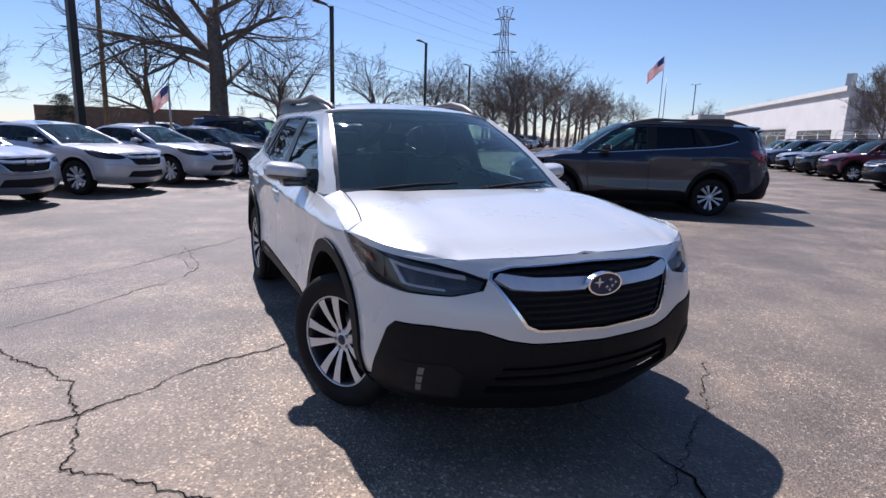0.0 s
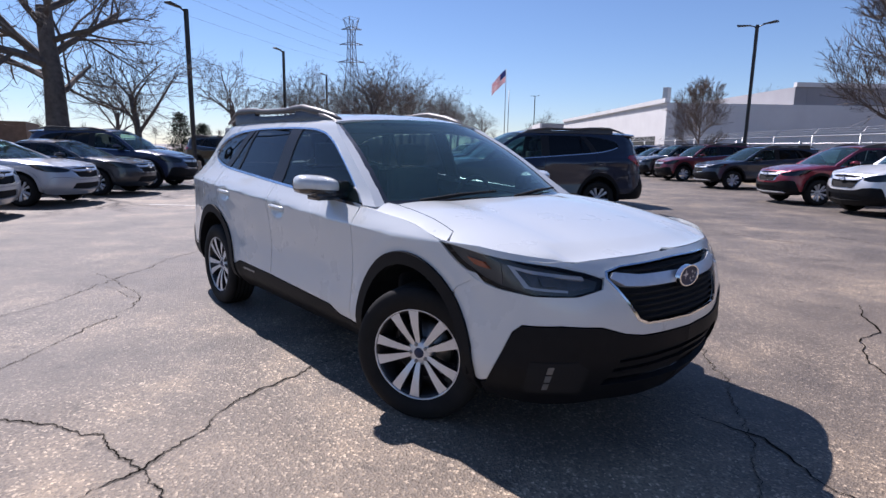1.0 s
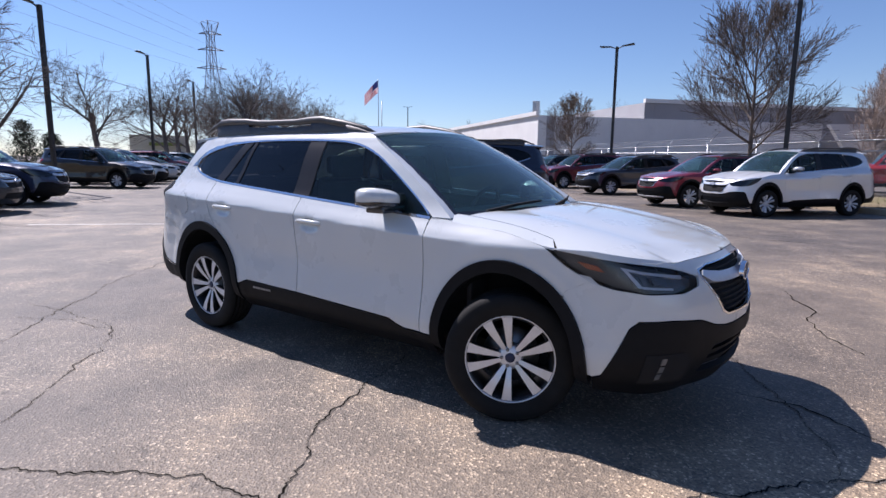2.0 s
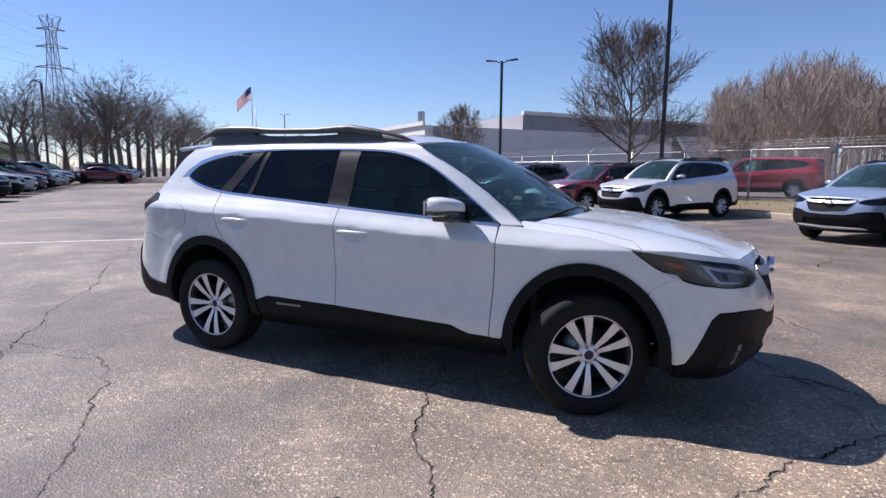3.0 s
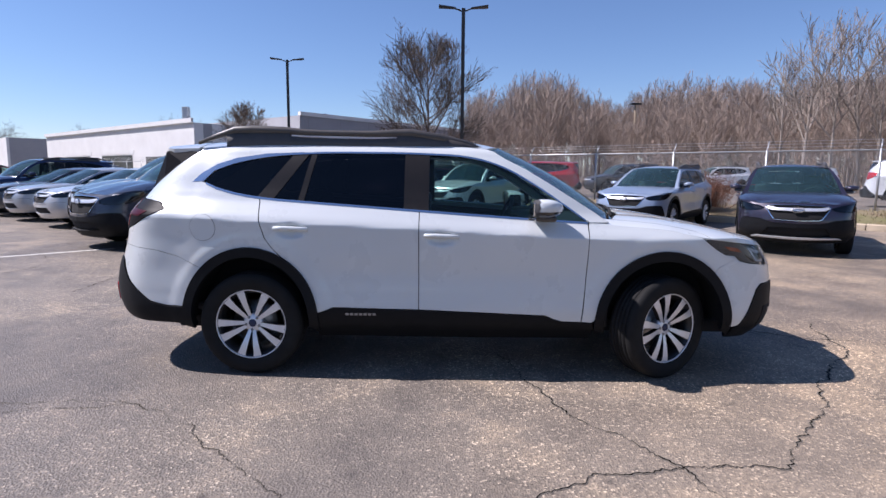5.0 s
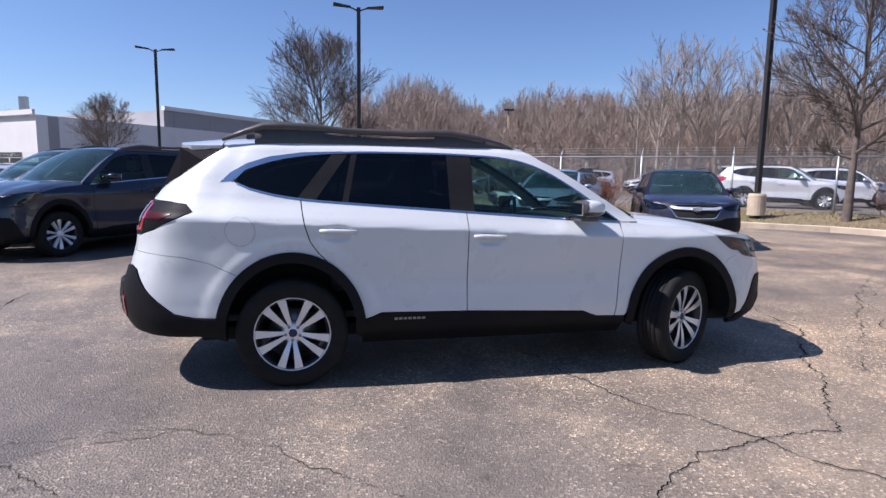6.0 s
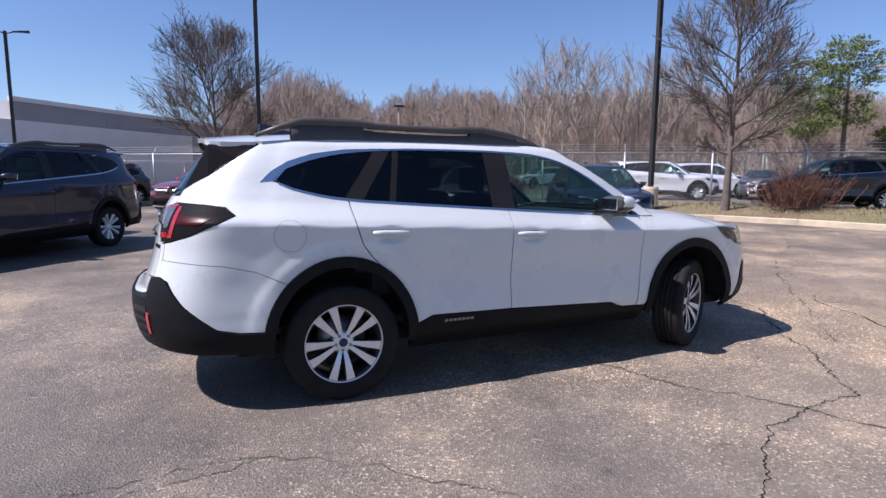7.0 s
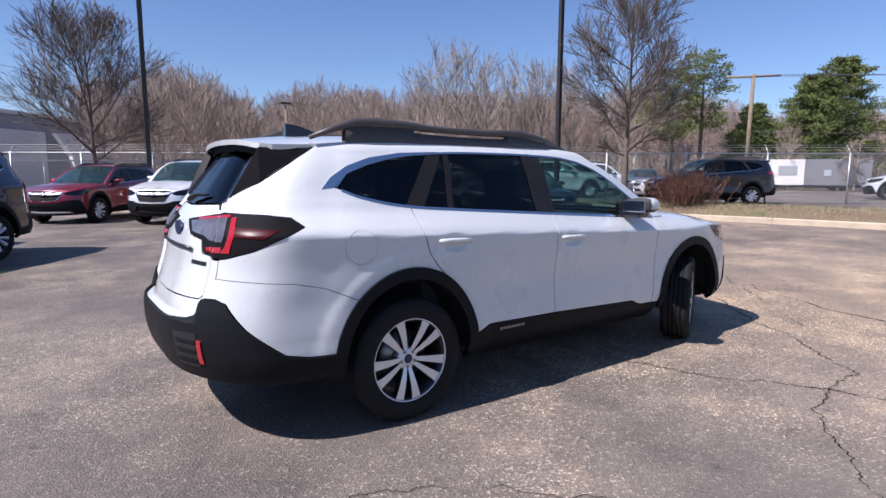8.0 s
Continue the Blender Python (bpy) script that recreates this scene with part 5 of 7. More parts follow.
CRACKS = [
    [(1.9, -3.1), (1.5, -2.75), (1.19, -2.35), (1.09, -2.11), (0.86, -1.81), (0.61, -1.49), (0.46, -0.92), (0.3, -0.2)],
    [(-0.6, -3.0), (-0.02, -2.6), (0.36, -2.35), (0.65, -2.14), (1.0, -2.05), (1.54, -2.07), (1.93, -1.62), (2.22, -1.29), (2.39, -0.96), (2.87, -0.47), (3.1, -0.2), (3.3, 0.6)],
    [(-0.2, -3.1), (-0.5, -2.62), (-0.75, -2.33), (-1.14, -2.06), (-1.49, -1.69), (-1.95, -1.41), (-2.63, -1.42), (-3.3, -1.5)],
    [(-1.2, -3.4), (-2.22, -2.07), (-2.97, -1.33), (-3.72, -0.64), (-4.45, 0.31), (-5.31, 0.97), (-6.6, 2.3), (-8.2, 3.6)],
    [(-2.9, -1.75), (-2.4, -1.51), (-1.94, -1.44)],
    [(1.6, 1.7), (1.79, 1.36), (2.18, 0.92), (2.6, 0.2), (2.85, -0.45)],
    [(2.6, -1.3), (3.6, -0.4), (5.0, 0.9), (6.6, 2.1), (8.6, 3.2), (11, 5.2)],
]
WIDTHS = [0.006, 0.0060, 0.0028, 0.0030, 0.0020, 0.0035, 0.004]
cracks = thing("pavement_cracks", "dark ragged cracks running through the asphalt", "crack", kind="stuff")
for i, (line, w) in enumerate(zip(CRACKS, WIDTHS)):
    part("crack_edge", ribbon("crack_edge", line, w * 1.4, 0.0025, i, 0.012, 0.012), CRACK_LIGHT, cracks)
    part("crack", ribbon("crack", line, w * 0.52, 0.0045, i, 0.012, 0.012), CRACK, cracks)
rnd = random.Random(5)
for i in range(26):
    x, y = rnd.uniform(-14, 10), rnd.uniform(-4, 16)
    if abs(y) < 1.2 and abs(x) < 2.6:
        continue
    a = rnd.uniform(0, math.pi)
    line = [(x, y)]
    for k in range(rnd.randint(3, 7)):
        a += rnd.uniform(-0.7, 0.7)
        line.append((line[-1][0] + 0.45 * math.cos(a), line[-1][1] + 0.45 * math.sin(a)))
    part("crack", ribbon("crack", line, rnd.uniform(0.002, 0.006), 0.0045, 50 + i, 0.02, 0.05), CRACK, cracks)


def flat_strip(name, a, b, w, z):
    a, b = Vector(a), Vector(b)
    t = (b - a).normalized()
    n = Vector((-t.y, t.x)) * w / 2
    return pydata(name, [(*(a - n), z), (*(b - n), z), (*(b + n), z), (*(a + n), z)], [(0, 1, 2, 3)])


ln = part("parking_line", flat_strip("parking_line", (-10.5, 0.7), (-5.9, 5.2), 0.09, 0.004), LINE_PAINT, None)
tagged(ln, "worn white painted parking bay line on asphalt", "road marking", "bay lines", "structure")

# ---- the white wagon ----
hero = build_wagon("station_wagon", "white five-door station wagon with black cladding, front wheels turned", True, steer=27.0)


# ---- parked cars ----
def tall_warp(p):
    """A tall five-seat body with an upright tail."""
    x, y, z = p[:, 0], p[:, 1], p[:, 2]
    up = 0.13 * ease(0.6, 1.5, z)
    back = 0.14 * ease(1.0, 1.5, z) * ease(-1.1, -1.9, x)
    return np.stack([x * 0.975 - back + 0.05 * ease(1.0, 1.5, z) * ease(0.0, 0.6, x), y, z + up], axis=-1)


def long_warp(p):
    """A long three-row body."""
    x, y, z = p[:, 0], p[:, 1], p[:, 2]
    up = 0.17 * ease(0.55, 1.5, z)
    back = 0.16 * ease(1.0, 1.5, z) * ease(-1.1, -1.9, x)
    return np.stack([x * 1.045 - back, y * 1.03, z + up], axis=-1)


def sedan_warp(p):
    """A low saloon with a short deck."""
    x, y, z = p[:, 0], p[:, 1], p[:, 2]
    low = z - 0.06 * ease(0.4, 1.0, z) - 0.11 * ease(0.95, 1.5, z)
    deck = 1.02
    f = ease(-0.55, -1.75, x) * 0.96
    low = np.where(low > deck, deck + (low - deck) * (1 - f), low)
    return np.stack([x, y, low], axis=-1)


def van_warp(p):
    x, y, z = p[:, 0], p[:, 1], p[:, 2]
    up = 0.17 * ease(0.8, 1.5, z)
    back = 0.25 * ease(1.0, 1.5, z) * ease(-1.0, -1.9, x)
    return np.stack([x * 1.08 - back + 0.28 * ease(1.0, 1.5, z) * ease(-0.2, 0.5, x), y * 1.03, z + up], axis=-1)


LOOKS = {"wagon": (None, WB, True), "suv": (tall_warp, WB * 0.975, True), "long": (long_warp, WB * 1.045, True), "sedan": (sedan_warp, WB, False), "van": (van_warp, WB * 1.08, False)}
NAMES = {"wagon": "station_wagon", "suv": "suv", "long": "suv", "sedan": "sedan", "van": "minivan"}
MODELS = {}


def recolour(ob, colour):
    for o in ob.children_recursive:
        if o.type == "MESH" and o.data.materials and o.data.materials[0] is CAR_PAINT:
            o.color = (*colour, 1)


LOT_RISE = 0.25                 # the yard behind the fence lies higher


def park(kind, wheel, heading, colour, label, group, side=-1, axle=1):
    """Parks a car with its front (axle 1) or rear wheel on that side on a spot of the ground; heading in degrees."""
    warp, wb, rails = LOOKS[kind]
    a = radians(heading)
    lx, ly = axle * wb, side * 0.80
    x = wheel[0] - (math.cos(a) * lx - math.sin(a) * ly)
    y = wheel[1] - (math.sin(a) * lx + math.cos(a) * ly)
    m = pose(x, y, LOT_RISE if group == "cars behind the fence" else 0, 0, 0, heading)
    if kind not in MODELS:
        ob = build_wagon(NAMES[kind], label, False, warp, CAR_PAINT, colour, 0.0, rails, (wb, -wb), 1.04 if kind == "long" else 1.0, group, kind == "sedan", kind == "wagon")
        ob.matrix_world = m
        MODELS[kind] = ob
    else:
        ob = copy_thing(MODELS[kind], m)
        ob.name = NAMES[kind]
    recolour(ob, colour)
    if ob is not MODELS[kind] and math.hypot(*wheel) > 26:
        thin_out(ob)
    tagged(ob, label, "car", group)
    return ob


def thin_out(ob):
    """A car that is only seen far off keeps the parts that show."""
    for o in [o for o in ob.children_recursive if o.name.split(".")[0] in FAR_DROP]:
        bpy.data.objects.remove(o)


FAR_DROP = {"inner_body", "inner_nose", "inner_tail", "seat", "steering_wheel", "dashboard", "mirror_base", "mirror_glass", "lower_housing", "hub", "side_marker", "handle", "quarter_light", "emblem", "rail_foot", "lamp_brow", "spokes"}
SILVER, STEEL_BLUE, NAVY, BLACK, CHARCOAL = (0.50, 0.51, 0.53), (0.30, 0.36, 0.46), (0.012, 0.025, 0.085), (0.010, 0.010, 0.013), (0.035, 0.038, 0.045)
MAROON, RED, WHITE, GREY, BRIGHT_RED = (0.14, 0.010, 0.022), (0.20, 0.010, 0.024), (0.74, 0.75, 0.76), (0.10, 0.105, 0.12), (0.40, 0.012, 0.02)
OUT, IN = 50.9, 230.9           # headings of the parked rows

# the row next to the wagon
park("long", (-3.55, 7.78), 235.5, (0.006, 0.010, 0.028), "dark navy three-row SUV with roof rails parked on asphalt", "cars in the middle row", 1, axle=-1)


def middle(k, kind, colour, label, d=0.0):
    f = Vector((-4.9, 4.95, 0)) + ROW * (2.62 * k) + DEEP * (d + 0.8)
    return park(kind, (f.x, f.y), 233.0, colour, label, "cars in the middle row", 1)


middle(1.05, "long", CHARCOAL, "charcoal SUV with a chrome grille in a tight row")
middle(2.0, "sedan", SILVER, "silver sedan parked nose-out in a tight row")
middle(3.0, "sedan", (0.36, 0.38, 0.41), "grey silver sedan parked nose-out in a tight row")
middle(3.9, "sedan", (0.07, 0.07, 0.08), "dark grey sedan parked nose-out in a tight row")
middle(4.75, "suv", (0.010, 0.022, 0.075), "dark blue SUV parked nose-out at a row's end", -0.2)
park("suv", (-29.8, 26.2), 205.0, WHITE, "white SUV parked side-on far across the lot", "far cars", 1)
park("wagon", (-27.0, 32.0), 60.0, BRIGHT_RED, "red hatchback far across the lot", "far cars", -1)
park("suv", (-25.0, 32.5), 235.0, CHARCOAL, "dark SUV far across the lot", "far cars", 1)


# the row beyond the aisle, noses towards the lot
def outer(x, y, kind, colour, label, heading=IN):
    return park(kind, (x, y), heading, colour, label, "cars in the outer row", 1)


outer(0.72, 13.1, "suv", WHITE, "white compact SUV with black lower trim parked nose-out")
outer(-1.55, 14.9, "wagon", RED, "dark red wagon with black cladding parked nose-out")
outer(-5.75, 19.6, "wagon", (0.022, 0.032, 0.055), "dark slate blue wagon parked nose-out among others")
outer(-9.55, 23.3, "suv", MAROON, "maroon SUV parked nose-out among others")
outer(-12.2, 25.9, "suv", CHARCOAL, "charcoal SUV parked nose-out among others")
outer(-14.7, 28.1, "wagon", STEEL_BLUE, "steel blue wagon parked nose-out among others")
outer(-17.2, 30.2, "suv", NAVY, "dark blue SUV parked nose-out among others")
outer(-20.0, 32.6, "suv", WHITE, "white SUV parked nose-out among others")
outer(5.35, 9.35, "wagon", STEEL_BLUE, "silver-blue wagon with black cladding parked nose-out")
park("wagon", (5.55, 6.25), 243.0, (0.022, 0.018, 0.034), "dark plum wagon with a bright grille parked nose-out", "cars in the outer row", -1)


# the row under the trees
def left(k, kind, colour, label, d=0.0, heading=OUT):
    f = Vector((-9.3, -3.2, 0)) + ROW * (2.65 * k) + DEEP * d
    return park(kind, (f.x, f.y), heading, colour, label, "cars under the trees", -1)


left(-1, "sedan", (0.24, 0.26, 0.31), "grey blue sedan in a row under bare trees")
left(0, "sedan", SILVER, "bright silver sedan in a row under bare trees")
left(1, "sedan", (0.42, 0.45, 0.50), "pale silver-blue sedan in a row under bare trees")
left(2.05, "sedan", CHARCOAL, "dark charcoal sedan in a row under bare trees")
left(3.1, "long", (0.012, 0.022, 0.065), "deep blue three-row SUV in a row under bare trees")
left(6.6, "suv", BLACK, "black SUV parked at an angle beside pale cars", 0.0, 33.0)
for k, kind, c, lb in ((8.2, "suv", SILVER, "silver SUV in the long row"), (9.3, "sedan", (0.45, 0.47, 0.5), "pale silver sedan in the long row"), (10.4, "sedan", CHARCOAL, "dark sedan in the long row"),
                       (11.5, "suv", MAROON, "dark red SUV in the long row"), (12.6, "sedan", (0.4, 0.43, 0.48), "silver sedan in the long row"), (13.7, "sedan", STEEL_BLUE, "steel blue sedan in the long row"),
                       (14.8, "suv", SILVER, "silver SUV in the long row"), (16.0, "suv", BLACK, "black SUV in the long row"), (17.2, "sedan", MAROON, "dark red sedan in the long row"),
                       (18.4, "sedan", CHARCOAL, "dark grey sedan in the long row"), (19.6, "suv", GREY, "grey SUV in the long row"), (20.8, "sedan", SILVER, "silver sedan in the long row"),
                       (22.0, "sedan", STEEL_BLUE, "steel blue sedan in the long row"), (23.3, "suv", WHITE, "white SUV in the long row"), (25.5, "suv", BLACK, "black pickup-like SUV in the long row"),
                       (27.5, "sedan", MAROON, "dark red sedan in the long row"), (29.5, "sedan", CHARCOAL, "dark sedan in the long row"), (32.0, "suv", SILVER, "pale SUV in the long row")):
    left(k, kind, c, lb + " under bare trees", 3.6 if k > 17 else 0.0)
# cars on the far side of the lawn
for i, (x, y, c, kind) in enumerate(((-46, -11, BLACK, "sedan"), (-47, -7.5, CHARCOAL, "sedan"), (-48, -4, SILVER, "sedan"), (-49, -0.5, WHITE, "suv"), (-50, 3.4, SILVER, "sedan"), (-51, 7, CHARCOAL, "suv"), (-52, 11, BLACK, "suv"))):
    park(kind, (x, y), 60.0, c, ("dark" if c in (BLACK, CHARCOAL) else "pale") + " car parked far beyond the lawn", "far cars", -1)
# behind the fence
park("van", (2.5, 24.6), 172.0, BRIGHT_RED, "bright red minivan glinting behind a chain-link fence", "cars behind the fence", 1)
park("suv", (9.3, 29.5), 190.0, CHARCOAL, "dark SUV parked behind a chain-link fence", "cars behind the fence", 1)
park("suv", (17.0, 34.0), 185.0, WHITE, "white SUV parked far behind the fence", "cars behind the fence", 1)
park("sedan", (11.5, 33.5), 200.0, WHITE, "white car parked far behind the fence", "cars behind the fence", 1)
park("suv", (22.0, 33.0), 180.0, WHITE, "white SUV parked far behind the fence", "cars behind the fence", 1)
park("suv", (14.5, 36.0), 185.0, GREY, "grey SUV parked far behind the fence", "cars behind the fence", 1)
park("long", (18.4, 14.3), -38.0, WHITE, "white three-row SUV parked just behind the fence", "cars behind the fence", -1)
park("suv", (22.4, 15.2), -38.0, WHITE, "white SUV parked behind another white one", "cars behind the fence", -1)
park("sedan", (22.3, 13.2), 215.0, GREY, "grey car parked behind the fence", "cars behind the fence", 1)
park("sedan", (19.6, 11.2), 146.0, WHITE, "white car parked behind the fence", "cars behind the fence", 1)
park("suv", (18.9, 7.1), 142.0, (0.010, 0.012, 0.02), "dark blue SUV parked behind a russet shrub", "cars behind the fence", 1, -1)
park("suv", (28.5, 5.6), 112.0, WHITE, "white SUV parked beside a white trailer", "cars behind the fence", 1)

# ---- buildings ----
def wall_box(name, a, b, depth, h, mat, parent, z0=0.0):
    """A block whose front runs from a to b; depth goes to the right of that line."""
    a, b = Vector(a), Vector(b)
    t = (b - a).normalized()
    n = Vector((t.y, -t.x)) * depth
    base = [a, b, b + n, a + n]
    v = [(*p, z0) for p in base] + [(*p, z0 + h) for p in base]
    f = [(0, 1, 5, 4), (1, 2, 6, 5), (2, 3, 7, 6), (3, 0, 4, 7), (4, 5, 6, 7)]
    return part(name, pydata(name, v, f), mat, parent)


def on_wall(name, a, b, s0, s1, z0, z1, mat, parent, proud=0.06):
    """A shallow panel on the front that runs from a to b."""
    a, b = Vector(a), Vector(b)
    t = (b - a).normalized()
    n = Vector((-t.y, t.x))
    p, q = a + t * s0 + n * proud, a + t * s1 + n * proud
    return wall_box(name, p, q, proud + 0.02, z1 - z0, mat, parent, z0)


works = thing("dealership_building", "long low commercial building, white lit front and grey shaded side", "building")
C1, C2, C3 = Vector((-20.4, 41.2)), Vector((-14.0, 49.2)), Vector((7.0, 75.8))
FRONT_END = C1 + Vector((-0.775, 0.632)) * 36
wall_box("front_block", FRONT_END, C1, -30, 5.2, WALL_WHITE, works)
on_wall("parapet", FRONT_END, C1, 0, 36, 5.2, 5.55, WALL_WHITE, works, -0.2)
# walls facing away from the sun get their shade from the darker colour
wall_box("side_block", C1 + Vector((0.5, 0.6)), C2, -20, 5.15, WALL_SHADED, works)
wall_box("hall", C2, C3, -28, 6.6, WALL_SHADED, works)
wall_box("parapet", C2 + Vector((0.1, -0.05)), C3 + Vector((0.1, -0.05)), -0.4, 0.35, WALL_WHITE, works, 6.6)
for s in (6, 16.5):
    on_wall("canopy", FRONT_END, C1, s, s + 8, 2.9, 3.3, WALL_WHITE, works, 0.8)
    on_wall("shop_window", FRONT_END, C1, s + 0.3, s + 7.6, 0.3, 2.8, DARK_OPEN, works)
on_wall("shop_window", FRONT_END, C1, 27, 34, 0.4, 2.6, DARK_OPEN, works)
on_wall("sign_panel", C2, C3, 8.5, 12.2, 3.6, 5.0, plain("pale_blue_panel", (0.42, 0.45, 0.52), 0.7), works)
on_wall("loading_door", C2, C3, 14, 19, 0.0, 3.2, plain("shutter_grey", (0.16, 0.16, 0.165), 0.6), works)
on_wall("canopy", C2, C3, 13.5, 20, 3.3, 3.55, WALL_TAN, works, 0.9)
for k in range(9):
    on_wall("pilaster", C2, C3, 1.0 + 3.9 * k, 1.16 + 3.9 * k, 0, 6.5, WALL_SHADED, works, 0.05)
ac = thing("rooftop_unit", "dark rooftop ventilation unit on a flat roof", "air conditioner")
part("casing", box_mesh((-13.6, 54.0, 6.7), (-12.5, 55.2, 7.25), 0.1), DARK_OPEN, ac)
part("duct", box_mesh((-23.3, 45.5, 5.2), (-22.8, 46.1, 6.9), 0.06), GALV, ac)
pylon = thing("sign_wedge", "white wedge-shaped sign wall beside the building", "sign")
w0 = Vector((0.9, 62.0))
part("wall", pydata("wall", [(w0.x, w0.y, 0), (w0.x + 1.4, w0.y + 0.5, 0), (w0.x + 1.4, w0.y + 0.5, 5.0), (w0.x - 1.6, w0.y - 0.5, 5.0), (w0.x - 0.4, w0.y, 2.9),
                             (w0.x - 0.3, w0.y + 0.8, 0), (w0.x + 1.1, w0.y + 1.3, 0), (w0.x + 1.1, w0.y + 1.3, 5.0), (w0.x - 1.9, w0.y + 0.3, 5.0), (w0.x - 0.7, w0.y + 0.8, 2.9)],
                     [(0, 1, 2, 3, 4), (9, 8, 7, 6, 5), (0, 5, 6, 1), (1, 6, 7, 2), (2, 7, 8, 3), (3, 8, 9, 4), (4, 9, 5, 0)]), WALL_WHITE, pylon)
office = thing("office_building", "small flat-roofed office block, white lit wall and grey shaded wall", "building")
O1, O2 = Vector((-59.0, 71.5)), Vector((-51.5, 79.5))
# lit and shaded sides are told apart by wall colour
wall_box("shaded_wall", O1, O2, -22, 5.6, WALL_SHADED, office)
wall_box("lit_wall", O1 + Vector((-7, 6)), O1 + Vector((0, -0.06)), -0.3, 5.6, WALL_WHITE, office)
on_wall("window", O1, O2, 5.5, 8.6, 0.6, 2.6, DARK_OPEN, office)
on_wall("window", O1, O2, 9.4, 10.2, 0.6, 2.8, DARK_OPEN, office)
part("roof_unit", box_mesh((-56, 79, 5.6), (-53, 81, 6.4), 0.1), DARK_OPEN, office)
shed = thing("brick_building", "low brown brick building far behind the trees", "building")
wall_box("wall", (-78, 4.0), (-82, -16), 12, 3.6, plain("brown_brick", (0.19, 0.12, 0.085), 0.9, 0, 0.2, 2), shed)
sgn = thing("sign_board", "cream roadside sign board with a green mark", "sign")
wall_box("board", (-56.2, 29.8), (-58.5, 24.8), 0.4, 2.3, SIGN_CREAM, sgn, 1.3)
wall_box("writing", (-55.95, 29.0), (-57.3, 26.2), 0.1, 0.35, plain("olive_mark", (0.2, 0.24, 0.06), 0.7), sgn, 2.5)


# ---- lamp posts, flag, poles, pylon ----
def lamp_post(x, y, h, turn, two, label, r=0.07, up=0.0):
    ob = thing("street_lamp", label, "street lamp", "car park lamps", at=pose(x, y, up, 0, 0, turn))
    part("base", pydata("base", *lathe([(0.0, 0.0), (0.25, 0.0), (0.25, 0.58), (0.22, 0.64), (0.0, 0.64)], "Z", 20)), KERB_TAN, ob)
    s = r
    part("pole", pydata("pole", [(a * s, b * s, z) for z in (0.60, h) for a, b in ((-1, -1), (1, -1), (1, 1), (-1, 1))], [(0, 1, 5, 4), (1, 2, 6, 5), (2, 3, 7, 6), (3, 0, 4, 7), (4, 5, 6, 7)]), POLE_DARK, ob)
    for sg in ((1, -1) if two else (1,)):
        part("arm", tube_mesh("arm", [(0, 0, h - 0.14), (sg * 0.20, 0, h - 0.05), (sg * 0.42, 0, h + 0.02)], 0.03, 6), POLE_DARK, ob)
        hd = bmesh.new()
        box(hd, (min(sg * 0.30, sg * 0.98), -0.16, -0.035), (max(sg * 0.30, sg * 0.98), 0.16, 0.035), 0.02)
        for v in hd.verts:
            k = (abs(v.co.x) - 0.30) / 0.68
            v.co = (v.co.x, v.co.y * (0.55 + 0.9 * k - 0.45 * k * k), h + v.co.z * (0.7 + 0.5 * k) + 0.09 * math.sin(2.4 * k))
        part("lamp_head", hd, POLE_DARK, ob)
    return ob


DARK_LAMP = "dark bronze lamp post on a concrete footing"
lamp_post(0.45, 18.98, 7.85, 0, True, DARK_LAMP + ", twin heads")
lamp_post(-9.8, 30.4, 8.0, 5, True, DARK_LAMP + ", twin heads")
lamp_post(11.6, 10.1, 8.2, 0, True, DARK_LAMP + ", twin heads", 0.065, 0.34)
lamp_post(-22.8, 5.5, 6.95, -62, False, DARK_LAMP + ", single head")
lamp_post(-36.2, 16.1, 8.0, -62, False, DARK_LAMP + ", single head")
lamp_post(-49.5, 26.9, 8.4, -62, False, DARK_LAMP + ", single head")
lamp_post(-64.0, 42.5, 8.8, -62, False, DARK_LAMP + ", single head")
lamp_post(-17.0, -3.95, 8.6, 30, False, DARK_LAMP + " beside the sedans", 0.105)
lamp_post(-78.5, 92.5, 12.5, 20, True, DARK_LAMP + " far off")
lamp_post(-49.0, -23.0, 7.5, 20, True, DARK_LAMP + " far off", 0.06)

timber = thing("utility_pole", "slim grey timber utility pole with a short crossarm", "utility pole", "utility poles")
part("pole", tube_mesh("pole", [(-25.9, -3.95, 0), (-25.9, -3.9, 10.5)], [0.11, 0.085], 10), TIMBER, timber)
part("crossarm", box_mesh((-25.96, -4.9, 7.9), (-25.84, -2.9, 8.02)), TIMBER, timber)
tpole = thing("utility_pole", "brown timber utility pole with a wide crossarm", "utility pole", "utility poles")
part("pole", tube_mesh("pole", [(41.7, 18.6, 0), (41.9, 18.6, 8.9)], [0.17, 0.13], 10), TIMBER, tpole)
part("crossarm", tube_mesh("crossarm", [(40.6, 20.0, 8.7), (43.1, 17.2, 8.75)], 0.09, 6), TIMBER, tpole)
for x, y, h in ((18.0, 52.0, 8.2), (30.5, 45.0, 8.0)):
    o = thing("utility_pole", "dark far pole against the woods", "utility pole", "utility poles")
    part("pole", tube_mesh("pole", [(x, y, 0), (x, y, h)], 0.13, 8), TIMBER, o)
    part("head", box_mesh((x - 0.5, y - 0.15, h - 0.1), (x + 0.5, y + 0.15, h + 0.08)), POLE_DARK, o)


def wires(name, lines, label, r=0.012):
    ob = thing(name, label, "cable")
    for a, b, sag in lines:
        a, b = Vector(a), Vector(b)
        pts = []
        for k in range(21):
            f = k / 20
            p = a.lerp(b, f)
            p.z -= sag * 4 * f * (1 - f)
            pts.append(p)
        part("wire", tube_mesh("wire", pts, r, 4), WIRE, ob)
    return ob


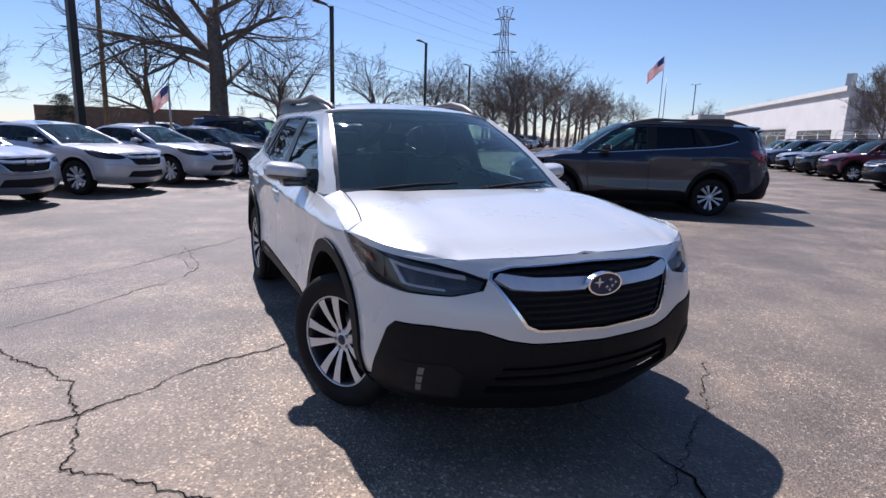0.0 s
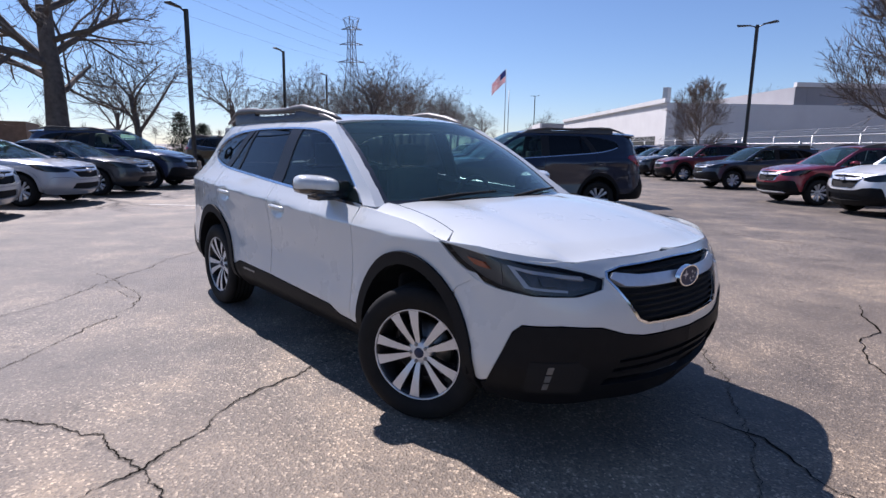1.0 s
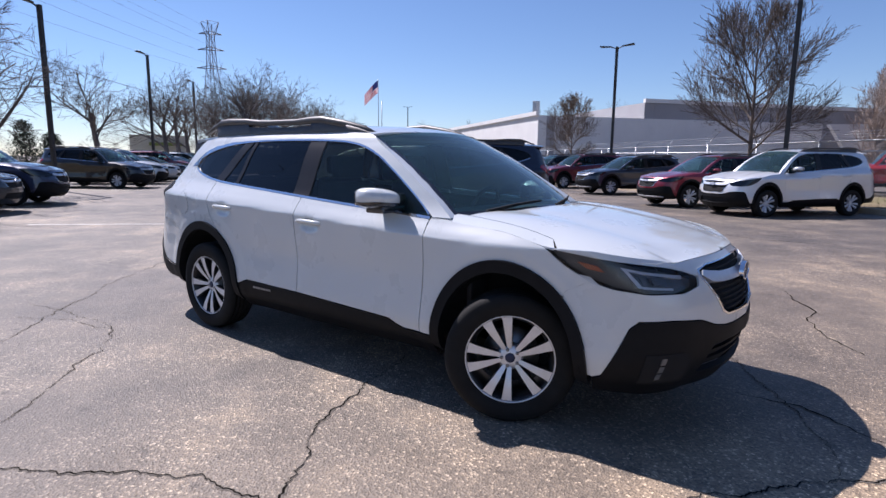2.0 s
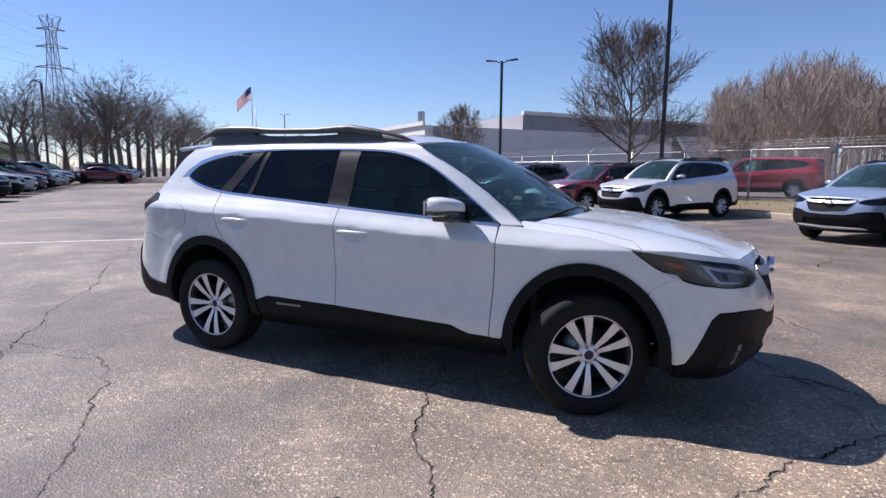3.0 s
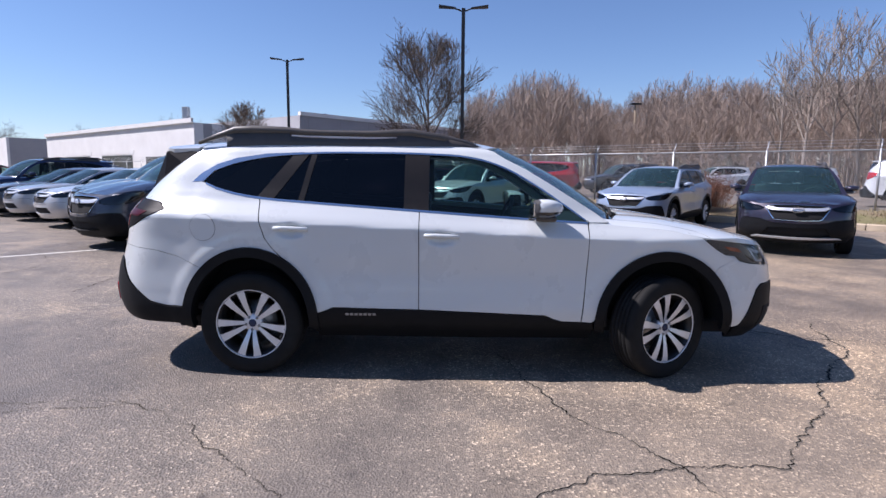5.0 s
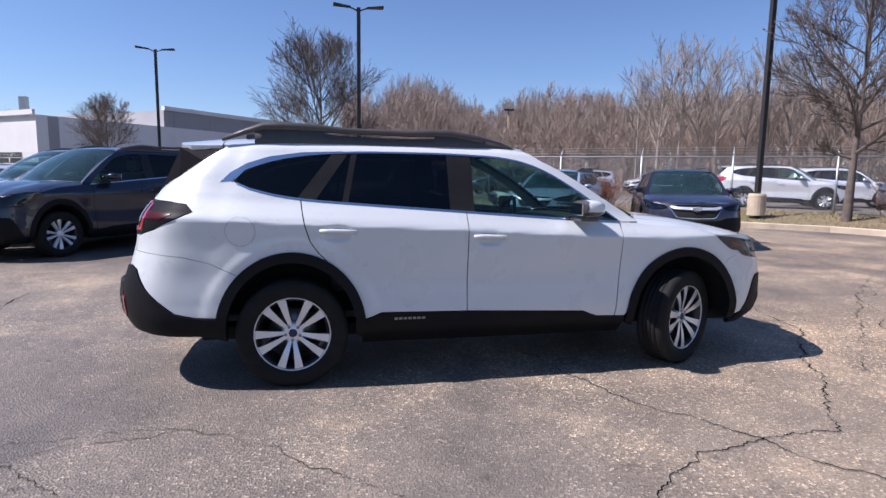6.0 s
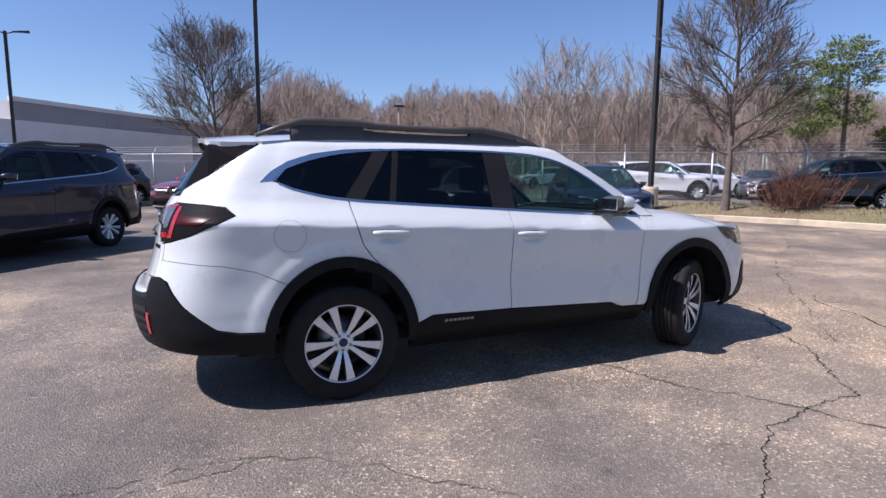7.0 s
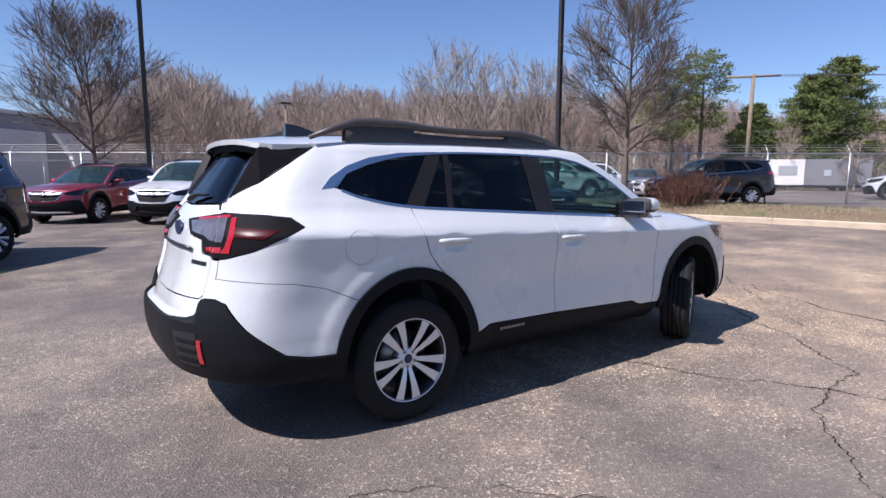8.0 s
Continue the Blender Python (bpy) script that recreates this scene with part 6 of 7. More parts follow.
wires("overhead_cables", [((-25.9, -4.7, 7.95), (-22.0, -50, 8.2), 0.6), ((-25.9, -3.9, 7.4), (-22.0, -50, 7.5), 0.6), ((-25.9, -3.2, 6.7), (-22.0, -50, 6.9), 0.6),
                          ((-25.9, -4.0, 7.95), (-52, 40, 5.5), 0.9), ((-25.9, -3.9, 6.7), (-52, 40, 4.8), 0.9)], "thin dark overhead cables from a timber pole", 0.016)
wires("overhead_cables", [((41.8, 18.6, 4.6), (70, -18, 4.9), 0.5), ((40.7, 19.9, 8.8), (70, -16, 9.0), 0.5), ((43.0, 17.3, 8.8), (74, -18, 9.0), 0.5)], "thin cables from a brown timber pole", 0.02)

TOWER = Vector((4.09 - 214, -1.6 + 129.5, 0))
tower = thing("pylon", "tall grey lattice electricity pylon in the distance", "pylon")
px = []
levels = [(0, 5.0), (14, 3.6), (26, 2.3), (36, 1.5), (43, 1.2), (48, 1.1), (53.5, 2.4)]
for (z0, w0_), (z1, w1_) in zip(levels, levels[1:]):
    c0 = [Vector((s * w0_, t * w0_, z0)) for s, t in ((-1, -1), (1, -1), (1, 1), (-1, 1))]
    c1 = [Vector((s * w1_, t * w1_, z1)) for s, t in ((-1, -1), (1, -1), (1, 1), (-1, 1))]
    for k in range(4):
        j = (k + 1) % 4
        px += [tube([c0[k], c1[k]], 0.17, 4), tube([c0[k], c1[j]], 0.08, 3), tube([c0[j], c1[k]], 0.08, 3), tube([c1[k], c1[j]], 0.08, 3)]
for z, w in ((36, 5.5), (43, 4.8), (49, 4.2)):
    for s in (-1, 1):
        px += [tube([(0, 0, z + 1.2), (s * w * 0.64, s * w * 0.77, z)], 0.2, 3), tube([(0, 0, z), (s * w * 0.64, s * w * 0.77, z)], 0.2, 3)]
v, f = join(*px)
tw = part("lattice", pydata("lattice", v, f), plain("hazy_steel", (0.26, 0.28, 0.31), 0.6, 0.3), tower)
tw.location = TOWER
far = []
for z, w in ((36, 5.5), (43, 4.8), (49, 4.2)):
    for s in (-1, 1):
        far.append(((TOWER.x + s * w * 0.64, TOWER.y + s * w * 0.77, z), (TOWER.x + 290 + s * 3, TOWER.y - 330 + s * 4, z + 6), 9.0))
wires("transmission_lines", far, "thin high-voltage lines across the sky", 0.024)


def flag_on_pole(x, y, h, size, turn, label, side=1):
    ob = thing("flagpole", label, "flagpole", "flagpoles", at=pose(x, y, 0, 0, 0, turn))
    part("pole", tube_mesh("pole", [(0, 0, 0), (0, 0, h)], [0.11, 0.06], 10), GALV, ob)
    fl = thing("flag", "red and white striped flag with a blue corner", "flag", "flags", at=pose(x, y, 0, 0, 0, turn))
    L, H = size

    def cloth(u, v):
        """u from the pole outwards, v down from the top."""
        droop = 0.72 * L * u ** 1.15
        return (side * (0.08 + 0.66 * L * u), 0.16 * L * math.sin(u * 7.0 + v * 1.3) * u ** 0.6, h - 0.15 - H * v * (1 - 0.12 * u) - droop)

    for k in range(13):
        vs, fs = [], []
        u0 = 0.4 if k < 7 else 0.0
        for i in range(13):
            u = u0 + (1 - u0) * i / 12
            vs += [cloth(u, k / 13), cloth(u, (k + 1) / 13)]
            if i:
                fs.append((2 * i - 2, 2 * i - 1, 2 * i + 1, 2 * i))
        part("stripe", pydata("stripe", vs, fs, True), FLAG_RED if k % 2 == 0 else FLAG_WHITE, fl)
    vs, fs = [], []
    for i in range(7):
        for j in range(8):
            vs.append(cloth(0.4 * i / 6, 7 / 13 * j / 7))
            if i and j:
                fs.append((8 * i + j - 9, 8 * i + j - 8, 8 * i + j, 8 * i + j - 1))
    part("canton", pydata("canton", vs, fs, True), FLAG_BLUE, fl)
    return ob


flag_on_pole(-86.4, 91.7, 18.7, (4.5, 2.7), -136, "tall silver flagpole far across the lot", 1)
sp = thing("flagpole", "bare grey pole beside the flagpole", "flagpole", "flagpoles")
part("pole", tube_mesh("pole", [(-89, 95.6, 0), (-89, 95.6, 14.6)], 0.09, 8), GALV, sp)
flag_on_pole(-45.5, -1.2, 4.7, (2.0, 1.2), -100, "small flagpole far behind the lawn", 1)

# ---- chain-link fence ----
fence = thing("chain_link_fence", "galvanised chain-link fence with barbed wire along the verge", "fence")
F0 = DEEP * 18.2 + ROW * 1.15
posts = [F0 + ROW * (3.05 * k) for k in range(-13, 22)]
for i, p in enumerate(posts):
    part("fence_post", tube_mesh("fence_post", [(p.x, p.y, 0.15), (p.x, p.y, 2.22)], 0.035, 8), GALV, fence)
    part("barb_arm", tube_mesh("barb_arm", [(p.x, p.y, 2.2), (p.x + DEEP.x * 0.26, p.y + DEEP.y * 0.26, 2.52)], 0.018, 6), GALV, fence)
a, b = posts[0], posts[-1]
part("top_rail", tube_mesh("top_rail", [(a.x, a.y, 2.18), (b.x, b.y, 2.18)], 0.026, 8), GALV, fence)
for q in (0.09, 0.17, 0.25):
    part("barbed_wire", tube_mesh("barbed_wire", [(a.x + DEEP.x * q, a.y + DEEP.y * q, 2.2 + q * 1.25), (b.x + DEEP.x * q, b.y + DEEP.y * q, 2.2 + q * 1.25)], 0.007, 4), GALV, fence)


def mesh_wire(p0, p1, h, pitch):
    """Two sets of slanting wires between two points."""
    L = (p1 - p0).length
    t = (p1 - p0).normalized()
    out = []
    n = int((L + h) / pitch)
    for s in (1, -1):
        for k in range(n):
            u0 = k * pitch - h
            lo, hi = max(0.0, -u0), min(h, L - u0)
            if hi <= lo:
                continue
            za, zb = (lo, hi) if s > 0 else (h - lo, h - hi)
            pa, pb = p0 + t * (u0 + lo), p0 + t * (u0 + hi)
            out.append(tube([(pa.x, pa.y, za), (pb.x, pb.y, zb)], 0.0032, 3, False))
    return join(*out)


v, f = mesh_wire(posts[0], posts[20], 1.9, 0.085)
v = [q + Vector((0, 0, 0.28)) for q in map(Vector, v)]
tagged(part("wire_mesh", pydata("wire_mesh", v, f), GALV, fence), kind="stuff")
low = thing("gate_rail", "pale steel rail fence in front of the building", "fence")
part("rail", tube_mesh("rail", [(-12.5, 35.8, 1.9), (8.0, 40.0, 2.2)], 0.05, 6), GALV, low)
for k in range(7):
    q = Vector((-12.5, 35.8, 0)).lerp(Vector((8.0, 40.0, 0)), k / 6)
    part("post", tube_mesh("post", [(q.x, q.y, 0), (q.x, q.y, 2.1)], 0.05, 6), GALV, low)

# ---- trailer ----
tr = thing("trailer", "white and grey box trailer parked on gravel behind the fence", "trailer")
T0 = pose(43.0, 14.2, 0.25, 0, 0, -58) @ Matrix.Scale(0.74, 4)
for nm, lo, hi, mat in (("front_panel", (-4.2, -1.2, 0.5), (-1.2, 1.2, 3.0), WALL_WHITE), ("box_body", (-1.19, -1.2, 0.55), (4.2, 1.2, 3.0), plain("trailer_grey", (0.20, 0.20, 0.21), 0.6)), ("window", (-3.4, -1.24, 1.5), (-1.8, -1.19, 2.4), plain("trailer_window", (0.35, 0.36, 0.37), 0.3)), ("vent", (0.4, -1.24, 1.4), (1.0, -1.19, 2.0), SATIN), ("skirt", (-4.2, -1.22, 0.35), (4.2, -1.12, 0.55), DARK_OPEN)):
    part(nm, box_mesh(lo, hi, 0.02), mat, tr).matrix_local = T0
for s in (1.2, 2.1):
    part("tyre", pydata("tyre", *lathe([(0.0, -0.1), (0.33, -0.1), (0.36, 0), (0.33, 0.1), (0.0, 0.1)], "Y", 20)), RUBBER, tr).matrix_local = T0 @ pose(s, -1.0, 0.36)

# ---- trees ----
def grow(rnd, height, trunk_r, levels, kids, spread, up=0.25, fork=0.30, twig=0.007, sides=(9, 6, 4, 3, 3, 3), lean=0.0, taper=0.62, wander=0.16, length_ratio=0.62, flat=99):
    """A bare tree: each limb is a tapered tube that bends and splits into thinner ones."""
    verts, faces = [], []

    def limb(p, d, length, r, level):
        n = 5 if level == 0 else (1 if level == levels else (4 if level < 2 else (3 if level < levels - 1 else 2)))
        pts, rad = [p.copy()], [r]
        q, e = p.copy(), d.copy()
        end = max(twig, r * (0.55 if level == 0 else 0.42))
        for k in range(1, n + 1):
            bend = wander * (0.45 if level == 0 else 1.0)
            e = (e + Vector((rnd.uniform(-1, 1), rnd.uniform(-1, 1), rnd.uniform(-1, 1) + up * (level > 0))) * bend).normalized()
            q = q + e * (length / n)
            pts.append(q.copy())
            rad.append(r + (end - r) * k / n)
        k0 = len(verts)
        if level == levels:
            w = e.cross(Vector((rnd.uniform(-1, 1), rnd.uniform(-1, 1), rnd.uniform(-1, 1)))).normalized() * r * 1.15
            verts.extend([p - w, p + w, q])
            faces.append((k0, k0 + 1, k0 + 2))
            return
        if level >= flat:
            # thin far branches are narrow blades
            w = e.cross(Vector((rnd.uniform(-1, 1), rnd.uniform(-1, 1), rnd.uniform(-1, 1)))).normalized()
            v = [c + w * s_ * k_ for c, k_ in zip(pts, rad) for s_ in (-1.15, 1.15)]
            f = [(2 * i, 2 * i + 1, 2 * i + 3, 2 * i + 2) for i in range(len(pts) - 1)]
        else:
            v, f = tube(pts, rad, sides[min(level, len(sides) - 1)], False)
        verts.extend(v)
        faces.extend(tuple(i + k0 for i in t) for t in f)
        if level >= levels:
            return
        count = kids[min(level, len(kids) - 1)]
        for c in range(count):
            start = fork if level == 0 else 0.18
            f_ = start + (1 - start) * (c + rnd.random()) / count
            i = min(n - 1, int(f_ * n))
            w = f_ * n - i
            base = pts[i].lerp(pts[i + 1], w)
            rr = rad[i] + (rad[i + 1] - rad[i]) * w
            axis = (pts[i + 1] - pts[i]).normalized()
            side = axis.cross(Vector((rnd.uniform(-1, 1), rnd.uniform(-1, 1), rnd.uniform(-1, 1)))).normalized()
            ang = radians(rnd.uniform(0.65, 1.25) * spread[min(level, len(spread) - 1)])
            dd = (axis * math.cos(ang) + side * math.sin(ang))
            dd.z += up * 0.4
            dd.normalize()
            ratio = length_ratio if isinstance(length_ratio, float) else length_ratio[min(level, len(length_ratio) - 1)]
            ln = length * ratio * rnd.uniform(0.7, 1.2) * (1.15 - 0.45 * f_ if level == 0 else 1.0 - 0.35 * f_)
            limb(base, dd, ln, max(twig, rr * taper * rnd.uniform(0.6, 1.0)), level + 1)

    limb(Vector((0, 0, -0.1)), Vector((lean, 0, 1)).normalized(), height, trunk_r, 0)
    return verts, faces


def crown_tree(rnd, height, low, radius, trunk_r, counts, lean_out=(62, 24), twig=0.006, sides=(9, 6, 4), taper=0.5, wander=0.10, up=0.16, clear=0.5, flat=3, widest=0.5):
    """A bare tree whose limbs fill a rounded crown: from low to height, radius wide; every limb ends near the crown's edge."""
    verts, faces = [], []
    mid_z = low + (height - low) * widest
    last = len(counts)

    def reach(p, d):
        """How far it is from p along d to the crown's edge."""
        half = (height - mid_z) if d.z + (p.z - mid_z) * 0.3 > 0 else (mid_z - low)
        k = Vector((1 / radius, 1 / radius, 1 / half))
        o = Vector((p.x * k.x, p.y * k.y, (p.z - mid_z) * k.z))
        e = Vector((d.x * k.x, d.y * k.y, d.z * k.z))
        a, b, c = e.dot(e), o.dot(e), o.dot(o) - 1
        q = b * b - a * c
        return max(0.0, (-b + math.sqrt(q)) / a) if q > 0 else 0.0

    def limb(p, d, length, r, level):
        n = 5 if level == 0 else max(1, 5 - level)
        pts, rad = [p.copy()], [r]
        q, e = p.copy(), d.copy()
        end = max(twig, r * (0.07 if level == 0 else 0.30))
        for k in range(1, n + 1):
            e = (e + Vector((rnd.uniform(-1, 1), rnd.uniform(-1, 1), rnd.uniform(-1, 1) + up * 3 * (level > 0))) * wander * (0.35 if level == 0 else 1.0)).normalized()
            q = q + e * (length / n)
            pts.append(q.copy())
            rad.append(r + (end - r) * (k / n) ** (0.62 if level == 0 else 0.8))
        k0 = len(verts)
        if level == last:
            w = e.cross(Vector((rnd.uniform(-1, 1), rnd.uniform(-1, 1), rnd.uniform(-1, 1)))).normalized() * r * 1.15
            verts.extend([p - w, p + w, q])
            faces.append((k0, k0 + 1, k0 + 2))
            return
        if level >= flat:
            w = e.cross(Vector((rnd.uniform(-1, 1), rnd.uniform(-1, 1), rnd.uniform(-1, 1)))).normalized()
            v = [c + w * s_ * k_ for c, k_ in zip(pts, rad) for s_ in (-1.15, 1.15)]
            f = [(2 * i, 2 * i + 1, 2 * i + 3, 2 * i + 2) for i in range(len(pts) - 1)]
        else:
            v, f = tube(pts, rad, sides[min(level, len(sides) - 1)], False)
        verts.extend(v)
        faces.extend(tuple(i + k0 for i in t) for t in f)
        count = counts[level]
        turn = rnd.uniform(0, 6.28)
        for c in range(count):
            start = low / height * clear + 0.06 if level == 0 else 0.16
            f_ = start + ((0.80 if level == 0 else 0.97) - start) * (c + rnd.random()) / count
            i = min(n - 1, int(f_ * n))
            w = f_ * n - i
            base = pts[i].lerp(pts[i + 1], w)
            rr = rad[i] + (rad[i + 1] - rad[i]) * w
            axis = (pts[i + 1] - pts[i]).normalized()
            turn += 2.4 + rnd.uniform(-0.5, 0.5)
            if level == 0:
                g = (f_ - start) / (1 - start)
                ang = radians((lean_out[0] + (lean_out[1] - lean_out[0]) * g) * rnd.uniform(0.75, 1.2))
                dd = Vector((math.cos(turn) * math.sin(ang), math.sin(turn) * math.sin(ang), math.cos(ang)))
                ln = reach(base, dd) * rnd.uniform(0.66, 1.08)
                thick = min(rr * 0.75, trunk_r * taper * rnd.uniform(0.6, 1.0) * (1.1 - 0.5 * g))
            else:
                side = axis.cross(Vector((rnd.uniform(-1, 1), rnd.uniform(-1, 1), rnd.uniform(-1, 1)))).normalized()
                ang = radians(rnd.uniform(24, 50))
                dd = axis * math.cos(ang) + side * math.sin(ang)
                dd.z += up
                dd.normalize()
                ln = min(length * (0.62 - 0.20 * f_) * rnd.uniform(0.7, 1.25), max(reach(base, dd) * 1.15, length * 0.30))
                thick = rr * taper * rnd.uniform(0.7, 1.1)
            if ln > 0.09:
                limb(base, dd, ln, max(twig, thick), level + 1)

    limb(Vector((0, 0, -0.1)), Vector((0, 0, 1)), height * 0.95, trunk_r, 0)
    return verts, faces


def tree(name, label, x, y, seed, mat, turn=0.0, scale=1.0, group="bare trees", maker=grow, rise=0.0, **kw):
    """A tree split into a trunk and a crown of limbs."""
    ob = thing(name, label, "tree", group, at=pose(x, y, rise, 0, 0, turn) @ Matrix.Scale(scale, 4))
    v, f = maker(random.Random(seed), **kw)
    k = kw.get("sides", (9, 6))[0] * 6
    tv, tf = v[:k], [q for q in f if max(q) < k]
    part("trunk", pydata("trunk", tv, tf, True), mat, ob)
    part("crown", pydata("crown", v[k:], [tuple(i - k for i in q) for q in f if min(q) >= k]), mat, ob)
    return ob


OAK = dict(height=5.6, trunk_r=0.40, levels=5, kids=(9, 6, 5, 4, 3), spread=(62, 48, 42, 40, 40), up=0.10, fork=0.50, twig=0.007, taper=0.66, wander=0.20, length_ratio=0.80)
MAPLE = dict(maker=crown_tree, height=7.4, low=1.55, radius=3.1, trunk_r=0.13, counts=(20, 12, 8, 6), lean_out=(70, 22), twig=0.0065, taper=0.50, wander=0.09, up=0.18, clear=0.75, widest=0.43)
PLUM = dict(height=3.4, trunk_r=0.17, levels=5, kids=(7, 5, 4, 3, 3), spread=(48, 42, 40, 40, 40), up=0.12, fork=0.50, twig=0.006, taper=0.64, wander=0.20, length_ratio=0.80)

tree("tree", "huge old bare tree with a thick dark trunk on the lawn", -22.0, 0.45, 11, BARK, 0, 1.12, **OAK)
tree("tree", "dark bare tree with crooked limbs on the lawn", -24.2, -2.05, 12, BARK, 40, 1.05, **PLUM)
tree("tree", "slender dark bare tree on the lawn", -21.2, 3.0, 13, BARK, 80, 0.98, **PLUM)
tree("tree", "bare tree in the verge behind parked cars", -0.95, 21.4, 21, MAPLE_BARK, 0, 1.0, **MAPLE)
tree("tree", "bare tree with a pale stained trunk on the verge", 13.2, 8.55, 22, MAPLE_BARK, 60, 1.06, rise=0.34, **{**MAPLE, "radius": 2.2})
tree("tree", "small pale bare tree before the building", -12.6, 30.8, 23, BARK_LIGHT, 20, 0.76, **{**MAPLE, "radius": 2.3})
tree("tree", "bare shade tree beyond the first lamp", -30.6, 10.6, 31, BARK, 0, 1.12, **PLUM)
base = tree("tree", "bare shade tree in a row along the lot", -37.5, 17.8, 32, BARK, 50, 1.15, **PLUM)
rnd = random.Random(4)
for i in range(9):
    p = Vector((-41.0, 21.5, 0)) + ROW * (6.2 * i) + DEEP * rnd.uniform(-1.5, 1.5) - DEEP * (0.12 * i)
    t = copy_thing(base, pose(p.x, p.y, 0, 0, 0, rnd.uniform(0, 360)) @ Matrix.Scale(rnd.uniform(1.0, 1.3), 4))
for i in range(13):             # the row goes on beyond the lot's far corner
    a, r_ = radians(144.6 - 0.62 * i), 62 + 5.5 * i
    copy_thing(base, pose(1.5 + r_ * math.cos(a), -4.2 + r_ * math.sin(a), 0, 0, 0, rnd.uniform(0, 360)) @ Matrix.Scale(rnd.uniform(1.35, 1.7) + 0.02 * i, 4))
for x, y, s in ((-74, 88, 1.3), (-83, 82, 1.4), (-50, 92, 1.5), (-64, 92, 1.3), (-38, 98, 1.7), (-90, 74, 1.3), (-30, 92, 1.4), (-33, -10.5, 0.8), (-41, 6.0, 0.9), (-12, 88, 1.5), (-45, 103, 1.5)):
    copy_thing(base, pose(x, y, 0, 0, 0, rnd.uniform(0, 360)) @ Matrix.Scale(s, 4))

# woods behind the fence: many slim trees in one mass
WOODS = []
for k in range(7):
    WOODS.append(crown_tree(random.Random(100 + k), 10.0, 3.0 + 0.25 * (k % 3), 1.9 + 0.15 * (k % 4), 0.13, (11, 8, 8), lean_out=(38, 16), twig=0.0125, sides=(5, 3, 3), taper=0.5, wander=0.10, up=0.20, flat=2, clear=0.8, widest=0.62))
for k in range(3):
    WOODS.append(grow(random.Random(200 + k), 10.0, 0.20, 3, (17, 7, 3), (55, 50, 50), up=0.16, fork=0.06, twig=0.040, sides=(4, 3, 3), taper=0.40, wander=0.10, length_ratio=(0.40, 0.45, 0.5), flat=1))
WOODS = [(np.array([tuple(p) for p in v]), f) for v, f in WOODS]
TREELINE = Curve([(10, 5.2), (20, 5.8), (27, 6.6), (33, 7.8), (43, 8.2), (62, 8.6), (70, 8.6), (74, 7.6), (77, 9.2), (80, 9.8), (83, 9.0), (84.3, 7.4), (85.5, 8.4), (87, 7.6), (88, 5.5), (95, 4.0)])   # how high the wood's edge rises, in degrees, by direction


def forest(name, label, spots, mat):
    verts, faces = [], []
    count = 0
    for x, y, s, a, kind in spots:
        v, f = WOODS[kind]
        c, sn = math.cos(a), math.sin(a)
        w = np.stack([x + s * (c * v[:, 0] - sn * v[:, 1]), y + s * (sn * v[:, 0] + c * v[:, 1]), s * v[:, 2]], axis=1)
        verts.append(w)
        faces += [tuple(i + count for i in q) for q in f]
        count += len(v)
    me = pydata(name, np.concatenate(verts), faces)
    ob = part(name, me, mat, None)
    return tagged(ob, label, "trees", kind="stuff")


rnd = random.Random(9)
spots = []
while len(spots) < 800:
    deg, r = rnd.uniform(12, 87.5), 50 + 55 * rnd.random() ** 0.8
    top = (1.36 + r * math.tan(radians(float(TREELINE(deg))))) * rnd.uniform(0.62, 1.0) * (0.85 if r < 60 else 1.0)
    az = radians(deg)
    spots.append((r * math.cos(az) - 1, r * math.sin(az) - 4, top / 10.0, rnd.uniform(0, 6.28), rnd.randrange(7)))
forest("woodland", "dense brown leafless woodland behind the fence", spots, WOOD_BROWN)
spots = []
for a, r, el in ((59, 48, 11.0), (57.2, 46, 12.4), (55.2, 47, 12.8), (53.4, 49, 12.3), (52, 47, 11.2), (50, 50, 10.6), (48.2, 52, 11.3), (46.5, 51, 11.6), (44.8, 53, 11.0), (43.2, 55, 10.2), (38, 58, 8.8)):
    spots.append((-1 + r * math.cos(radians(a)), -4 + r * math.sin(radians(a)), (1.36 + r * math.tan(radians(el))) / 10.0, a, len(spots) % 7))
forest("pale_trees", "tall pale leafless trees standing before the woodland", spots, PALE_WOOD)
spots = []
while len(spots) < 230:
    az, r = radians(rnd.uniform(12, 87)), rnd.uniform(46, 92)
    spots.append((r * math.cos(az) - 1, r * math.sin(az) - 4, rnd.uniform(0.16, 0.34) * (0.6 + r / 100), rnd.uniform(0, 6.28), rnd.randrange(7, 10)))
for k in range(150):            # a thick band at the back of the woods
    az, r = radians(rnd.uniform(12, 87)), rnd.uniform(90, 108)
    spots.append((r * math.cos(az) - 1, r * math.sin(az) - 4, rnd.uniform(0.42, 0.62), rnd.uniform(0, 6.28), rnd.randrange(7, 10)))
forest("undergrowth", "brown bushy undergrowth at the woodland edge", spots, WOOD_BROWN)
spots = []
while len(spots) < 60:
    az, r = radians(rnd.uniform(92, 182)), rnd.uniform(160, 260)
    spots.append((r * math.cos(az), r * math.sin(az), rnd.uniform(0.5, 0.8), rnd.uniform(0, 6.28), rnd.randrange(7)))
for k in range(50):
    az, r = radians(rnd.uniform(122, 152)), rnd.uniform(120, 170)
    spots.append((r * math.cos(az), r * math.sin(az), rnd.uniform(0.16, 0.26), rnd.uniform(0, 6.28), rnd.randrange(7, 10)))
forest("far_trees", "hazy line of leafless trees along the horizon", spots, BARK)


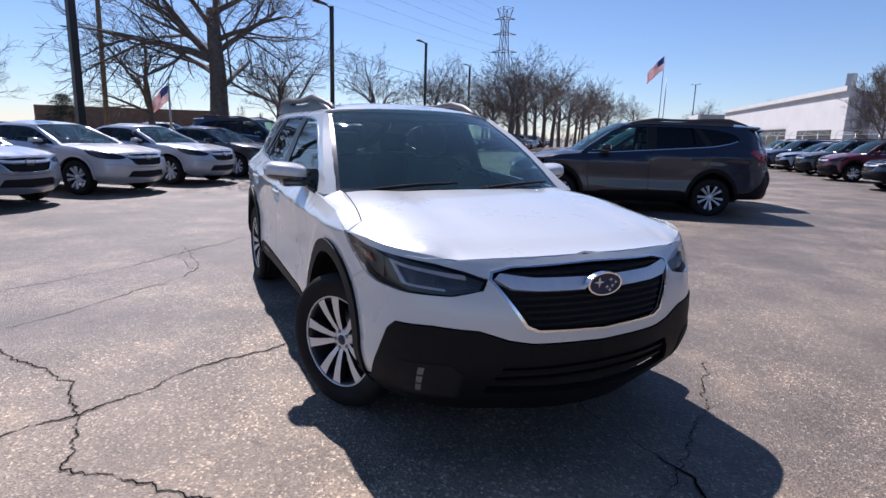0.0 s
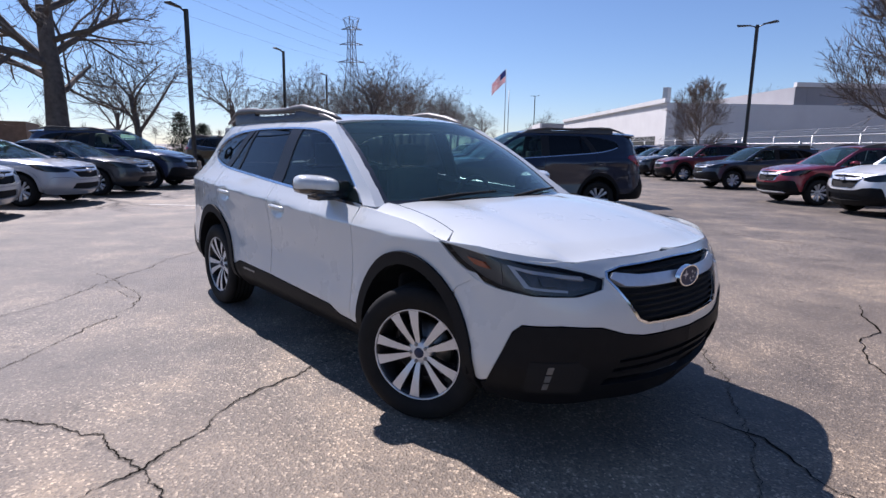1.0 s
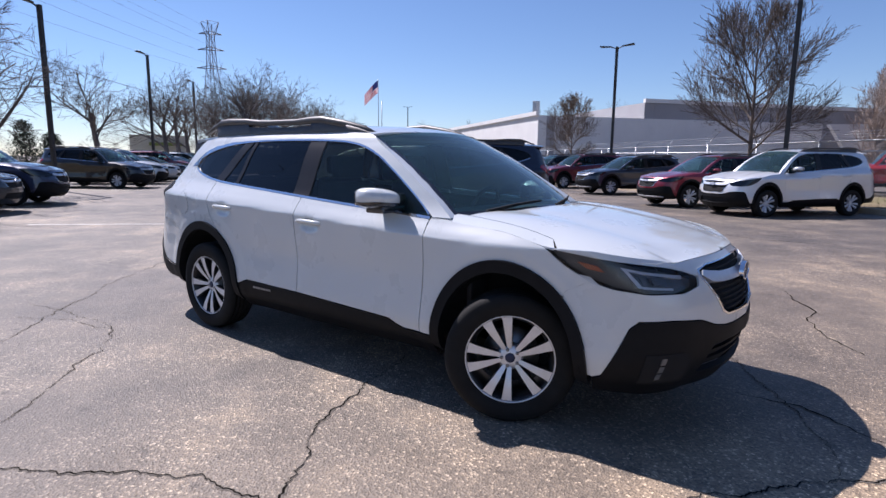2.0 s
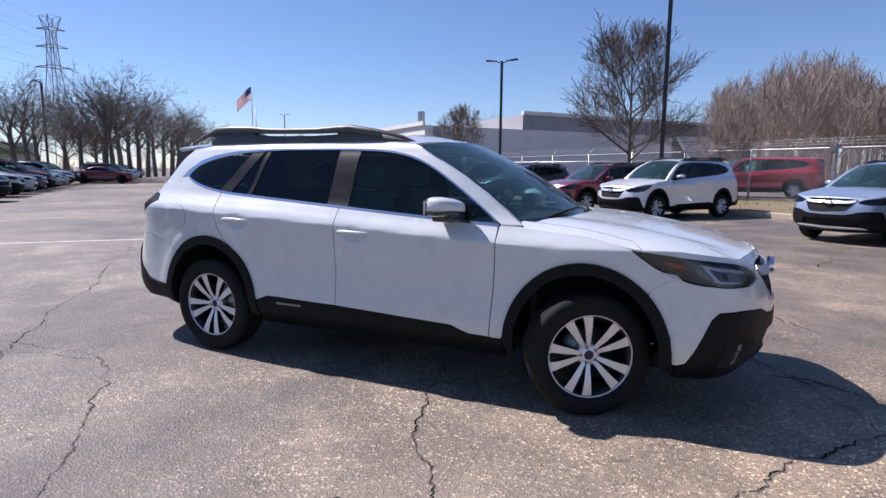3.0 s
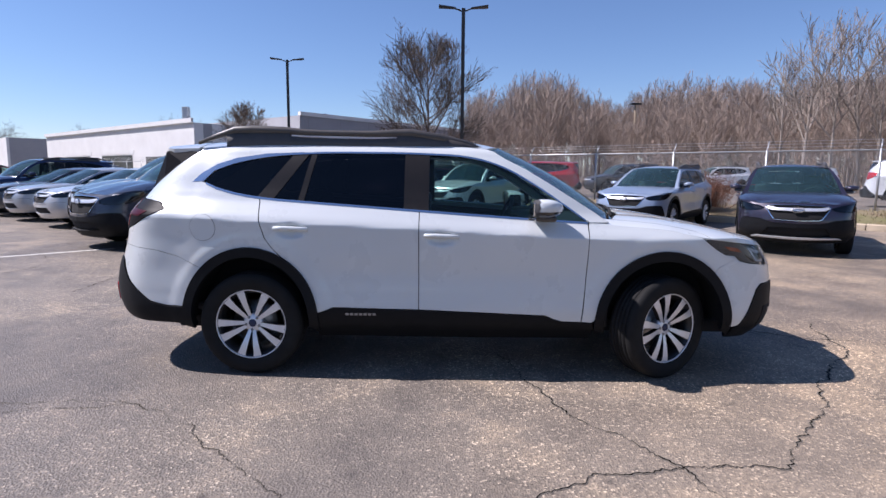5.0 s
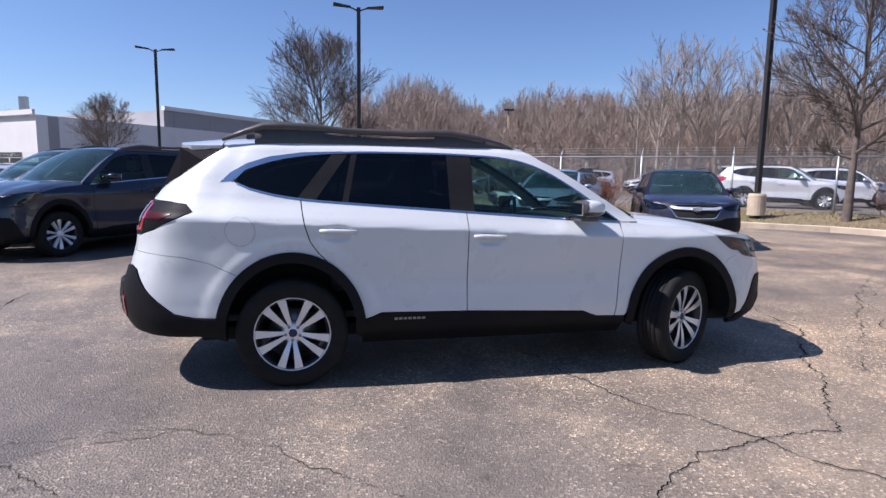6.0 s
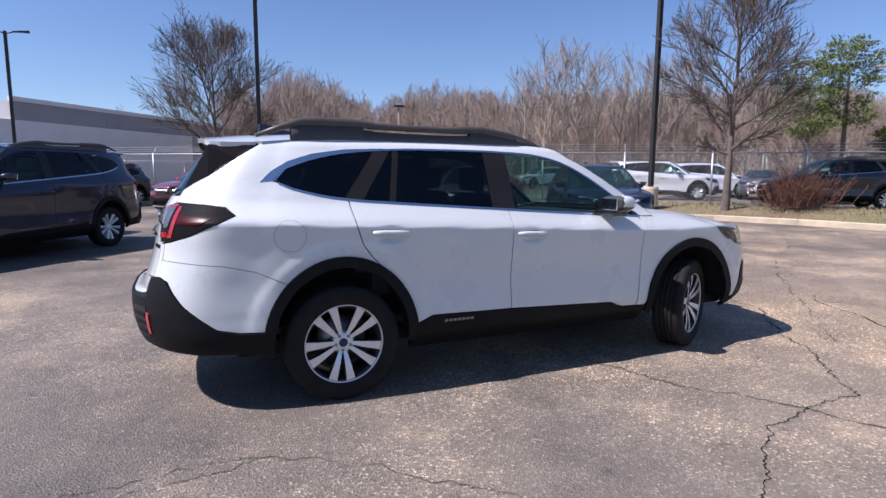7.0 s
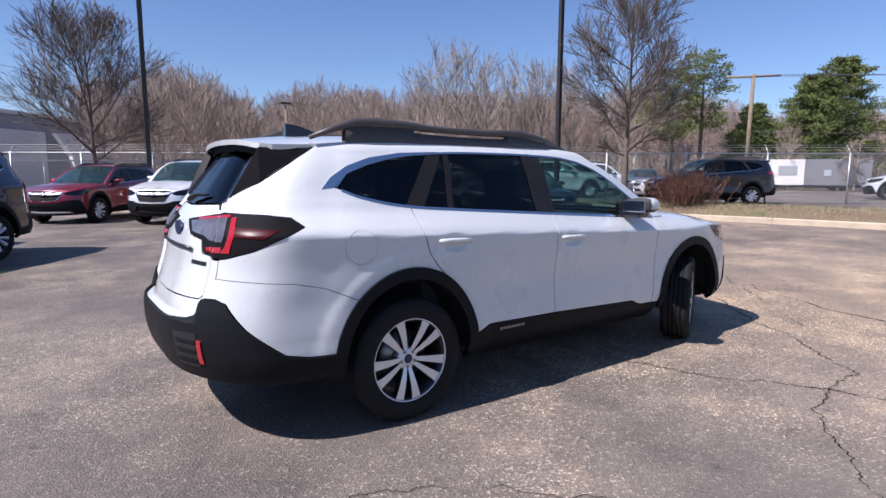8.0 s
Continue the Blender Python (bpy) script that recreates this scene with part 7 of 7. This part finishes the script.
def conifer(label, x, y, h, r0, seed, mat, open_crown=False):
    ob = thing("conifer", label, "tree", "conifers", at=pose(x, y, 0))
    rnd = random.Random(seed)
    part("trunk", tube_mesh("trunk", [(0, 0, 0), (0.1, 0, h * 0.5), (0, 0, h * 0.97)], [0.03 * h * 0.6, 0.012 * h, 0.02], 8), BARK, ob)
    verts, faces = [], []
    tiers = 8 if open_crown else 15
    per, size = (170 if open_crown else 300, 1.0) if h > 6 else (40, 0.6)
    z0 = 0.42 if open_crown else 0.08
    for t in range(tiers):
        f = (t + 0.5) / tiers
        z = h * (z0 + (0.97 - z0) * f)
        wide = r0 * ((0.45 + 0.55 * math.sin(math.pi * min(1, 0.2 + 0.75 * f))) if open_crown else (1 - f) ** 0.62 + 0.06)
        for k in range(5 if open_crown else 7):
            a = 2.4 * t + 6.283 * k / (5 if open_crown else 7) + rnd.uniform(-0.4, 0.4)
            reach = wide * rnd.uniform(0.55, 1.08)
            rise = rnd.uniform(0.02, 0.30)
            for b_ in range(3):
                u = (0.42, 0.72, 1.0)[b_]
                c0 = Vector((math.cos(a) * reach * u, math.sin(a) * reach * u, z + reach * u * rise + rnd.gauss(0, 0.012 * h)))
                fat = (0.12 + 0.085 * reach) * (1.25, 1.0, 0.75)[b_] + 0.05 * size
                for q_ in range(per // 3):
                    c = c0 + Vector((rnd.gauss(0, 1.0), rnd.gauss(0, 1.0), rnd.gauss(0, 0.42))) * fat
                    q = Vector((rnd.uniform(-1, 1) + 0.7 * math.cos(a), rnd.uniform(-1, 1) + 0.7 * math.sin(a), rnd.uniform(-0.2, 1.0))).normalized() * rnd.uniform(0.14, 0.34) * size
                    w = q.cross(Vector((rnd.uniform(-1, 1), rnd.uniform(-1, 1), rnd.uniform(-1, 1)))).normalized() * 0.045 * size
                    k0 = len(verts)
                    verts += [c - w, c + w, c + q]
                    faces.append((k0, k0 + 1, k0 + 2))
    part("crown", pydata("crown", verts, faces), mat, ob)
    return ob


conifer("tall open-crowned green pine above the woods", 43.0, 23.2, 11.6, 2.7, 1, NEEDLE, True)
conifer("tall open-crowned green pine above the woods", 40.0, 24.0, 10.0, 2.5, 2, NEEDLE, True)
conifer("broad bright green pine by a trailer", 52.4, 16.4, 11.3, 4.6, 3, NEEDLE)
conifer("broad bright green pine by a trailer", 52.5, 18.4, 10.2, 4.0, 4, NEEDLE)
conifer("low bushy green pine beside a pole", 47.5, 21.0, 7.4, 2.6, 5, NEEDLE)
conifer("dark narrow spruce behind the lawn", -39.0, 9.6, 3.5, 0.95, 6, SPRUCE)
conifer("dark narrow spruce behind the lawn", -40.0, 11.4, 2.8, 0.9, 7, SPRUCE)
conifer("dark spruce far behind parked cars", -48.0, -8.5, 3.6, 1.6, 8, SPRUCE)
conifer("dark spruce far behind parked cars", -47.5, -14.5, 4.0, 1.8, 9, SPRUCE)

rnd = random.Random(3)
parts_ = []
for i in range(420):
    a, r = rnd.uniform(0, 6.28), abs(rnd.gauss(0, 0.45))
    p = Vector((1.25 * r * math.cos(a), 0.7 * r * math.sin(a), 0.1))
    d = Vector((rnd.gauss(0, 0.35) + 0.5 * p.x, rnd.gauss(0, 0.35) + 0.5 * p.y, 1)).normalized()
    q = p + d * rnd.uniform(0.4, 1.05)
    parts_.append(tube([p, p.lerp(q, 0.5) + Vector((rnd.gauss(0, 0.04), rnd.gauss(0, 0.04), 0)), q], [0.007, 0.005, 0.003], 3, False))
    for k in range(3):
        s = p.lerp(q, rnd.uniform(0.4, 0.95))
        parts_.append(tube([s, s + Vector((rnd.gauss(0, 0.14), rnd.gauss(0, 0.14), rnd.uniform(0.02, 0.2)))], [0.004, 0.002], 3, False))
v, f = join(*parts_)
sh = thing("shrub", "russet leafless shrub on the verge by the fence", "shrub", "shrubs", at=pose(14.7, 7.2, 0.3) @ Matrix.Scale(1.25, 4))
part("crown", pydata("crown", v, f), SHRUB, sh)
copy_thing(sh, pose(8.0, 13.3, 0.3, 0, 0, 70) @ Matrix.Scale(0.9, 4))

# grass blades along the verge
verts, faces = [], []
rnd = random.Random(8)
for i in range(9000):
    j = rnd.randint(3, 9)
    u, w = rnd.random(), rnd.random() ** 1.3
    a, b = Vector(kerb_in[j]), Vector(kerb_in[j + 1])
    c, d = Vector(far_edge[j]), Vector(far_edge[j + 1])
    p = a.lerp(b, u).lerp(c.lerp(d, u), w * 0.8)
    hgt = rnd.uniform(0.04, 0.13)
    gz = 0.145 + 0.21 * float(ease(0, 0.3, w * 0.8)) - 0.11 * float(ease(0.55, 1, w * 0.8))
    an = rnd.uniform(0, 6.28)
    k = len(verts)
    verts += [(p.x - 0.012 * math.cos(an), p.y - 0.012 * math.sin(an), gz), (p.x + 0.012 * math.cos(an), p.y + 0.012 * math.sin(an), gz), (p.x + rnd.gauss(0, 0.04), p.y + rnd.gauss(0, 0.04), gz + hgt)]
    faces.append((k, k + 1, k + 2))
tagged(part("grass", pydata("grass", verts, faces), DRY_GRASS, None), "tufts of dry spring grass on the verge", "grass", kind="stuff")
